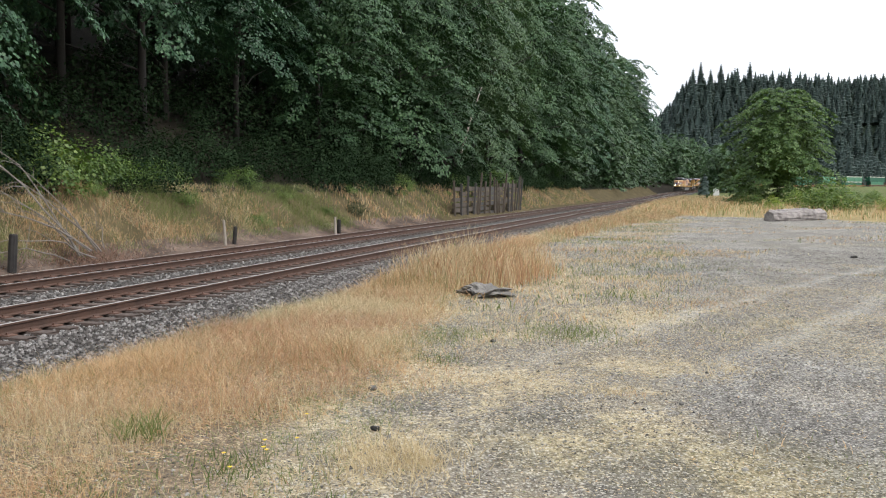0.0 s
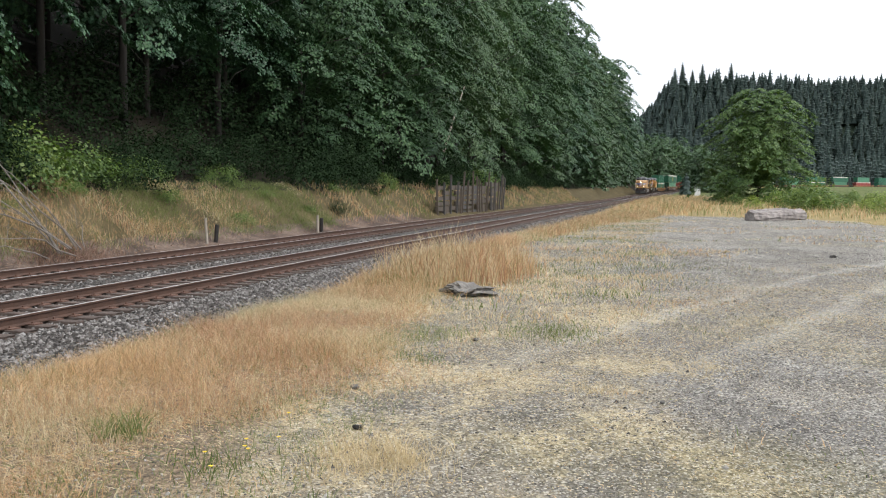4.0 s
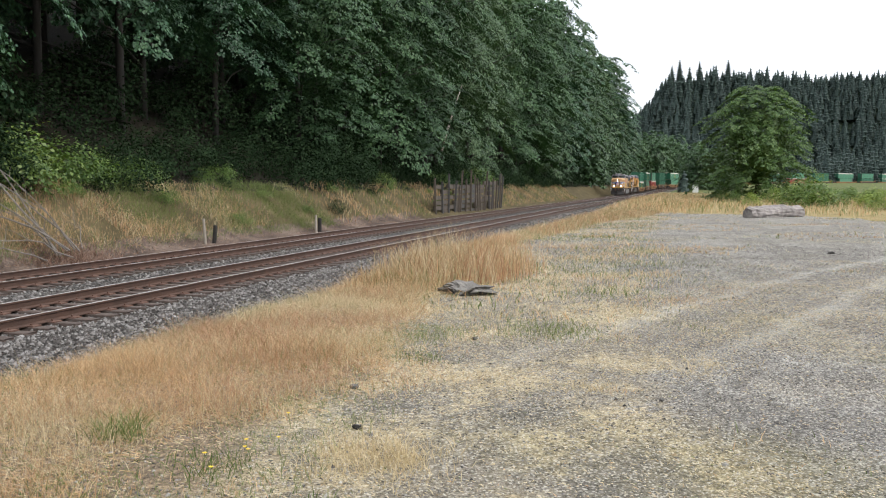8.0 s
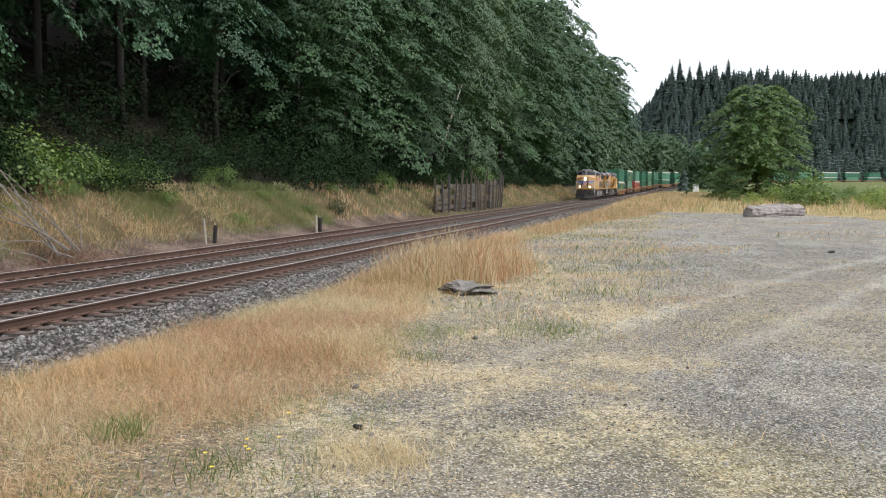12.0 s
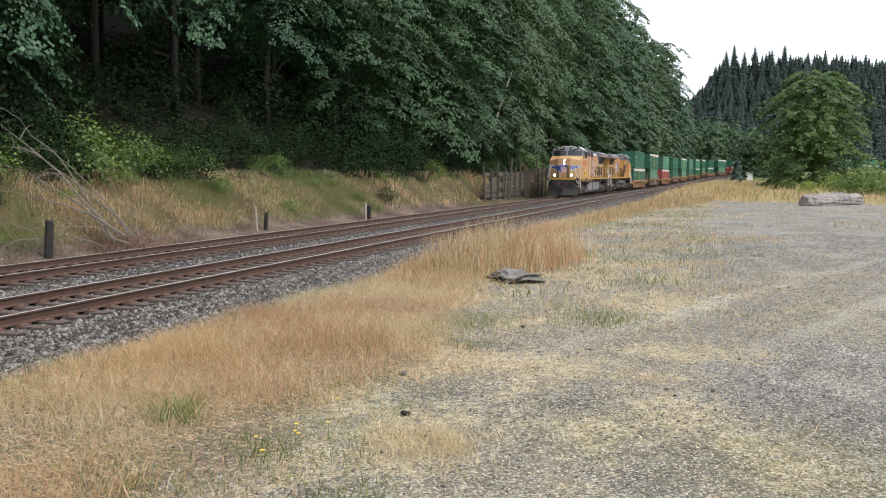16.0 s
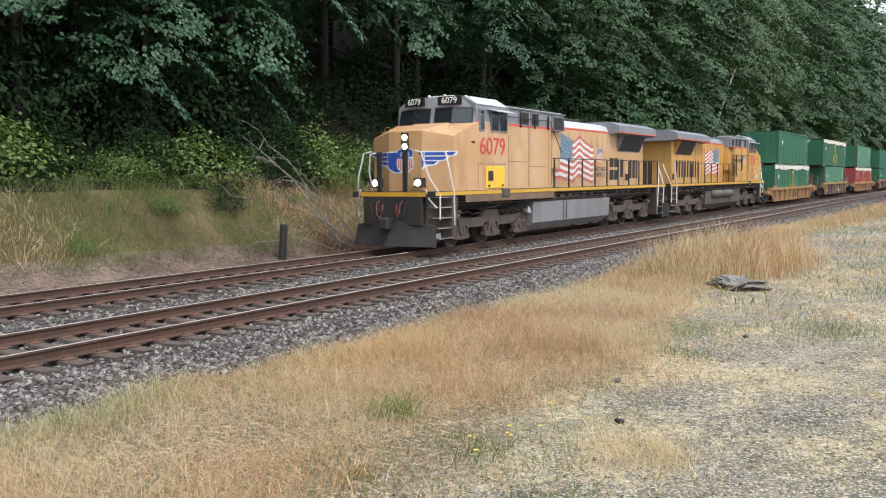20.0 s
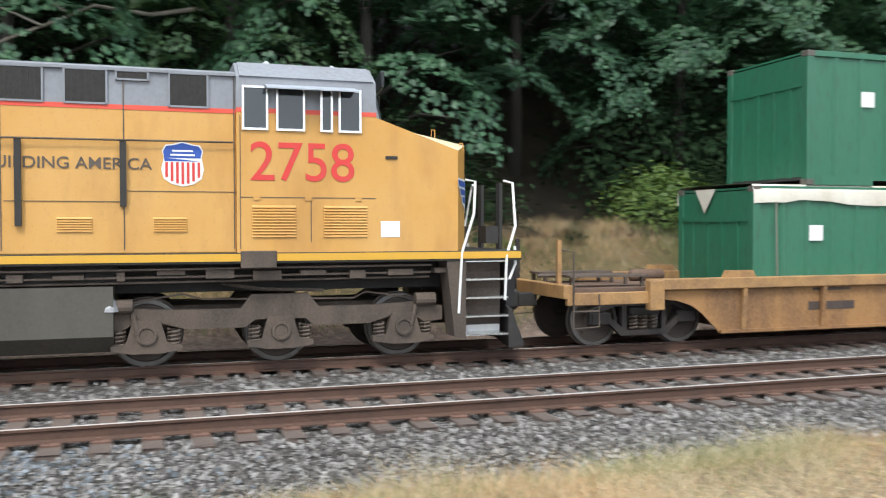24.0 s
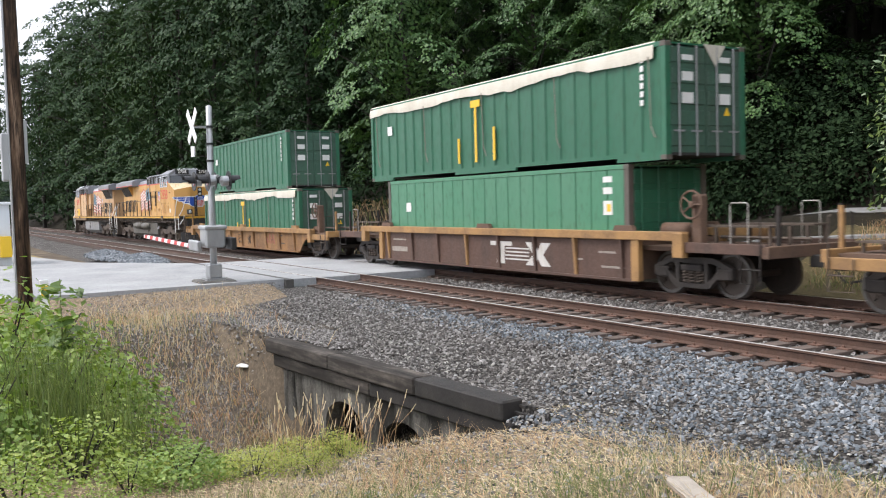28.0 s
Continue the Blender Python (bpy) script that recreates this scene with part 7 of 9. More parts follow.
        bm = bmesh.new()
        xe = X(u) + d * 0.1
        pl = [(xe + d * 0.12, 0.13), (xe + d * 0.30, 0.16), (xe + d * 0.16, 0.5), (xe + d * 0.06, 0.95), (xe, 0.95), (xe, 0.13)]
        for s in (-1, 1):
            a = [bm.verts.new((x, 0.0, z)) for x, z in pl]
            b = [bm.verts.new((x - d * 0.30, s * 1.42, z if z < 0.9 else 0.78)) for x, z in pl]
            for i in range(len(pl)):
                j = (i + 1) % len(pl)
                bm.faces.new((a[i], a[j], b[j], b[i]))
            bm.faces.new(b)
        part("plow", bm, M_DARK, loco)
        bm = bmesh.new()
        xc = X(0.0) if e == 0 else X(22.2)
        box(bm, min(X(u), xc), max(X(u), xc), -0.1, 0.1, 0.72, 0.98, 0.02)
        box(bm, xc - 0.12, xc + 0.12, -0.17, 0.17, 0.66, 1.02, 0.05)
        part("coupler", bm, M_DARK, loco)
        for s in (-1, 1):
            for k, y in enumerate((0.42, 0.62)):
                bm = bmesh.new()
                tube(bm, [(X(u) + d * 0.1, s * y, 1.5), (X(u) + d * 0.24, s * y * 1.03, 1.42), (X(u) + d * 0.28, s * y * 0.95, 1.1), (X(u) + d * 0.22, s * y * 0.8, 1.0), (X(u) + d * 0.2, s * y * 0.62, 1.2), (X(u) + d * 0.16, s * y * 0.6, 1.4)], 0.022, 6)
                part("air_hose", bm, M_REDHOSE if (k == 0 and lead) else M_HOSE, loco)
    # fuel tank
    tank = M_TANK_A if lead else M_TANK_B
    t0, t1 = (7.2, 14.6) if lead else (6.95, 14.9)
    bm = bmesh.new()
    prism(bm, [(-1.0, 0.28), (1.0, 0.28), (1.36, 0.55), (1.40, 1.30), (-1.40, 1.30), (-1.36, 0.55)], X(t0), X(t1), "x")
    ft = part("fuel_tank", bm, tank, loco, "large fuel tank streaked with grime")
    bmw = bmesh.new()
    for s in (-1, 1):
        for u in (t0 + 2.6, t0 + 2.9):
            box(bmw, X(u) - 0.01, X(u) + 0.01, min(s * 1.39, s * 1.41), max(s * 1.39, s * 1.41), 0.6, 1.3)
    part("tank_strap", bmw, M_UNDER, ft)
    if not lead:
        for s in (-1, 1):
            # thin black plate in place of the shaded recess behind the reservoirs
            part("reservoir_recess", box_part(X(9.1), X(13.75), min(s * 1.39, s * 1.408), max(s * 1.39, s * 1.408), 0.86, 1.34), M_DARK, ft)
            for a, b in ((9.2, 11.2), (11.5, 13.6)):
                bm = bmesh.new()
                lathe(bm, [(X(a), 0.10), (X(a + 0.08), 0.24), (X(b - 0.08), 0.24), (X(b), 0.10)], (0, s * 1.36, 1.10), "x", 16)
                part("air_reservoir", bm, tank, ft, smooth=True)
    for s in (-1, 1):
        bm = bmesh.new()
        lathe(bm, [(0.92, 0.13), (0.98, 0.12), (1.1, 0.07), (1.16, 0.03)], (X(7.0), s * 1.28, 0), "z", 12)
        part("bell", bm, M_TANK_A, loco)
    for cu in (4.45, 17.55):
        loco_truck(loco, X(cu))
    ws = wheelset_mesh(0.533)
    axles(loco, [X(c + a) for c in (4.45, 17.55) for a in (-2.03, 0, 2.03)], 0.533, ws, 0)
    return loco


MOVERS = []
V = [(0, 324.0), (8, 204.5), (11, 159.5), (14, 114.0), (17, 68.0), (19, 37.3), (20, 21.6), (21.5, -1.4), (23.5, -30.8), (24.5, -45.2), (25, -52.3), (26, -68.0), (27, -83.8), (28, -99.7)]
lead_loco = locomotive(6079, True)
trail_loco = locomotive(2758, False)
trail_loco["reversed"] = 1
MOVERS += [(lead_loco, 11.1, 0, 0.0), (trail_loco, 33.3, math.pi, 0.0)]


# ---- train: well cars and containers ----
M_CAR_A = dirty("weathered_tan_yellow_car_paint", (0.30, 0.155, 0.056), (0.07, 0.038, 0.026), 0.7, 0, 1.0, 1.3)
M_CAR_B = dirty("brown_car_paint", (0.105, 0.058, 0.042), (0.042, 0.03, 0.025), 0.7, 0, 0.85, 1.2)
M_CHORD = dirty("worn_yellow_top_chord", (0.36, 0.20, 0.075), (0.085, 0.052, 0.036), 0.65, 0, 0.8, 1.6, False)
M_HANDRAIL = dirty("pale_worn_handrail", (0.42, 0.40, 0.37), (0.14, 0.10, 0.08), 0.6, 0.2, 0.7, 5.0, False)
M_TRUCK = dirty("black_rusty_truck_steel", (0.024, 0.020, 0.018), (0.052, 0.04, 0.033), 0.8, 0.1, 0.7, 3.0, False, 0.2)
M_STENCIL = dirty("faded_white_stencil", (0.33, 0.29, 0.25), (0.12, 0.085, 0.07), 0.7, 0, 0.8, 6.0, False)
M_CARDECK = dirty("rusty_car_deck", (0.15, 0.09, 0.06), (0.06, 0.045, 0.04), 0.8, 0.1, 0.7, 2.0, False)
M_CARWHITE = dirty("faded_white_stencil", (0.62, 0.60, 0.57), (0.3, 0.25, 0.2), 0.6, 0, 0.6, 5.0)
M_GRAFFITI = dirty("dark_scrawl_paint", (0.05, 0.035, 0.03), (0.12, 0.08, 0.05), 0.6, 0, 0.5, 5.0)
M_PINK = dirty("faded_pink_spray_paint", (0.36, 0.13, 0.10), (0.34, 0.19, 0.1), 0.6, 0, 0.6, 3.0)


def box_paint(name, base, dirt):
    """Container paint: fades and streaks, each box a little different."""
    n = Nodes(name)
    o = n.add("ObjectInfo").outputs["Random"]
    big = n.noise(0.7, 5, 0.6, stretch=(1, 1, 0.22))
    fine = n.noise(9, 4, 0.6, stretch=(1, 1, 0.35))
    col = n.mix(n.math("MULTIPLY", n.ramp(big, [(0.4, 0.0), (0.75, 1.0)]), 0.45), base, dirt)
    col = n.mix(n.math("MULTIPLY", n.ramp(fine, [(0.52, 0.0), (0.8, 1.0)]), 0.5), col, (0.045, 0.06, 0.035))
    col = n.mix(n.math("MULTIPLY", o, 0.25), col, (0.02, 0.09, 0.05))
    return n.done(col, n.ramp(fine, [(0.3, 0.38), (0.7, 0.58)]))


M_BOX_DARK = box_paint("dark_green_container_paint", (0.020, 0.125, 0.066), (0.055, 0.155, 0.10))
M_BOX_LIGHT = box_paint("pale_green_container_paint", (0.068, 0.235, 0.13), (0.12, 0.25, 0.165))
M_BOX_RED = dirty("faded_red_container_paint", (0.30, 0.045, 0.04), (0.22, 0.09, 0.07), 0.5, 0, 0.5, 1.2)
M_BOX_END = dirty("grimy_green_container_door", (0.045, 0.11, 0.075), (0.055, 0.065, 0.05), 0.6, 0, 0.7, 1.6)
M_BOX_FRAME = dirty("grey_brown_corner_post", (0.11, 0.09, 0.075), (0.05, 0.06, 0.045), 0.6, 0, 0.6, 2.0)
M_TARP = dirty("dirty_cream_tarpaulin", (0.60, 0.57, 0.49), (0.33, 0.27, 0.19), 0.75, 0, 0.6, 1.5, True, 0.3)
M_STRAP = dirty("worn_strap_webbing", (0.20, 0.19, 0.15), (0.10, 0.09, 0.07), 0.8, 0, 0.5)
M_LABEL = dirty("white_paper_label", (0.72, 0.72, 0.70), (0.5, 0.48, 0.42), 0.6, 0, 0.4)
M_WARN = Nodes("yellow_warning_sticker").done((0.75, 0.47, 0.03), 0.5)


def freight_truck(car, cx, fine=True):
    tr = part("truck", box_part(cx - 0.25, cx + 0.25, -1.0, 1.0, 0.50, 0.80, 0.03), M_TRUCK, car, "two-axle freight truck, dark grimy steel")
    for s in (-1, 1):
        y0, y1 = min(s * 0.98, s * 1.10), max(s * 0.98, s * 1.10)
        bm = bmesh.new()
        prism(bm, [(cx - 1.12, 0.42), (cx - 1.12, 0.66), (cx - 0.62, 0.86), (cx + 0.62, 0.86), (cx + 1.12, 0.66), (cx + 1.12, 0.42), (cx + 0.98, 0.60), (cx + 0.60, 0.74), (cx - 0.60, 0.74), (cx - 0.98, 0.60)], y0, y1)
        prism(bm, [(cx - 0.86, 0.56), (cx - 0.48, 0.20), (cx + 0.48, 0.20), (cx + 0.86, 0.56), (cx + 0.78, 0.62), (cx + 0.40, 0.30), (cx - 0.40, 0.30), (cx - 0.78, 0.62)], y0, y1)
        for d in (-1, 1):
            prism(bm, [(cx + d * 0.36, 0.28), (cx + d * 0.46, 0.28), (cx + d * 0.46, 0.78), (cx + d * 0.36, 0.78)], y0, y1)
            box(bm, cx + d * 0.89 - 0.2, cx + d * 0.89 + 0.2, min(s * 0.95, s * 1.12), max(s * 0.95, s * 1.12), 0.40, 0.64, 0.03)
        part("side_frame", bm, M_TRUCK, tr)
        for d in (-0.2, 0.0, 0.2) if fine else ():
            bm = bmesh.new()
            coil(bm, cx + d, s * 1.05, 0.30, 0.56, 0.075, 4, 0.022)
            part("coil_spring", bm, M_UNDER, tr)
        part("bolster_end", box_part(cx - 0.3, cx + 0.3, min(s * 0.95, s * 1.14), max(s * 0.95, s * 1.14), 0.57, 0.70, 0.02), M_TRUCK, tr)
    return tr


SIZES = {"a": (23.1, 9.2, 7.75, 7.5), "b": (21.4, 7.85, 6.45, 6.3)}


def well_car(style, fine=True):
    """Double-stack well car: length over couplers, truck centres, side panel and well end from SIZES."""
    length, T, B, W = SIZES[style]
    E = length / 2
    low = 0.18 if style == "a" else 0.0
    wz = 1.27 if style == "a" else 1.52
    paint = M_CAR_A if style == "a" else M_CAR_B
    car = empty("well_car", "weathered tan-yellow well car with ribbed sides" if style == "a" else "dirty brown well car with a worn yellow top chord", "well car", "well cars of the train")
    for s in (-1, 1):
        ya, yb = min(s * 1.30, s * 1.34), max(s * 1.30, s * 1.34)
        bm = bmesh.new()
        if style == "a":
            cut = [(B, 0.22), (B + 0.17, 0.38), (B + 0.38, 0.58), (B + 0.60, 0.73), (B + 0.9, 0.83), (T - 0.2, 0.87), (T, 0.87), (T, 1.04)]
            prism(bm, cut + [(-a, b) for a, b in cut[::-1]], ya, yb)
        else:
            prism(bm, [(-B, 0.30), (B, 0.30), (B, 1.22), (-B, 1.22)], ya, yb)
        part("side_panel", bm, paint, car)
        part("top_chord", box_part(-T - 0.05, T + 0.05, min(s * 1.22, s * 1.46), max(s * 1.22, s * 1.46), 1.22 - low, 1.42 - low, 0.012), M_CHORD, car, "worn yellow top chord")
        part("bottom_flange", box_part(-B, B, min(s * 1.28, s * 1.40), max(s * 1.28, s * 1.40), 0.25 - 0.25 * low, 0.31 - 0.25 * low), paint, car)
        n = 9 if style == "a" else 8
        for k in range(n) if fine else ():
            x = (B - 0.5) * (2 * k / (n - 1) - 1)
            bm = bmesh.new()
            prism(bm, [(s * 1.34, 0.27), (s * 1.38, 0.27), (s * 1.45, 1.22 - low), (s * 1.34, 1.22 - low)], x - 0.045, x + 0.045, "x")
            part("side_rib", bm, paint if k % 3 else M_CHORD, car)
        for x, w in ((-B, 0.12), (B, 0.12)):
            if style == "b":
                part("end_post", box_part(x - w, x + w, min(s * 1.30, s * 1.44), max(s * 1.30, s * 1.44), 0.28, 1.22), M_CHORD, car)
        if not fine:
            continue
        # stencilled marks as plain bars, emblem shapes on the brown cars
        rows = [(-5.2, 0.98, 0.9, 0.05), (-5.2, 0.66, 1.1, 0.16), (5.4, 0.9, 0.6, 0.05), (4.4, 0.7, 0.2, 0.05), (5.6, 0.55, 0.8, 0.05)]
        for x, z, w, h in rows:
            part("stencil_bar", box_part(x - w / 2, x + w / 2, min(s * 1.342, s * 1.348), max(s * 1.342, s * 1.348), z - h / 2, z + h / 2), M_STENCIL if style == "b" else M_GRAFFITI, car)
        if style == "b":
            for x, pts in ((0.9, [(-0.5, 0.32), (0.55, 0.32), (0.55, 0.2), (0.2, 0.2), (0.2, -0.3), (-0.18, -0.3), (-0.18, 0.2), (-0.5, 0.2)]), (2.6, [(-0.5, 0.32), (-0.1, 0.32), (0.05, 0.1), (0.2, 0.32), (0.6, 0.32), (0.28, 0.0), (0.6, -0.3), (0.2, -0.3), (0.05, -0.1), (-0.1, -0.3), (-0.5, -0.3), (-0.16, 0.0)])):
                bm = bmesh.new()
                sg = 1 if s < 0 else -1
                prism(bm, [(sg * x + sg * a, 0.74 + b) for a, b in pts], min(s * 1.342, s * 1.35), max(s * 1.342, s * 1.35))
                part("emblem_shape", bm, M_CARWHITE, car)
            for k in range(4):
                part("emblem_bar", box_part((1.15 if s < 0 else -2.25), (2.25 if s < 0 else -1.15), min(s * 1.342, s * 1.348), max(s * 1.342, s * 1.348), 0.56 + k * 0.1, 0.60 + k * 0.1), M_CARWHITE, car)
        else:
            tx = part("car_mark", text_mesh("53", 0.24, M_GRAFFITI, 0.004), None, car)
            tx.matrix_basis = pose(s * 2.35 if s > 0 else -2.35, s * 1.345, 0.64) @ side_turn(s)
            rng = random.Random(4)
            for gx in (-0.35, 0.95):
                bm = bmesh.new()
                p = [((gx + rng.uniform(-0.4, 0.4)) * -s, s * 1.346, 0.64 + rng.uniform(-0.26, 0.26)) for _ in range(9)]
                tube(bm, p, 0.02, 4)
                part("scrawl", bm, M_GRAFFITI, car)
            for gx in (3.6, 4.05, 4.5):
                bm = bmesh.new()
                tube(bm, [((gx - 0.16) * -s, s * 1.346, 0.55), (gx * -s, s * 1.346, 0.95), ((gx + 0.16) * -s, s * 1.346, 0.5)], 0.035, 4)
                part("spray_mark", bm, M_PINK, car)
        # container guides on the chord
        for x in (-B + 0.4, 0.1, B - 0.4):
            bm = bmesh.new()
            prism(bm, [(x - 0.35, 1.42 - low), (x + 0.35, 1.42 - low), (x + 0.28, 1.55 - low), (x - 0.28, 1.55 - low)], min(s * 1.30, s * 1.42), max(s * 1.30, s * 1.42))
            part("container_guide", bm, M_CHORD if style == "a" else M_CARDECK, car)
    part("well_floor", box_part(-W, W, -1.28, 1.28, 0.28, 0.36), M_CARDECK, car)
    for e in (-1, 1):
        def xr(a, b):
            return (min(e * a, e * b), max(e * a, e * b))
        part("bulkhead", box_part(*xr(W, W + 0.1), -1.30, 1.30, 0.3, 1.2 - low), M_CARDECK, car)
        part("end_platform", box_part(*xr(W + 0.1, E - 0.6), -1.15, 1.15, 0.98, 1.08), M_CARDECK, car)
        part("end_sill", box_part(*xr(E - 0.75, E - 0.57), -1.40, 1.40, 0.92, 1.16, 0.012), M_CHORD if style == "a" else M_CARDECK, car)
        for s in (-1, 1):
            part("side_sill", box_part(*xr(T + 0.05, E - 0.65), min(s * 1.30, s * 1.40), max(s * 1.30, s * 1.40), 0.98 - low, 1.2 - low, 0.01), M_CHORD if s < 0 and style == "a" else paint, car)
            part("corner_bracket", box_part(*xr(T - 0.2, T + 0.1), min(s * 1.28, s * 1.48), max(s * 1.28, s * 1.48), 0.86 - low, 1.4 - low, 0.015), M_CHORD, car)
            if not fine:
                continue
            bm = bmesh.new()
            tube(bm, [(e * (E - 1.25), s * 1.43, 1.0), (e * (E - 1.25), s * 1.43, 0.42), (e * (E - 0.75), s * 1.43, 0.40), (e * (E - 0.75), s * 1.43, 1.75), (e * (E - 0.63), s * 1.2, 1.78)], 0.018, 5)
            tube(bm, [(e * (E - 1.25), s * 1.43, 0.7), (e * (E - 0.75), s * 1.43, 0.7)], 0.016, 5)
            part("sill_step", bm, M_UNDER if style == "a" else M_TRUCK, car)
            part("rail_post", box_part(*xr(E - 0.73, E - 0.65), min(s * 0.92, s * 0.99), max(s * 0.92, s * 0.99), 1.08, 1.95), M_CHORD if s < 0 and style == "a" else M_TRUCK, car)
            if style == "a":
                continue
            bm = bmesh.new()
            tube(bm, [(e * (E - 1.75), s * 1.12, 1.08), (e * (E - 1.75), s * 1.12, 1.98), (e * (E - 1.72), s * 1.12, 2.02), (e * (E - 1.33), s * 1.12, 2.02), (e * (E - 1.3), s * 1.12, 1.98), (e * (E - 1.3), s * 1.12, 1.08)], 0.014, 5)
            part("handrail", bm, M_HANDRAIL, car)
        freight_truck(car, e * T, fine)
        if not fine:
            continue
        bm = bmesh.new()
        for y in (-0.8, -0.2, 0.35, 0.9):
            box(bm, *xr(T - 0.15, T - 0.09), y - 0.03, y + 0.03, 1.08, wz)
            box(bm, *xr(E - 1.05, E - 0.99), y - 0.03, y + 0.03, 1.08, wz)
        box(bm, *xr(T - 0.2, E - 0.95), -0.9, -0.5, wz - 0.01, wz + 0.03)
        box(bm, *xr(T - 0.2, E - 0.95), 0.45, 0.95, wz - 0.01, wz + 0.03)
        tube(bm, [(e * (T - 0.25), 0.1, 1.25), (e * (E - 0.75), 0.12, 1.25)], 0.04, 6)
        part("crossover_walk", bm, M_UNDER, car)
        bm = bmesh.new()
        rr, rz = (0.18, 1.42) if style == "b" else (0.12, 1.2)
        lathe(bm, [(e * (W + 0.25), rr * 0.55), (e * (W + 0.3), rr), (e * (W + 1.0), rr), (e * (W + 1.05), rr * 0.55)], (0, -0.6 * e, rz), "x", 14)
        part("air_reservoir", bm, M_CARDECK, car, smooth=True)
        bm = bmesh.new()
        box(bm, *xr(E - 0.65, E - 0.15), -0.1, 0.1, 0.70, 0.95, 0.02)
        box(bm, *xr(E - 0.2, E), -0.16, 0.16, 0.66, 1.0, 0.05)
        part("coupler", bm, M_DARK, car)
        bm = bmesh.new()
        tube(bm, [(e * (E - 0.55), 0.4, 0.8), (e * (E - 0.25), 0.38, 0.45), (e * (E - 0.05), 0.2, 0.4)], 0.025, 5)
        part("air_hose", bm, M_HOSE, car)
    hx = T + 0.15
    bm = bmesh.new()
    for k in range(16):
        a, b = k * math.pi / 8, (k + 1) * math.pi / 8
        tube(bm, [(hx + 0.30 * math.cos(a), -1.24, 2.0 + 0.30 * math.sin(a)), (hx + 0.30 * math.cos(b), -1.24, 2.0 + 0.30 * math.sin(b))], 0.026, 5)
    for k in range(5):
        a = k * 1.2566
        tube(bm, [(hx, -1.22, 2.0), (hx + 0.3 * math.cos(a), -1.24, 2.0 + 0.3 * math.sin(a))], 0.02, 4)
    lathe(bm, [(-1.27, 0.05), (-1.24, 0.08), (-1.1, 0.06)], (hx, 0, 2.0), "y", 10)
    part("hand_brake_wheel", bm, M_CARDECK, car)
    part("hand_brake_stand", box_part(hx - 0.12, hx + 0.14, -1.12, -0.88, 1.08, 2.22, 0.03), M_CARDECK, car)
    ws = wheelset_mesh(0.483)
    axles(car, [c + a for c in (-T, T) for a in (-0.89, 0.89)], 0.483, ws, 0)
    return car


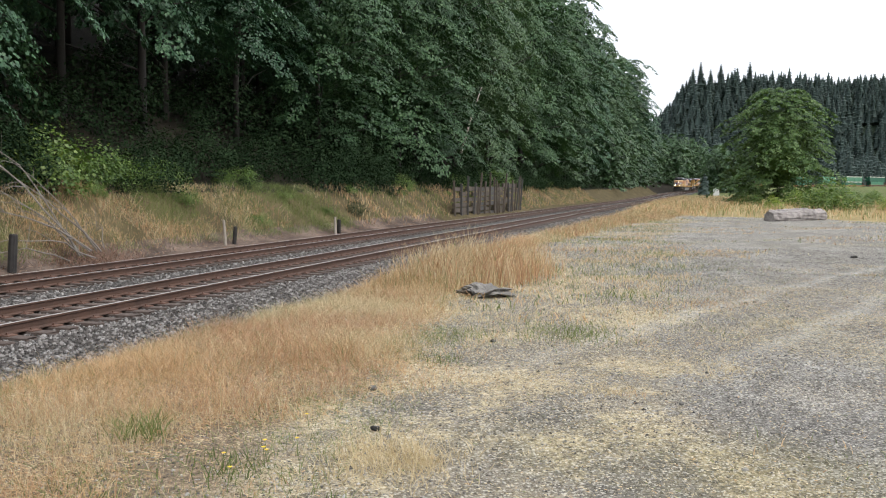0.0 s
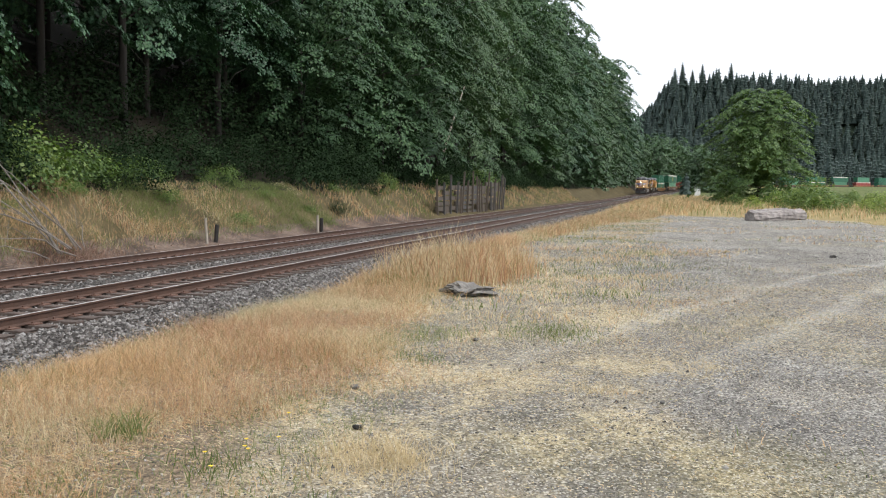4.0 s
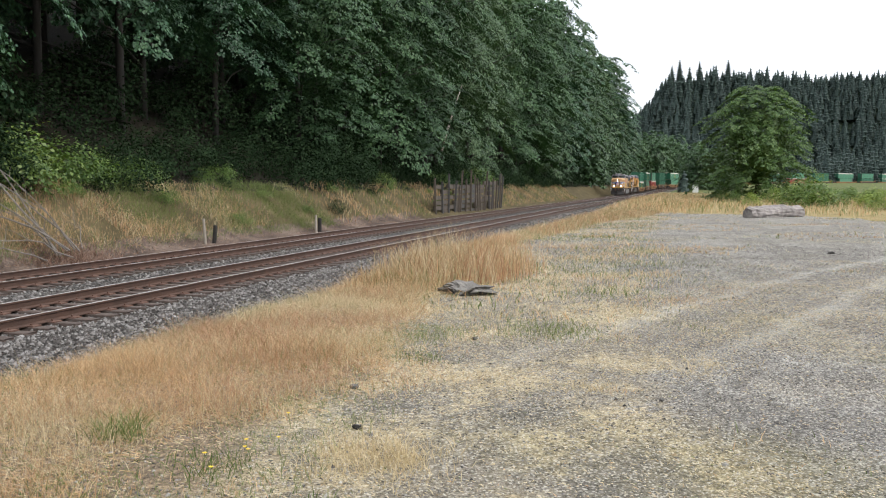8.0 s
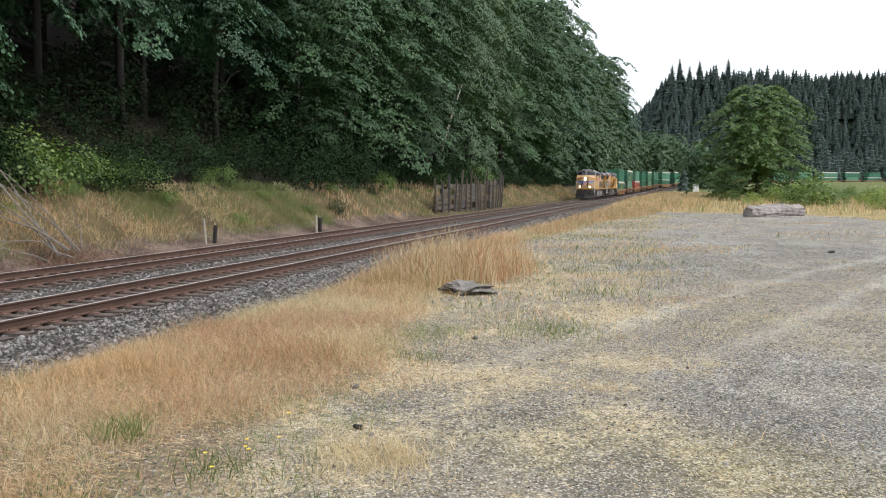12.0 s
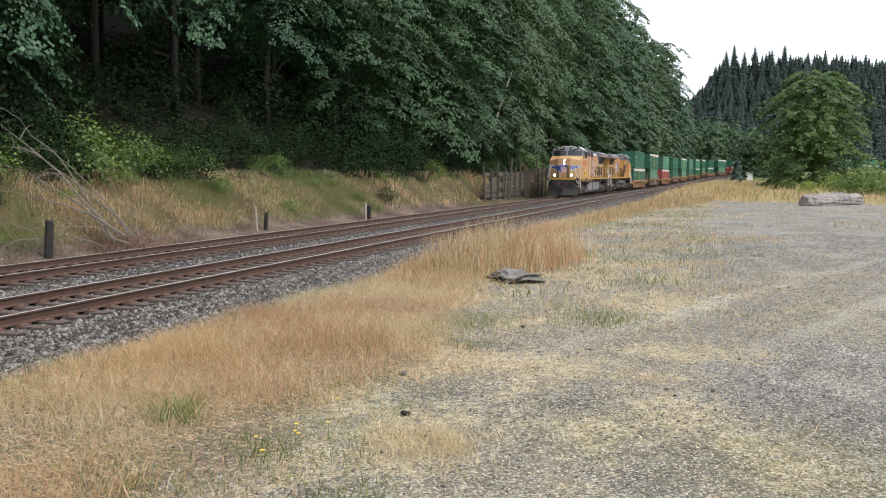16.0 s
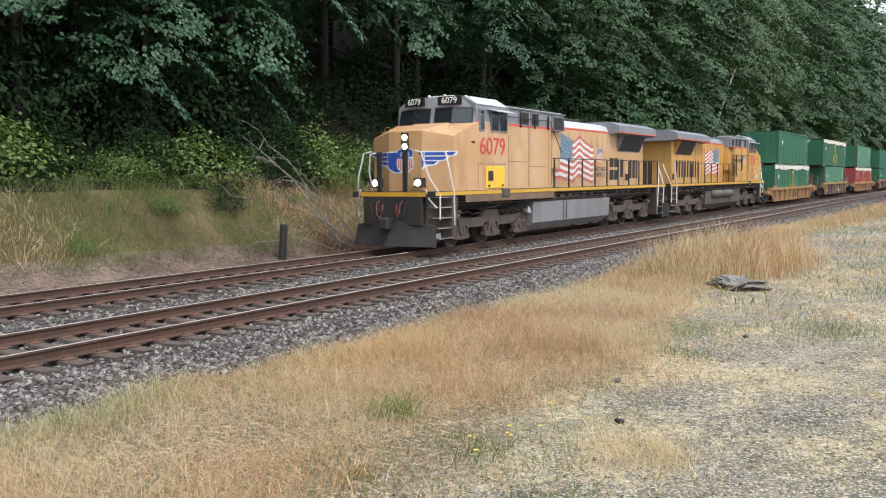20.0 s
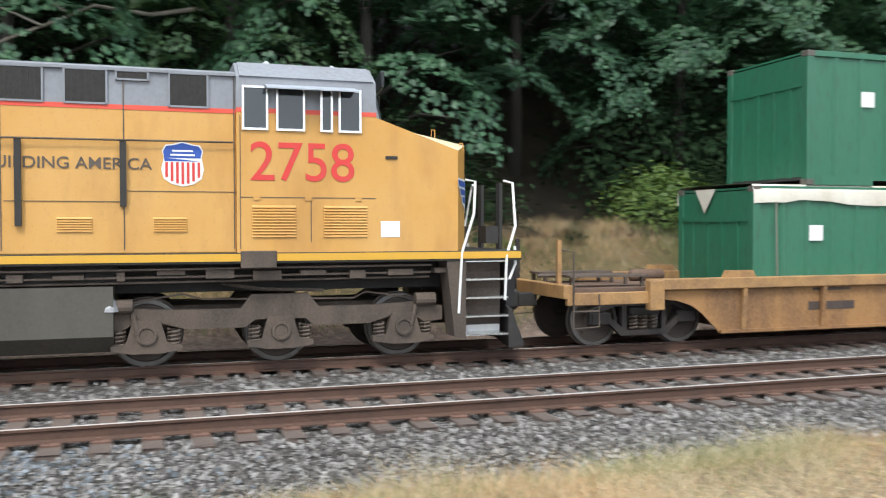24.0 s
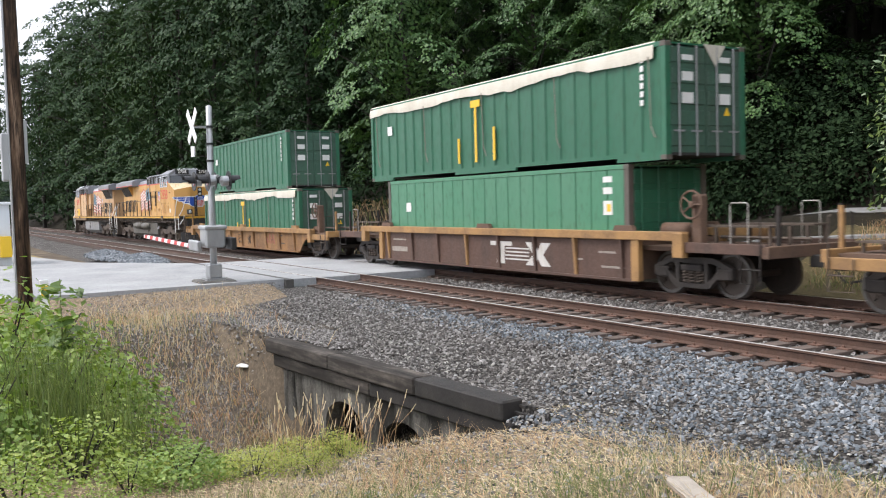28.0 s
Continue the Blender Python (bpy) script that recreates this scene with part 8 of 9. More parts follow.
def container(kind, length, paint, tarp, ribs, label, fine=True):
    """A steel box, its underside at z = 0; doors at +x."""
    c = empty("shipping_container", label, "container", "containers on the train")
    L, W, H = length / 2, 1.24, 2.6
    for s in (-1, 1):
        # side wall pressed into shallow ribs
        n = ribs
        v, f = [], []
        xs = []
        for k in range(n):
            x0 = -L + 0.15 + (2 * L - 0.3) * k / n
            w = (2 * L - 0.3) / n
            if kind == "seamed":
                xs += [(x0, 0), (x0 + w * 0.93, 0), (x0 + w * 0.945, 0.022), (x0 + w * 0.985, 0.022)]
            else:
                xs += [(x0, 0), (x0 + w * 0.78, 0), (x0 + w * 0.84, 0.04), (x0 + w * 0.94, 0.04)]
        xs.append((L - 0.15, 0))
        for x, d in xs:
            y = s * (W - 0.03 + d) if kind != "seamed" else s * (W - 0.0 - d)
            v += [(x, y, 0.15), (x, y, H - 0.1)]
        f = [(2 * i, 2 * i + 2, 2 * i + 3, 2 * i + 1) if s < 0 else (2 * i + 1, 2 * i + 3, 2 * i + 2, 2 * i) for i in range(len(xs) - 1)]
        part("side_wall", mesh_of("side_wall", v, f, [paint]), None, c)
        part("top_rail", box_part(-L, L, min(s * (W - 0.07), s * (W + 0.02)), max(s * (W - 0.07), s * (W + 0.02)), H - 0.11, H, 0.008), paint, c)
        bm = bmesh.new()
        prism(bm, [(-L, 0.0), (-L + 1.6, 0.0), (-L + 1.6, 0.1), (-1.6, 0.1), (-1.6, 0.02), (1.6, 0.02), (1.6, 0.1), (L - 1.6, 0.1), (L - 1.6, 0.0), (L, 0.0), (L, 0.2), (-L, 0.2)], min(s * (W - 0.06), s * (W + 0.02)), max(s * (W - 0.06), s * (W + 0.02)))
        part("bottom_rail", bm, paint, c)
        for e in (-1, 1):
            part("corner_post", box_part(min(e * L, e * (L - 0.16)), max(e * L, e * (L - 0.16)), min(s * (W - 0.14), s * (W + 0.024)), max(s * (W - 0.14), s * (W + 0.024)), 0.02, H - 0.02, 0.01), M_BOX_FRAME if kind == "seamed" else paint, c)
            for z in (0.0, H - 0.12) if fine else ():
                part("corner_casting", box_part(min(e * (L + 0.004), e * (L - 0.18)), max(e * (L + 0.004), e * (L - 0.18)), min(s * (W - 0.16), s * (W + 0.03)), max(s * (W - 0.16), s * (W + 0.03)), z, z + 0.12, 0.012), M_BOX_FRAME, c)
        if not fine:
            continue
        # stickers and marks
        if kind == "ribbed":
            for k in range(6):
                part("mark_bar", box_part(s * -1 * (L - 0.75) - 0.05, s * -1 * (L - 0.75) + 0.05, min(s * (W + 0.012), s * (W + 0.02)), max(s * (W + 0.012), s * (W + 0.02)), H - 0.4 - k * 0.19, H - 0.27 - k * 0.19), M_LABEL, c)
        if kind == "seamed":
            for z, h, mat in ((2.2, 0.14, M_LABEL), (1.92, 0.16, M_LABEL), (1.42, 0.34, M_LABEL), (1.5, 0.18, M_WARN)):
                w = 0.16 if mat is M_LABEL else 0.07
                o = 0.0 if mat is M_LABEL else 0.004
                part("label", box_part(L - 0.75 - w + 10 * o, L - 0.75 + w + 10 * o, min(s * (W + 0.003 + o), s * (W + 0.008 + o)), max(s * (W + 0.003 + o), s * (W + 0.008 + o)), z, z + h), mat, c)
        part("label", box_part(-L + 1.3, -L + 1.62, min(s * (W + 0.014), s * (W + 0.02)), max(s * (W + 0.014), s * (W + 0.02)), 1.55, 1.85), M_LABEL, c)
        if tarp:
            for k in range(5):
                x = -L + 0.5 + (2 * L - 1.0) * k / 4
                bm = bmesh.new()
                tube(bm, [(x, s * (W + 0.05), H - 0.3), (x + 0.03, s * (W + 0.04), 1.3), (x + 0.05, s * (W + 0.04), 0.75), (x + 0.2, s * (W + 0.05), 0.5)], 0.018, 4)
                part("tie_strap", bm, M_STRAP, c)
            for k, (x, z0, z1) in enumerate(((-0.35, 0.35, 2.05), (-1.3, 0.35, 1.1), (0.6, 0.35, 1.3))):
                part("yellow_bar", box_part(x - 0.05, x + 0.05, min(s * (W + 0.03), s * (W + 0.05)), max(s * (W + 0.03), s * (W + 0.05)), z0, z1), M_WARN, c)
            part("yellow_plate", box_part(-0.6, -0.1, min(s * (W + 0.03), s * (W + 0.05)), max(s * (W + 0.03), s * (W + 0.05)), 1.95, 2.15), M_WARN, c)
    part("roof", box_part(-L + 0.02, L - 0.02, -W + 0.03, W - 0.03, H - 0.06, H - 0.02), paint, c)
    part("floor", box_part(-L + 0.02, L - 0.02, -W + 0.04, W - 0.04, 0.1, 0.16), M_DARK, c)
    # front end: framed panel
    endp = M_BOX_DARK if paint is not M_BOX_RED else paint
    fp = part("front_panel", box_part(-L + 0.03, -L + 0.06, -W + 0.1, W - 0.1, 0.1, H - 0.08), endp, c)
    for y in (-0.75, -0.25, 0.25, 0.75) if fine else ():
        part("end_stiffener", box_part(-L, -L + 0.03, y - 0.04, y + 0.04, 0.15, H - 0.65), endp, fp)
    part("end_header", box_part(-L, -L + 0.03, -W + 0.14, W - 0.14, H - 0.68, H - 0.58), endp, fp)
    for s in (-1, 1):
        # seamed boxes: shade on the door end is put into darker green paint
        d = part("door_leaf", box_part(L - 0.07, L - 0.03, min(s * 0.01, s * (W - 0.1)), max(s * 0.01, s * (W - 0.1)), 0.12, H - 0.1), M_BOX_DARK if kind == "seamed" else M_BOX_END, c)
        if not fine:
            continue
        for k in range(5):
            z = 0.3 + k * 0.46
            part("door_panel", box_part(L - 0.04, L - 0.012, min(s * 0.06, s * (W - 0.16)), max(s * 0.06, s * (W - 0.16)), z, z + 0.34, 0.02), M_BOX_DARK if kind == "seamed" else M_BOX_END, d)
        for y in (0.32, 0.86):
            bm = bmesh.new()
            tube(bm, [(L + 0.012, s * y, 0.08), (L + 0.012, s * y, H - 0.06)], 0.02, 6)
            box(bm, L, L + 0.02, s * y - 0.16, s * y + 0.16, 0.62, 0.66)
            part("lock_rod", bm, M_BOX_DARK if kind == "seamed" else M_TANK_A, d)
        for z, h in ((1.75, 0.2), (1.25, 0.24), (2.2, 0.12)):
            if kind != "seamed":
                part("door_label", box_part(L - 0.01, L + 0.004, min(s * 0.42, s * 0.76), max(s * 0.42, s * 0.76), z, z + h), M_LABEL, d)
    bm = bmesh.new()
    prism(bm, [(0.55, 1.0), (0.75, 1.0), (0.65, 1.18)], L - 0.008, L + 0.006, "x")
    part("warning_sign", bm, M_WARN, c)
    if tarp:
        rng = np.random.default_rng(int(length * 10))
        n = 40
        xs = np.linspace(-L - 0.01, L - 0.35, n)
        prof = []
        for x in xs:
            h = 0.34 + rng.normal(0, 0.02) + 0.05 * math.sin(x * 1.3)
            b = rng.normal(0, 0.012)
            prof.append([(x, -W - 0.05 - b, H - h), (x, -W - 0.045, H - 0.1), (x, -W + 0.02, H + 0.035), (x, -0.5, H + 0.06 + b), (x, 0.5, H + 0.06 - b), (x, W - 0.02, H + 0.035), (x, W + 0.045, H - 0.1), (x, W + 0.05 + b, H - h)])
        v = np.array(prof).reshape(-1, 3)
        i = (np.arange(n - 1)[:, None] * 8 + np.arange(7)[None]).ravel()
        tp = part("tarpaulin", mesh_of("tarpaulin", v, np.stack([i, i + 1, i + 9, i + 8], 1)[:, ::-1], [M_TARP], None, True), None, c, "dirty cream tarpaulin over the top")
        for x0 in (-L + 0.01, L - 0.02):
            bm = bmesh.new()
            prism(bm, [(-0.1, H - 0.02), (0.6, H - 0.02), (0.28, H - 0.5)], x0 - 0.035 if x0 < 0 else x0 + 0.03, x0 - 0.025 if x0 < 0 else x0 + 0.04, "x")
            part("tarpaulin_flap", bm, M_TARP, c)
    return c


def rest_of_train():
    def boxes(fine):
        return {"dark40": container("ribbed", 12.19, M_BOX_DARK, False, 19, "dark green corrugated container with door labels", fine),
                "tarp48": container("ribbed", 14.63, M_BOX_DARK, True, 24, "dark green open-top container under a cream tarpaulin", fine),
                "light40": container("seamed", 12.19, M_BOX_LIGHT, False, 20, "pale green smooth-sided steel container", fine),
                "red48": container("ribbed", 14.63, M_BOX_RED, True, 24, "faded red container under a cream tarpaulin", fine),
                "mid48": container("ribbed", 14.63, M_BOX_LIGHT, True, 24, "pale green container under a cream tarpaulin", fine)}
    near = {**boxes(True), "a": well_car("a"), "b": well_car("b")}
    far = {**boxes(False), "a": well_car("a", False), "b": well_car("b", False)}
    order = [("a", "tarp48", "dark40"), ("b", "light40", "tarp48"), ("a", "red48", "light40"), ("b", "dark40", "dark40"), ("a", "light40", "mid48"), ("b", "dark40", "light40"), ("a", "tarp48", "mid48"), ("b", "light40", "tarp48")]
    used = set()
    def take(kit, key):
        master = kit[key]
        if master.name in used:
            return copy_thing(master, Matrix())
        used.add(master.name)
        return master
    back = 44.4 - 0.15
    for k in range(24):
        style, low, high = order[k % len(order)]
        kit = near if k < 6 else far
        half = SIZES[style][0] / 2
        back += half
        car = take(kit, style)
        for w in car.children:
            if w.name.startswith("wheelset"):
                ROLLING.append((w, w.location.x, w.location.z)) if k < 6 else None
        MOVERS.append((car, back, 0, 0.0))
        MOVERS.append((take(kit, low), back + 0.35 if style == "a" else back, 0, 0.365))
        MOVERS.append((take(kit, high), back + 0.35 if style == "a" else back, 0, 0.365 + 2.6 + 0.035))
        back += half


ROLLING = [w for w in WHEELS if w[0].parent.name.startswith("locomotive")]
rest_of_train()


# ---- crossing, culvert and things beside the line ----
def pole_mat():
    """Creosoted pole: near-black with paler brown weathered strips and checks."""
    n = Nodes("creosoted_pole_wood")
    strip = n.noise(4.0, 5, 0.65, stretch=(1.0, 1.0, 0.14))
    check = n.noise(26.0, 5, 0.7, stretch=(1.0, 1.0, 0.06))
    col = n.ramp(strip, [(0.42, (0.032, 0.022, 0.017)), (0.54, (0.10, 0.064, 0.042)), (0.66, (0.27, 0.19, 0.135))])
    col = n.mix(n.ramp(check, [(0.40, 0.85), (0.5, 0.0)]), col, (0.016, 0.012, 0.010))
    n.bump(check, 0.7, 0.02)
    return n.done(col, 0.9, spec=0.2)


M_CONCRETE = dirty("stained_concrete", (0.16, 0.152, 0.138), (0.018, 0.016, 0.015), 0.9, 0, 1.0, 1.3, True, 0.5)
M_TARRED = dirty("tarred_black_timber", (0.018, 0.016, 0.015), (0.055, 0.048, 0.042), 0.8, 0, 0.7, 3.0, False, 0.5)
M_GREYWOOD = dirty("grey_weathered_timber", (0.085, 0.08, 0.075), (0.035, 0.032, 0.03), 0.85, 0, 0.7, 2.5, False, 0.5)
M_POLE = pole_mat()
M_GALV = dirty("galvanised_steel", (0.42, 0.43, 0.44), (0.25, 0.25, 0.25), 0.4, 0.6, 0.6, 3.0)
M_SIGN = dirty("white_reflective_sign", (0.78, 0.79, 0.80), (0.55, 0.55, 0.53), 0.4, 0, 0.4, 3.0)
M_SIGNRED = dirty("red_reflective_stripe", (0.6, 0.05, 0.05), (0.4, 0.08, 0.07), 0.4, 0, 0.4, 3.0)
M_BLACK = dirty("black_lamp_hood", (0.015, 0.015, 0.016), (0.05, 0.05, 0.05), 0.5, 0, 0.5)
M_LENS = Nodes("dark_red_lens").done((0.20, 0.012, 0.012), 0.15)
M_SHED = dirty("white_sheet_metal", (0.66, 0.69, 0.72), (0.45, 0.45, 0.44), 0.45, 0, 0.4, 1.2)


M_CRIB = dirty("old_brown_crib_timber", (0.11, 0.088, 0.068), (0.04, 0.033, 0.028), 0.9, 0, 0.8, 3.0, True, 0.5)


def culvert_mat():
    """Old concrete: black run-off streaks, pale lime patches, rough grain."""
    n = Nodes("streaked_culvert_concrete")
    run = n.noise(1.3, 6, 0.7, stretch=(1.0, 1.0, 0.3))
    lime = n.noise(1.1, 5, 0.65)
    grain = n.noise(26, 5, 0.7)
    col = n.ramp(grain, [(0.3, (0.085, 0.08, 0.07)), (0.7, (0.21, 0.20, 0.18))])
    col = n.mix(n.ramp(lime, [(0.54, 0.0), (0.66, 0.8)]), col, (0.36, 0.345, 0.315))
    col = n.mix(n.ramp(run, [(0.44, 0.0), (0.6, 0.93)]), col, (0.017, 0.016, 0.014))
    n.bump(grain, 0.6, 0.02)
    return n.done(col, 0.92, spec=0.2)


M_CULVERT = culvert_mat()


def old_timber_mat():
    """Tarred timber gone grey-brown on its worn faces, split along the grain."""
    n = Nodes("weathered_tarred_timber")
    grain = n.noise(5.0, 6, 0.7, stretch=(0.12, 1.0, 1.0))
    worn = n.noise(0.9, 5, 0.7)
    col = n.ramp(grain, [(0.35, (0.02, 0.018, 0.016)), (0.5, (0.06, 0.053, 0.047)), (0.66, (0.15, 0.13, 0.112))])
    col = n.mix(n.ramp(worn, [(0.4, 0.0), (0.62, 0.85)]), col, (0.032, 0.028, 0.025))
    n.bump(grain, 0.7, 0.02)
    return n.done(col, 0.9, spec=0.2)


M_OLDTIMBER = old_timber_mat()


def thing(name, bm, mat, label, category, group="", smooth=False):
    return tagged(new(name, bm_mesh(name, bm, mat, smooth)), label, category, group)


def build_road():
    root = empty("crossing_road", "pale concrete road over the level crossing", "road", kind="structure")
    x0, x1 = -36.0, -25.4
    def sheet(y0, y1, z0, z1, mat, name="slab", xa=x0, xb=x1):
        bm = bmesh.new()
        prism(bm, [(y0, z0 - 0.3), (y1, z1 - 0.3), (y1, z1), (y0, z0)], xa, xb, "x")
        part(name, bm, mat, root)
    sheet(NEAR + 0.83, FAR - 0.83, 0.0, 0.0, M_ROAD)
    for c in (NEAR, FAR):
        for k in range(4):
            w = (x1 - x0) / 4
            sheet(c - 0.66, c + 0.66, -0.01, -0.01, M_ROAD, "crossing_panel", x0 + k * w + 0.01, x0 + (k + 1) * w - 0.01)
    sheet(9.4, NEAR - 0.83, 0.0, 0.0, M_ROAD)
    sheet(FAR + 0.83, 18.6, 0.0, 0.02, M_ASPHALT)
    # approach on the lot side fans out towards the left
    bm = bmesh.new()
    top = [(-25.4, 9.4), (-36.0, 9.4), (-41, 6.0), (-60, 3.2), (-60, -8), (-30, -9), (-25.2, -6), (-25.2, 2.5)]
    vs = [bm.verts.new((x, y, 0.02)) for x, y in top]
    lo = [bm.verts.new((x, y, -0.3)) for x, y in top]
    bm.faces.new(vs[::-1])
    for i in range(len(top)):
        bm.faces.new((vs[i], vs[(i + 1) % len(top)], lo[(i + 1) % len(top)], lo[i]))
    part("slab", bm, M_ROAD, root)
    for i, y in enumerate((9.5, 18.5)):
        part("edge_timber", box_part(-36.2, -25.2, y - 0.12, y + 0.12, -0.25, 0.012), M_GREYWOOD, root)
    # side road climbing behind the train
    pts = [(-30.5, 18.4, 0.02), (-28.5, 20.6, 0.3), (-24, 22.6, 0.8), (-18, 24.0, 1.45), (-14, 24.3, 2.2)]
    side = empty("side_road", "narrow grey road climbing behind the railway", "road", kind="structure")
    v = []
    for i, p in enumerate(pts):
        a, b = Vector(pts[max(i - 1, 0)]), Vector(pts[min(i + 1, len(pts) - 1)])
        d = (b - a).normalized()
        n = Vector((-d.y, d.x, 0)).normalized()
        for k, h in ((-2.3, 0.0), (2.3, 0.0)):
            q = Vector(p) + n * k
            v.append((q.x, q.y, float(ground_z(q.x, q.y)) + 0.07))
    bm = bmesh.new()
    vv = [bm.verts.new(q) for q in v]
    ll = [bm.verts.new((q[0], q[1], q[2] - 0.3)) for q in v]
    for i in range(len(pts) - 1):
        a, b, c, d = 2 * i, 2 * i + 1, 2 * i + 3, 2 * i + 2
        bm.faces.new((vv[a], vv[d], vv[c], vv[b]))
        bm.faces.new((vv[a], ll[a], ll[d], vv[d]))
        bm.faces.new((vv[b], vv[c], ll[c], ll[b]))
    part("slab", bm, M_ASPHALT, side)


build_road()


def crossing_signal():
    """Mast with crossbuck, flashing lamps, gate box and lowered striped gate arm."""
    x, y, z = -26.2, 7.5, 0.0
    root = empty("crossing_signal", "galvanised crossing signal mast with crossbuck and lowered gate", "crossing signal")
    root.matrix_basis = Matrix.Translation((x, y, z)) @ Matrix.Rotation(radians(1.6), 4, "Y")
    bm = bmesh.new()
    box(bm, -0.5, 0.5, -0.55, 0.55, -0.35, 0.08, 0.04)
    part("concrete_base", bm, M_CONCRETE, root)
    bm = bmesh.new()
    box(bm, -0.28, 0.28, -0.28, 0.28, 0.08, 0.14)
    box(bm, -0.2, 0.2, -0.2, 0.2, 0.14, 0.55, 0.03)
    part("junction_box", bm, M_GALV, root)
    bm = bmesh.new()
    lathe(bm, [(0.1, 0.10), (2.0, 0.10), (5.2, 0.085), (5.22, 0.04)], (0, 0, 0), "z", 14)
    part("mast", bm, M_GALV, root, smooth=True)
    for h in (3.6, 4.1, 4.6):
        bm = bmesh.new()
        lathe(bm, [(h - 0.03, 0.115), (h + 0.03, 0.115)], (0, 0, 0), "z", 12)
        part("clamp", bm, M_BLACK, root)
    bm = bmesh.new()
    box(bm, -0.32, 0.32, -0.30, 0.30, 1.05, 1.62, 0.05)
    box(bm, -0.36, 0.36, -0.34, 0.34, 1.58, 1.7, 0.03)
    gb = part("gate_box", bm, M_GALV, root)
    part("counterweight", box_part(0.1, 0.7, 0.34, 0.5, 1.0, 1.35, 0.02), M_BLACK, gb)
    part("pivot_plate", box_part(-0.9, 0.1, -0.5, -0.36, 0.95, 1.25, 0.03), M_GALV, gb)
    # crossbuck on brackets, facing the road
    xb = part("crossbuck_bracket", box_part(-0.04, 0.04, -0.5, 0.0, 4.55, 4.62), M_GALV, root)
    for a in (45, -45):
        b = part("crossbuck_blade", box_part(-0.62, 0.62, -0.012, 0.012, -0.115, 0.115), M_SIGN, xb)
        b.matrix_basis = pose(0, -0.5 - (0.02 if a > 0 else 0.0), 4.6, 0, a, 0)
    part("track_count_sign", box_part(-0.16, 0.16, -0.52, -0.48, 3.72, 4.02), M_SIGN, xb)
    # two pairs of lamps on a cross arm
    bm = bmesh.new()
    tube(bm, [(-0.75, 0, 3.15), (0.75, 0, 3.15)], 0.04, 8)
    arm = part("lamp_arm", bm, M_GALV, root)
    for lx in (-0.72, 0.72):
        for s in (-1, 1):
            bm = bmesh.new()
            lathe(bm, [(s * 0.05, 0.05), (s * 0.10, 0.15), (s * 0.28, 0.16), (s * 0.30, 0.10)], (lx, 0, 3.0), "y", 14)
            lm = part("lamp", bm, M_GALV, arm, smooth=False)
            bm = bmesh.new()
            lathe(bm, [(s * 0.30, 0.29), (s * 0.315, 0.29), (s * 0.32, 0.16)], (lx, 0, 3.0), "y", 18)
            part("backing_disc", bm, M_BLACK, arm)
            bm = bmesh.new()
            lathe(bm, [(s * 0.31, 0.15), (s * 0.33, 0.13)], (lx, 0, 3.0), "y", 14)
            part("lens", bm, M_LENS, arm)
            bm = bmesh.new()
            pts = [(math.cos(t * math.pi / 8), math.sin(t * math.pi / 8)) for t in range(-1, 10)]
            r0 = [bm.verts.new((lx + 0.17 * c, s * 0.32, 3.0 + 0.17 * q)) for c, q in pts]
            r1 = [bm.verts.new((lx + 0.17 * c, s * (0.62 - 0.18 * (q < 0.3)), 3.0 + 0.17 * q)) for c, q in pts]
            for i in range(len(pts) - 1):
                bm.faces.new((r0[i], r0[i + 1], r1[i + 1], r1[i]))
            part("hood", bm, M_BLACK, arm)
    gate = part("gate_arm", box_part(-7.2, -0.5, -0.46, -0.42, 1.0, 1.12), M_SIGN, root, "white gate arm with red stripes")
    for k in range(8):
        xx = -7.1 + k * 0.85
        bm = bmesh.new()
        prism(bm, [(xx, 0.998), (xx + 0.4, 0.998), (xx + 0.5, 1.122), (xx + 0.1, 1.122)], -0.464, -0.416)
        part("red_stripe", bm, M_SIGNRED, gate)
    return root


crossing_signal()


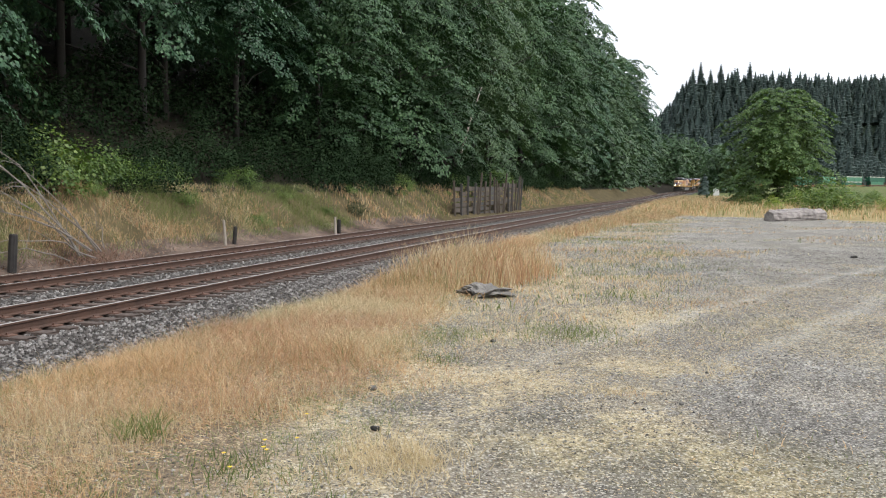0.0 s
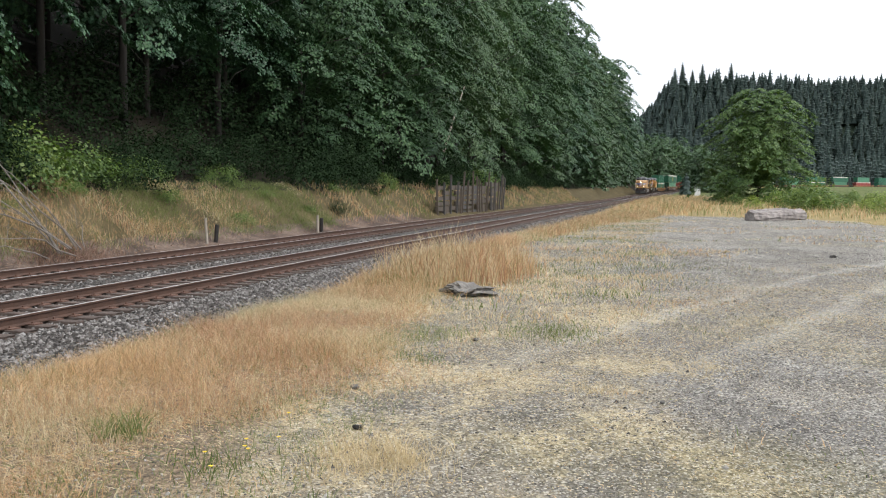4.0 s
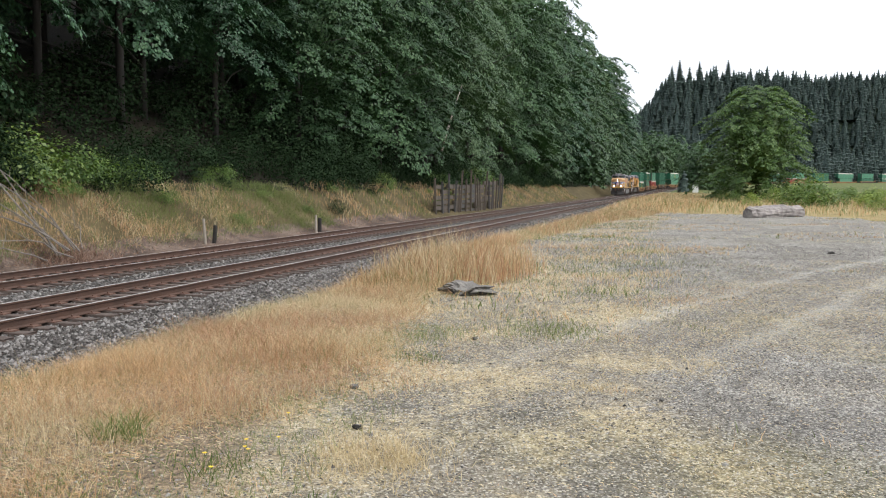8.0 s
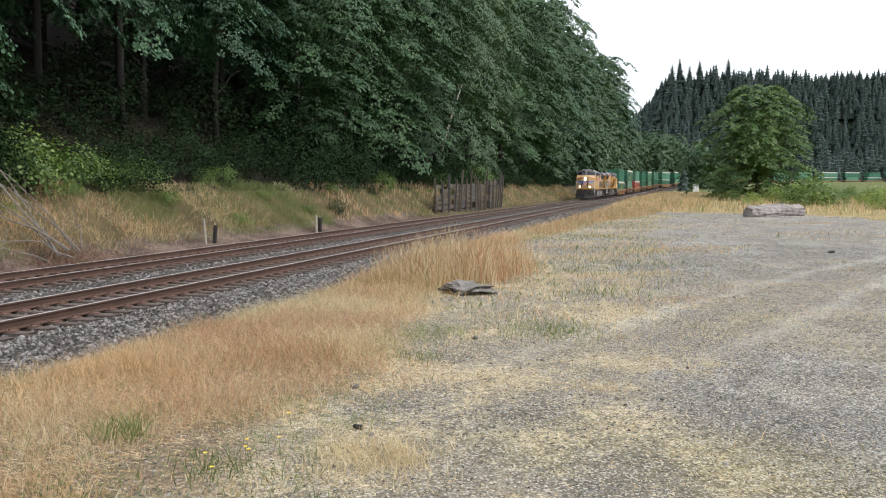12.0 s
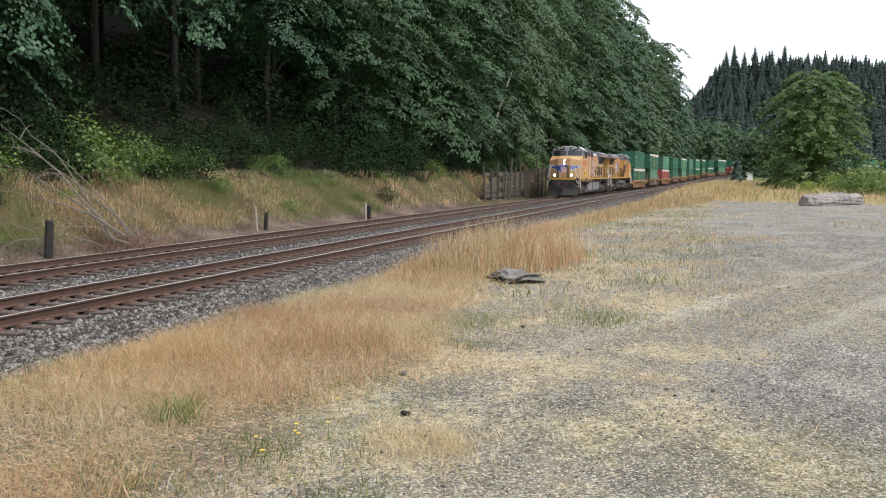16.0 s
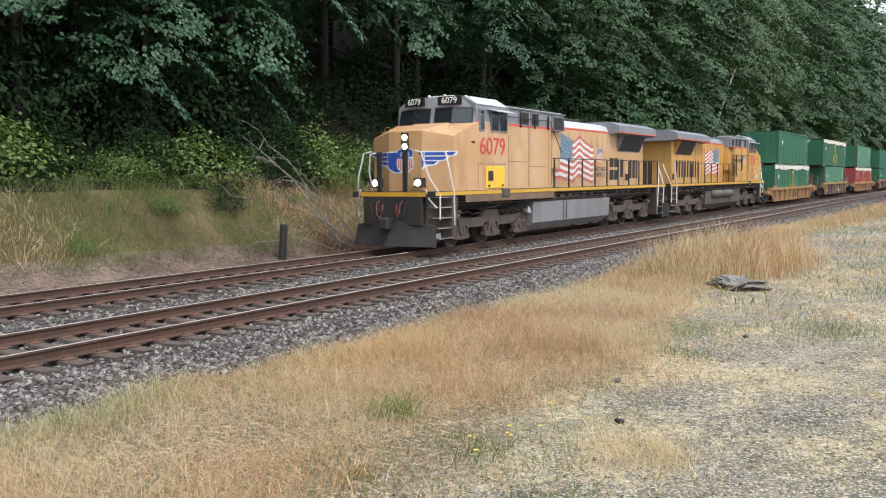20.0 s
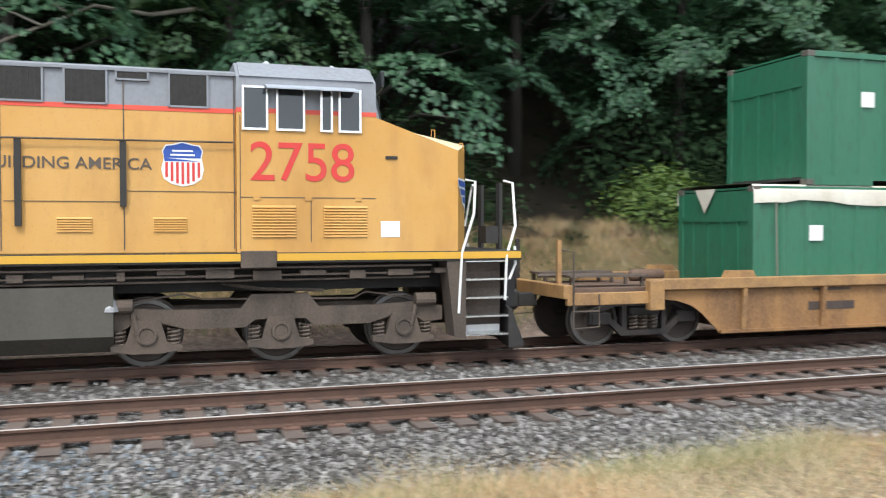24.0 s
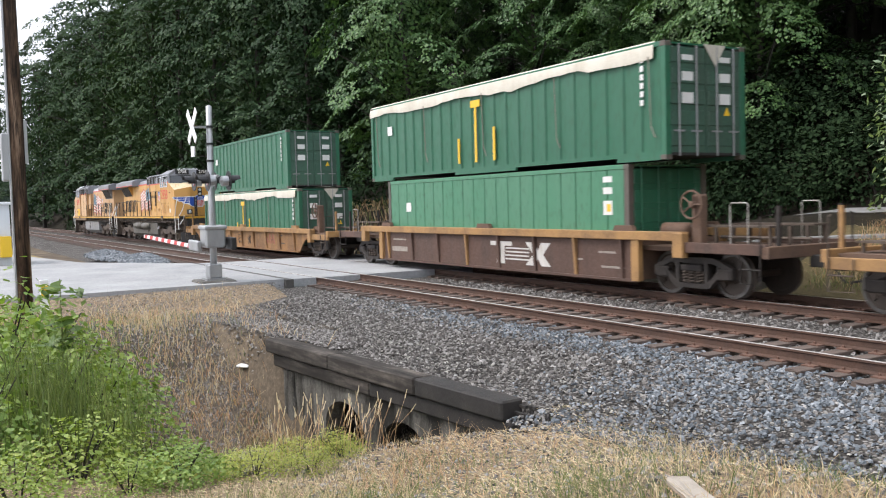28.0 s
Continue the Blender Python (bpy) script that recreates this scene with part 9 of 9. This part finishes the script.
def culvert():
    """Concrete headwall with arched openings under two tarred timbers."""
    root = empty("culvert", "old streaked concrete culvert headwall with a black timber end", "culvert", kind="structure")
    a, b = Vector((-16.6, 5.85, 0)), Vector((-9.35, 6.4, 0))
    d = (b - a).normalized()
    m = Matrix.Translation(a) @ Matrix.Rotation(math.atan2(d.y, d.x), 4, "Z")
    root.matrix_basis = m
    L = (b - a).length
    cap = [(0, 2.6), (2.6, 5.3), (5.3, L)]
    for i, (u0, u1) in enumerate(cap):
        part("cap_timber", box_part(u0 + 0.01, u1 - 0.01 + (0.1 if i == 2 else 0), -0.16, 0.20, -0.62, -0.36, 0.025), M_OLDTIMBER if i < 2 else M_TARRED, root)
    for u0, u1 in ((0.25, 3.9), (3.9, L + 0.22)):
        part("lower_timber", box_part(u0, u1 - 0.01, -0.10, 0.24, -0.87, -0.63, 0.025), M_OLDTIMBER if u0 < 1 else M_TARRED, root)
    rs = random.Random(17)
    for k in range(9):
        w, z = rs.uniform(-0.12, 0.18), rs.choice([-0.40, -0.47, -0.55, -0.70, -0.78, -0.83])
        part("splinter", box_part(L + 0.05, L + rs.uniform(0.18, 0.42), w, w + rs.uniform(0.03, 0.07), z, z + rs.uniform(0.02, 0.05)), M_TARRED, root)
    # wall with two arched openings: piers, lintel and arches in one piece
    bm = bmesh.new()
    pts = [(0.9, -0.88), (L - 0.6, -0.88), (L - 0.5, -2.8), (5.45, -2.8), (5.45, -1.7)]
    pts += [(4.75 + 0.7 * math.cos(t * math.pi / 14), -1.7 + 0.55 * math.sin(t * math.pi / 14)) for t in range(1, 14)]
    pts += [(4.05, -1.7), (4.05, -2.8), (3.55, -2.8), (3.55, -1.7)]
    pts += [(2.85 + 0.7 * math.cos(t * math.pi / 14), -1.7 + 0.55 * math.sin(t * math.pi / 14)) for t in range(1, 14)]
    pts += [(2.15, -1.7), (2.15, -2.8), (1.3, -2.8)]
    prism(bm, pts, 0.0, 0.35)
    part("headwall", bm, M_CULVERT, root)
    # near-black sheet ends the passage, its darkness put into the colour
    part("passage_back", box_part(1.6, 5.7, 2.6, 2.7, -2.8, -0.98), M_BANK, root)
    part("passage_roof", box_part(1.2, 6.4, 0.30, 2.3, -0.98, -0.47), M_BED, root)
    part("wing_wall", box_part(0.55, 0.95, -0.05, 0.4, -1.9, -0.88, 0.03), M_CULVERT, root)


culvert()


def poles_and_posts():
    # utility pole by the road
    pole = empty("utility_pole", "brown wooden utility pole with conduit beside the road", "utility pole")
    pole.matrix_basis = Matrix.Translation((-22.8, 2.05, -0.05)) @ Matrix.Rotation(radians(-1.0), 4, "Y")
    bm = bmesh.new()
    lathe(bm, [(-0.5, 0.19), (3, 0.175), (7, 0.155), (11, 0.13)], (0, 0, 0), "z", 14)
    part("pole_shaft", bm, M_POLE, pole, smooth=True)
    bm = bmesh.new()
    tube(bm, [(0.12, -0.17, 0.0), (0.11, -0.165, 4.0), (0.1, -0.16, 8.0)], 0.03, 6)
    part("conduit", bm, M_GALV, pole)
    part("meter_box", box_part(-0.16, 0.12, -0.33, -0.17, 3.0, 4.1, 0.02), M_GALV, pole)
    part("pole_band", box_part(-0.03, 0.05, 0.16, 0.24, 3.4, 4.4, 0.01), M_GALV, pole)
    mk = empty("marker_post", "short white marker post with a yellow label", "marker post")
    mk.matrix_basis = pose(-21.6, 2.35, -0.15)
    part("post", box_part(-0.05, 0.05, -0.09, 0.09, 0.0, 0.85, 0.01), M_SIGN, mk)
    part("label_plate", box_part(0.05, 0.056, -0.07, 0.07, 0.45, 0.72), M_WARN, mk)
    # instrument shed and meter beyond the road
    sh = empty("signal_shed", "white sheet-metal signal shed beyond the road", "shed")
    sh.matrix_basis = pose(-43.5, 2.2, 0.0, 0, 0, 8)
    part("shed_wall", box_part(-1.2, 1.2, -1.2, 1.05, 0.0, 2.6, 0.02), M_SHED, sh)
    part("shed_roof", box_part(-1.35, 1.35, -1.35, 1.2, 2.6, 2.72, 0.03), M_SHED, sh)
    part("yellow_cabinet", box_part(1.2, 1.55, 0.55, 1.0, 0.35, 1.25, 0.02), M_BOXYEL, sh)
    # fence posts on the far side
    for i, (x, y, h, r, mat) in enumerate(((21.0, 19.0, 1.15, 0.13, M_TARRED), (33.0, 19.0, 1.1, 0.06, M_DEADWOOD), (33.8, 19.05, 0.8, 0.09, M_TARRED), (44.6, 19.0, 1.0, 0.07, M_DEADWOOD), (45.3, 19.1, 0.8, 0.11, M_TARRED))):
        bm = bmesh.new()
        lathe(bm, [(-0.4, r), (h * 0.6, r * 0.97), (h - 0.03, r * 0.93), (h, r * 0.75)], (0, 0, 0), "z", 9)
        ob = thing("fence_post", bm, mat, "dark weathered fence post on the bank" if mat is M_TARRED else "thin grey weathered fence post", "post", "fence posts")
        ob.matrix_basis = pose(x, y, float(ground_z(x, y)), (2, -3, 4, -2, 3)[i], (3, -2, 1, 2, -4)[i], 0)
    # cribbed wall of old timbers and stakes far along the bank
    crib = empty("crib_wall", "old crib wall of grey timbers and leaning stakes", "retaining wall")
    crib.matrix_basis = pose(71.0, 19.6, -0.35, 0, 0, -0.4)
    rng = random.Random(8)
    for k in range(14):
        u = k * 2.05
        h = 3.2 + rng.uniform(-0.3, 0.9)
        for w in (0.0, rng.uniform(0.5, 1.4))[:1 if rng.random() < 0.6 else 2]:
            st = part("stake", box_part(-0.06, 0.06, -0.1, 0.05, 0, h * (1 if w == 0 else rng.uniform(0.75, 1.1))), M_CRIB if rng.random() < 0.75 else M_GREYWOOD, crib)
            st.matrix_basis = pose(u + w, -0.02 - 0.1 * (w > 0), 0, rng.uniform(-2, 4), rng.uniform(-4, 4), 0)
        if k < 13:
            hh = 2.7 if k < 9 else 3.1
            for j in range(6):
                if (4 <= k <= 5 and j < 4) or rng.random() < 0.78:
                    part("crib_timber", box_part(u + 0.06, u + 1.98, 0.05, 0.22, 0.05 + j * hh / 6, 0.05 + (j + rng.uniform(0.6, 0.9)) * hh / 6), M_GREYWOOD if k in (4, 6) else M_CRIB, crib)


poles_and_posts()


def loose_things():
    # felled log at the edge of the lot
    rng = random.Random(3)
    for k, (lx, ly, half, rad, tz, turn) in enumerate(((56.5, -5.45, 2.6, 0.40, 0.24, -40), (57.4, -5.1, 2.0, 0.24, 0.42, -37))):
        bm = bmesh.new()
        n = 22
        lathe(bm, [(half * (2 * i / n - 1), rad * (0.86 if i in (0, n) else 1.0 + 0.07 * math.sin(i * 1.3 + k))) for i in range(n + 1)], (0, 0, 0), "x", 26)
        for v in bm.verts:
            a = math.atan2(v.co.z, v.co.y)
            g = 1 + 0.05 * math.sin(a * 7 + v.co.x * 0.8) + 0.06 * math.sin(a * 13 + math.sin(v.co.x * 2.1)) + rng.uniform(-0.05, 0.05)
            v.co = Vector((v.co.x + rng.uniform(-0.03, 0.03), v.co.y * g, max(-0.6 * rad, v.co.z * g) + 0.04 * math.sin(v.co.x * 1.1)))
        lg = thing("felled_log", bm, M_LOG, "thick bleached grey felled log at the edge of the lot" if k == 0 else "thinner grey log lying behind the thick one", "log", "felled logs")
        lg.matrix_basis = pose(lx, ly, float(ground_z(lx, ly)) + tz, 0, 0, turn)
    # broken lump of old asphalt in the grass
    bm = bmesh.new()
    bmesh.ops.create_icosphere(bm, subdivisions=4, radius=1)
    for v in bm.verts:
        d = v.co.copy()
        k = 1 + 0.22 * math.sin(d.x * 4.1 + 1) * math.sin(d.y * 5.3) + 0.12 * math.sin(d.x * 11 + d.z * 7) + rng.uniform(-0.12, 0.12)
        v.co = Vector((d.x * 0.42 * k, d.y * 0.3 * k, max(-0.06, 0.085 * d.z * k + 0.04 * math.sin(d.x * 6))))
    sl = thing("rubble_slab", bm, M_RUBBLE, "rough slab of broken grey rubble in the grass", "rubble")
    sl.matrix_basis = pose(12.75, 3.05, float(ground_z(12.75, 3.05)) + 0.05, 3, -2, 62)
    # stones that stand out on the lot
    for i, (x, y, r) in enumerate(((6.35, 2.4, 0.055), (5.3, 1.98, 0.05), (7.4, -1.9, 0.06), (8.75, 2.0, 0.045), (8.0, 1.2, 0.03), (23.5, -3.6, 0.11), (6.6, 0.1, 0.03))):
        bm = bmesh.new()
        bmesh.ops.create_icosphere(bm, subdivisions=2, radius=1)
        for v in bm.verts:
            v.co *= rng.uniform(0.85, 1.12)
            v.co.z *= 0.6
        ob = thing("stone", bm, M_BED if i % 2 else M_CONCRETE, "dark stone lying on the gravel lot", "stone", "stones on the lot")
        ob.matrix_basis = Matrix.LocRotScale((x, y, float(ground_z(x, y)) + r * 0.3), Euler((0, 0, i)), (r * 0.85, r * 0.65, r * 0.6))
    # bleached plank end in the foreground by the ditch
    bm = bmesh.new()
    box(bm, -0.5, 0.5, -0.085, 0.085, 0.0, 0.06, 0.012)
    bmesh.ops.subdivide_edges(bm, edges=bm.edges[:], cuts=2)
    for v in bm.verts:
        v.co += Vector((rng.uniform(-0.012, 0.012), rng.uniform(-0.01, 0.01), rng.uniform(-0.008, 0.008)))
    pk = thing("plank", bm, M_DEADWOOD, "bleached white broken plank on the ground", "plank")
    pk.matrix_basis = pose(-3.5, 3.72, float(ground_z(-3.5, 3.72)) + 0.03, 0, 3, -22) @ Matrix.Diagonal((0.75, 0.8, 1, 1))
    bm = bmesh.new()
    box(bm, -0.16, 0.16, -0.1, 0.1, 0, 0.05, 0.02)
    lt = thing("litter_scrap", bm, M_SIGN, "small white scrap of litter on the bank", "litter")
    lt.matrix_basis = pose(-18.1, 5.75, float(ground_z(-18.1, 5.75)) + 0.02, 8, 0, 30)
    # little yellow flowers on the thin soil
    for i, (x, y) in enumerate(((4.52, 2.36), (4.45, 2.3), (4.32, 2.26), (4.14, 2.42), (3.95, 2.28), (4.6, 2.2), (5.2, 2.4))):
        fl = empty("yellow_flower", "small yellow wild flower on a thin green stalk", "flower", "yellow flowers on the stony soil")
        h = rng.uniform(0.07, 0.13)
        fl.matrix_basis = pose(x, y, float(ground_z(x, y)) - 0.01, 0, 0, i * 70)
        bm = bmesh.new()
        tube(bm, [(0, 0, 0), (0.008, 0.004, h * 0.6), (0.012, 0.01, h)], 0.0022, 5, 0.0015)
        part("stalk", bm, M_GREENGRASS, fl)
        bm = bmesh.new()
        for k in range(9):
            a = k * 0.698
            c, d = math.cos(a), math.sin(a)
            vs = [bm.verts.new((0.012 + c * u - d * w, 0.01 + d * u + c * w, h + zz)) for u, w, zz in ((0.002, 0, 0), (0.010, -0.004, 0.004), (0.015, 0, 0.005), (0.010, 0.004, 0.004))]
            bm.faces.new(vs)
        lathe(bm, [(h - 0.003, 0.002), (h + 0.003, 0.005), (h + 0.005, 0.001)], (0.012, 0.01, 0), "z", 8)
        part("flower_head", bm, M_PETAL, fl, "bright yellow petals")
    # fallen dead boughs on the far bank
    root = empty("fallen_branch", "bare bleached fallen boughs lying on the bank", "branch")
    r2 = random.Random(14)
    boughs = [((24.3, 19.2, -0.1), (22.0, 21.6, 3.6), 0.07), ((24.6, 19.4, -0.1), (23.4, 22.2, 3.9), 0.05), ((24.9, 19.2, 0), (20.2, 20.2, 1.7), 0.06), ((24.2, 19.3, 0), (21.6, 20.8, 2.4), 0.045), ((25.4, 19.3, 0), (22.3, 21.2, 2.9), 0.05), ((24.8, 19.0, -0.2), (20.8, 19.4, 0.5), 0.05), ((25.6, 19.6, 0.0), (24.4, 22.4, 3.2), 0.035), ((23.6, 19.0, -0.2), (19.6, 19.3, 0.1), 0.04), ((25.2, 19.2, 0.1), (23.2, 20.6, 2.0), 0.03), ((24.4, 19.1, 0), (22.6, 20.2, 1.4), 0.03), ((25.5, 19.3, 0), (26.5, 20.2, 0.6), 0.03)]
    for a, b, r in boughs:
        a, b = Vector(a), Vector(b)
        bm = bmesh.new()
        pts = [a + (b - a) * k / 6 + Vector((r2.uniform(-0.1, 0.1), r2.uniform(-0.1, 0.1), 0.35 * math.sin(k / 6 * math.pi) + r2.uniform(-0.06, 0.06))) for k in range(7)]
        tube(bm, [tuple(p) for p in pts], r * 0.6, 6, 0.008)
        bough = part("bough", bm, M_TWIG, root)
        for k in (1, 3, 4, 5, 6):
            p = pts[k]
            e = p + Vector((r2.uniform(-1.3, 0.5), r2.uniform(-0.3, 0.5), r2.uniform(-0.2, 0.9)))
            bm = bmesh.new()
            tube(bm, [tuple(p), tuple((p + e) / 2 + Vector((0, 0, 0.08))), tuple(e)], r * 0.28, 4, 0.004)
            part("twig", bm, M_TWIG, bough)
    # brush of twigs and dead leaves at their foot
    rng2 = np.random.default_rng(15)
    x, y = rng2.normal(25, 1.2, 1400), rng2.normal(19.5, 0.5, 1400)
    v, f, _ = blades(x, y, rng2.uniform(0.08, 0.4, 1400), 0.018, 2.4, 16)
    tagged(new("dead_brush", mesh_of("dead_brush", v, f, [M_DEADLEAF])), "dead twigs and brush on the bank", "brush", kind="stuff")
    # dead white limb hanging across the dark woods, seen behind the train
    bm = bmesh.new()
    tube(bm, [(1.5, 27, 8.6), (0.0, 26.6, 8.2), (-1.5, 26.4, 8.3), (-2.6, 26.2, 7.7), (-4.2, 26, 6.9)], 0.07, 6, 0.03)
    tube(bm, [(-2.2, 26.2, 8.0), (-3.0, 26.1, 8.6), (-3.6, 26.1, 9.6)], 0.05, 5, 0.015)
    tube(bm, [(-2.8, 26.1, 7.6), (-3.8, 26, 8.0), (-4.0, 26, 9.0)], 0.04, 5, 0.015)
    thing("dead_limb", bm, M_DEADWOOD, "bare pale dead limb hanging in the woods", "branch")
    bm = bmesh.new()
    tube(bm, [(93, 25, 6), (95.5, 24.5, 10), (98, 24, 13.5)], 0.16, 6, 0.05)
    thing("dead_limb", bm, M_DEADWOOD, "bare leaning dead trunk among the trees", "branch")


loose_things()


def ditch_plants():
    rng = random.Random(31)
    kinds = [(M_WEED, "leafy bright green weeds growing in the ditch"), (M_SHOOT, "green bramble shoots growing in the ditch"), (M_YWEED, "low yellow-green leafy weeds by the culvert")]
    leafy = [bush_mesh(400 + i, 0.9, 0.8, 1.0, 120, 20, (0.06, 0.07, 0.055)[i], kinds[i][0], 0.17) for i in range(3)]
    for x, y, sc, tall, k in ((-12.5, 0.6, 1.1, 1.0, 1), (-11.6, 1.9, 0.95, 0.9, 0), (-10.3, 0.3, 1.0, 1.0, 1), (-9.2, 1.2, 0.8, 0.8, 0), (-13.6, 2.0, 1.25, 1.0, 1), (-14.5, 0.9, 1.5, 1.1, 1), (-16, 1.5, 1.4, 1.0, 0), (-15.2, 2.4, 1.1, 0.9, 1), (-12.8, 1.4, 1.2, 1.0, 0), (-17.2, 2.2, 1.1, 0.9, 1), (-11.0, 2.4, 0.9, 0.8, 1), (-10.9, 3.0, 0.8, 0.7, 2), (-9.9, 3.9, 0.6, 0.6, 2), (-9.3, 2.7, 0.8, 0.6, 0), (-8.3, 2.0, 0.55, 0.7, 1), (-8.2, 0.6, 0.6, 0.8, 0), (-12.2, 3.6, 0.75, 0.7, 2), (-17.4, 0.4, 1.3, 1.0, 0), (-9.6, -0.8, 1.0, 1.0, 1), (-9.5, 4.5, 0.5, 0.6, 2), (-8.6, 2.7, 0.5, 0.6, 2), (-8.3, 3.1, 0.42, 0.6, 2), (-9.0, 2.3, 0.5, 0.7, 2), (-8.0, 3.5, 0.3, 0.6, 2), (-9.6, 3.2, 0.6, 0.8, 2), (-8.2, 1.5, 0.45, 0.7, 0), (-8.0, 2.6, 0.4, 0.7, 2), (-7.6, 3.0, 0.32, 0.7, 2), (-8.4, 3.6, 0.4, 0.7, 2), (-9.1, 3.4, 0.5, 0.7, 2), (-8.8, 2.0, 0.45, 0.7, 2)):
        shrub("weed_bush", leafy[k], x, y, rng.uniform(0, 6.28), sc, kinds[k][1], "weeds in the ditch", None, tall)
    feather = lambda x, y: np.exp(-((x + 10.8) / 0.9) ** 2 - ((y - 1.2) / 0.7) ** 2)
    grass("green_broom", "tall feathery green stalks standing in the ditch", 2600, (-12.6, -9.0, -0.2, 2.6), feather, 0.9, 1.7, 0.012, 0.35, 412, 5.0, 0.0, 0.0, lush=lambda x, y: 1 + 0 * x)
    # one tall stalk with leaves
    bm = bmesh.new()
    tube(bm, [(0, 0, 0), (0.03, 0.02, 0.8), (-0.02, 0.03, 1.7)], 0.012, 5, 0.005)
    z = float(ground_z(-11.9, 1.45))
    st = empty("tall_weed", "single tall leafy weed standing in the ditch", "weed")
    st.matrix_basis = pose(-11.9, 1.45, z + 0.3)
    part("stem", bm, M_GREENGRASS, st)
    r2 = np.random.default_rng(6)
    c = np.stack([r2.normal(0, 0.04, 14), r2.normal(0, 0.04, 14), r2.uniform(0.6, 1.7, 14)], 1)
    v, f = leaf_cloud(c, np.tile([0.2, 0, 1.0], (14, 1)), 5, 0.13, 0.13, 7, 0.5, 0.3, 1.5)
    part("leaf_spray", mesh_of("leaf_spray", v, f, [M_BRAMBLE]), None, st)
    # heaps of spare ballast beyond the road
    for x, y, w in ((-46, 8.0, 4.6), (-40.5, 8.5, 2.6)):
        rr = np.random.default_rng(int(w * 10))
        n = 1500
        a, r = rr.uniform(0, 6.28, n), np.sqrt(rr.random(n))
        px, py = x + np.cos(a) * r * w, y + np.sin(a) * r * 0.9
        pz = 0.34 * (1 - r ** 1.5) - 0.03
        tagged(new("gravel_heap", stones("gravel_heap", [M_BALLAST_NEW], None, np.stack([px, py, pz], 1), rr.uniform(0.05, 0.12, n), 8)), "low heap of pale crushed stone by the road", "gravel", kind="stuff")


ditch_plants()


def front_at(t):
    """How far along the line the train's front coupler is: a smooth curve through V."""
    ts, vs = np.array([a for a, _ in V], float), np.array([b for _, b in V], float)
    m = np.gradient(vs, ts)
    i = int(np.clip(np.searchsorted(ts, t) - 1, 0, len(ts) - 2))
    h = ts[i + 1] - ts[i]
    k = (t - ts[i]) / h
    return float((2 * k ** 3 - 3 * k ** 2 + 1) * vs[i] + (k ** 3 - 2 * k ** 2 + k) * h * m[i] + (-2 * k ** 3 + 3 * k ** 2) * vs[i + 1] + (k ** 3 - k ** 2) * h * m[i + 1])


def motions():
    times = [i * 0.5 for i in range(57)]
    for ob, back, turn, lift in MOVERS:
        rows = []
        for t in times:
            x, y, z, h = (float(q) for q in on_line(front_at(t) + back, FAR))
            rows.append((t, Matrix.Translation((x, y, z + lift)) @ Matrix.Rotation(h + turn, 4, "Z")))
        walk(ob, rows)
    # wheels roll with the train: the turn is the way gone over the radius
    travel = [(i / FPS, front_at(0) - front_at(i / FPS)) for i in range(0, 28 * FPS + 1)]
    for w, x, r in ROLLING:
        sign = -1 if w.parent.get("reversed") else 1
        walk(w, [(t, pose(x, 0, r, 0, -sign * math.degrees(d / r), 0)) for t, d in travel])


motions()
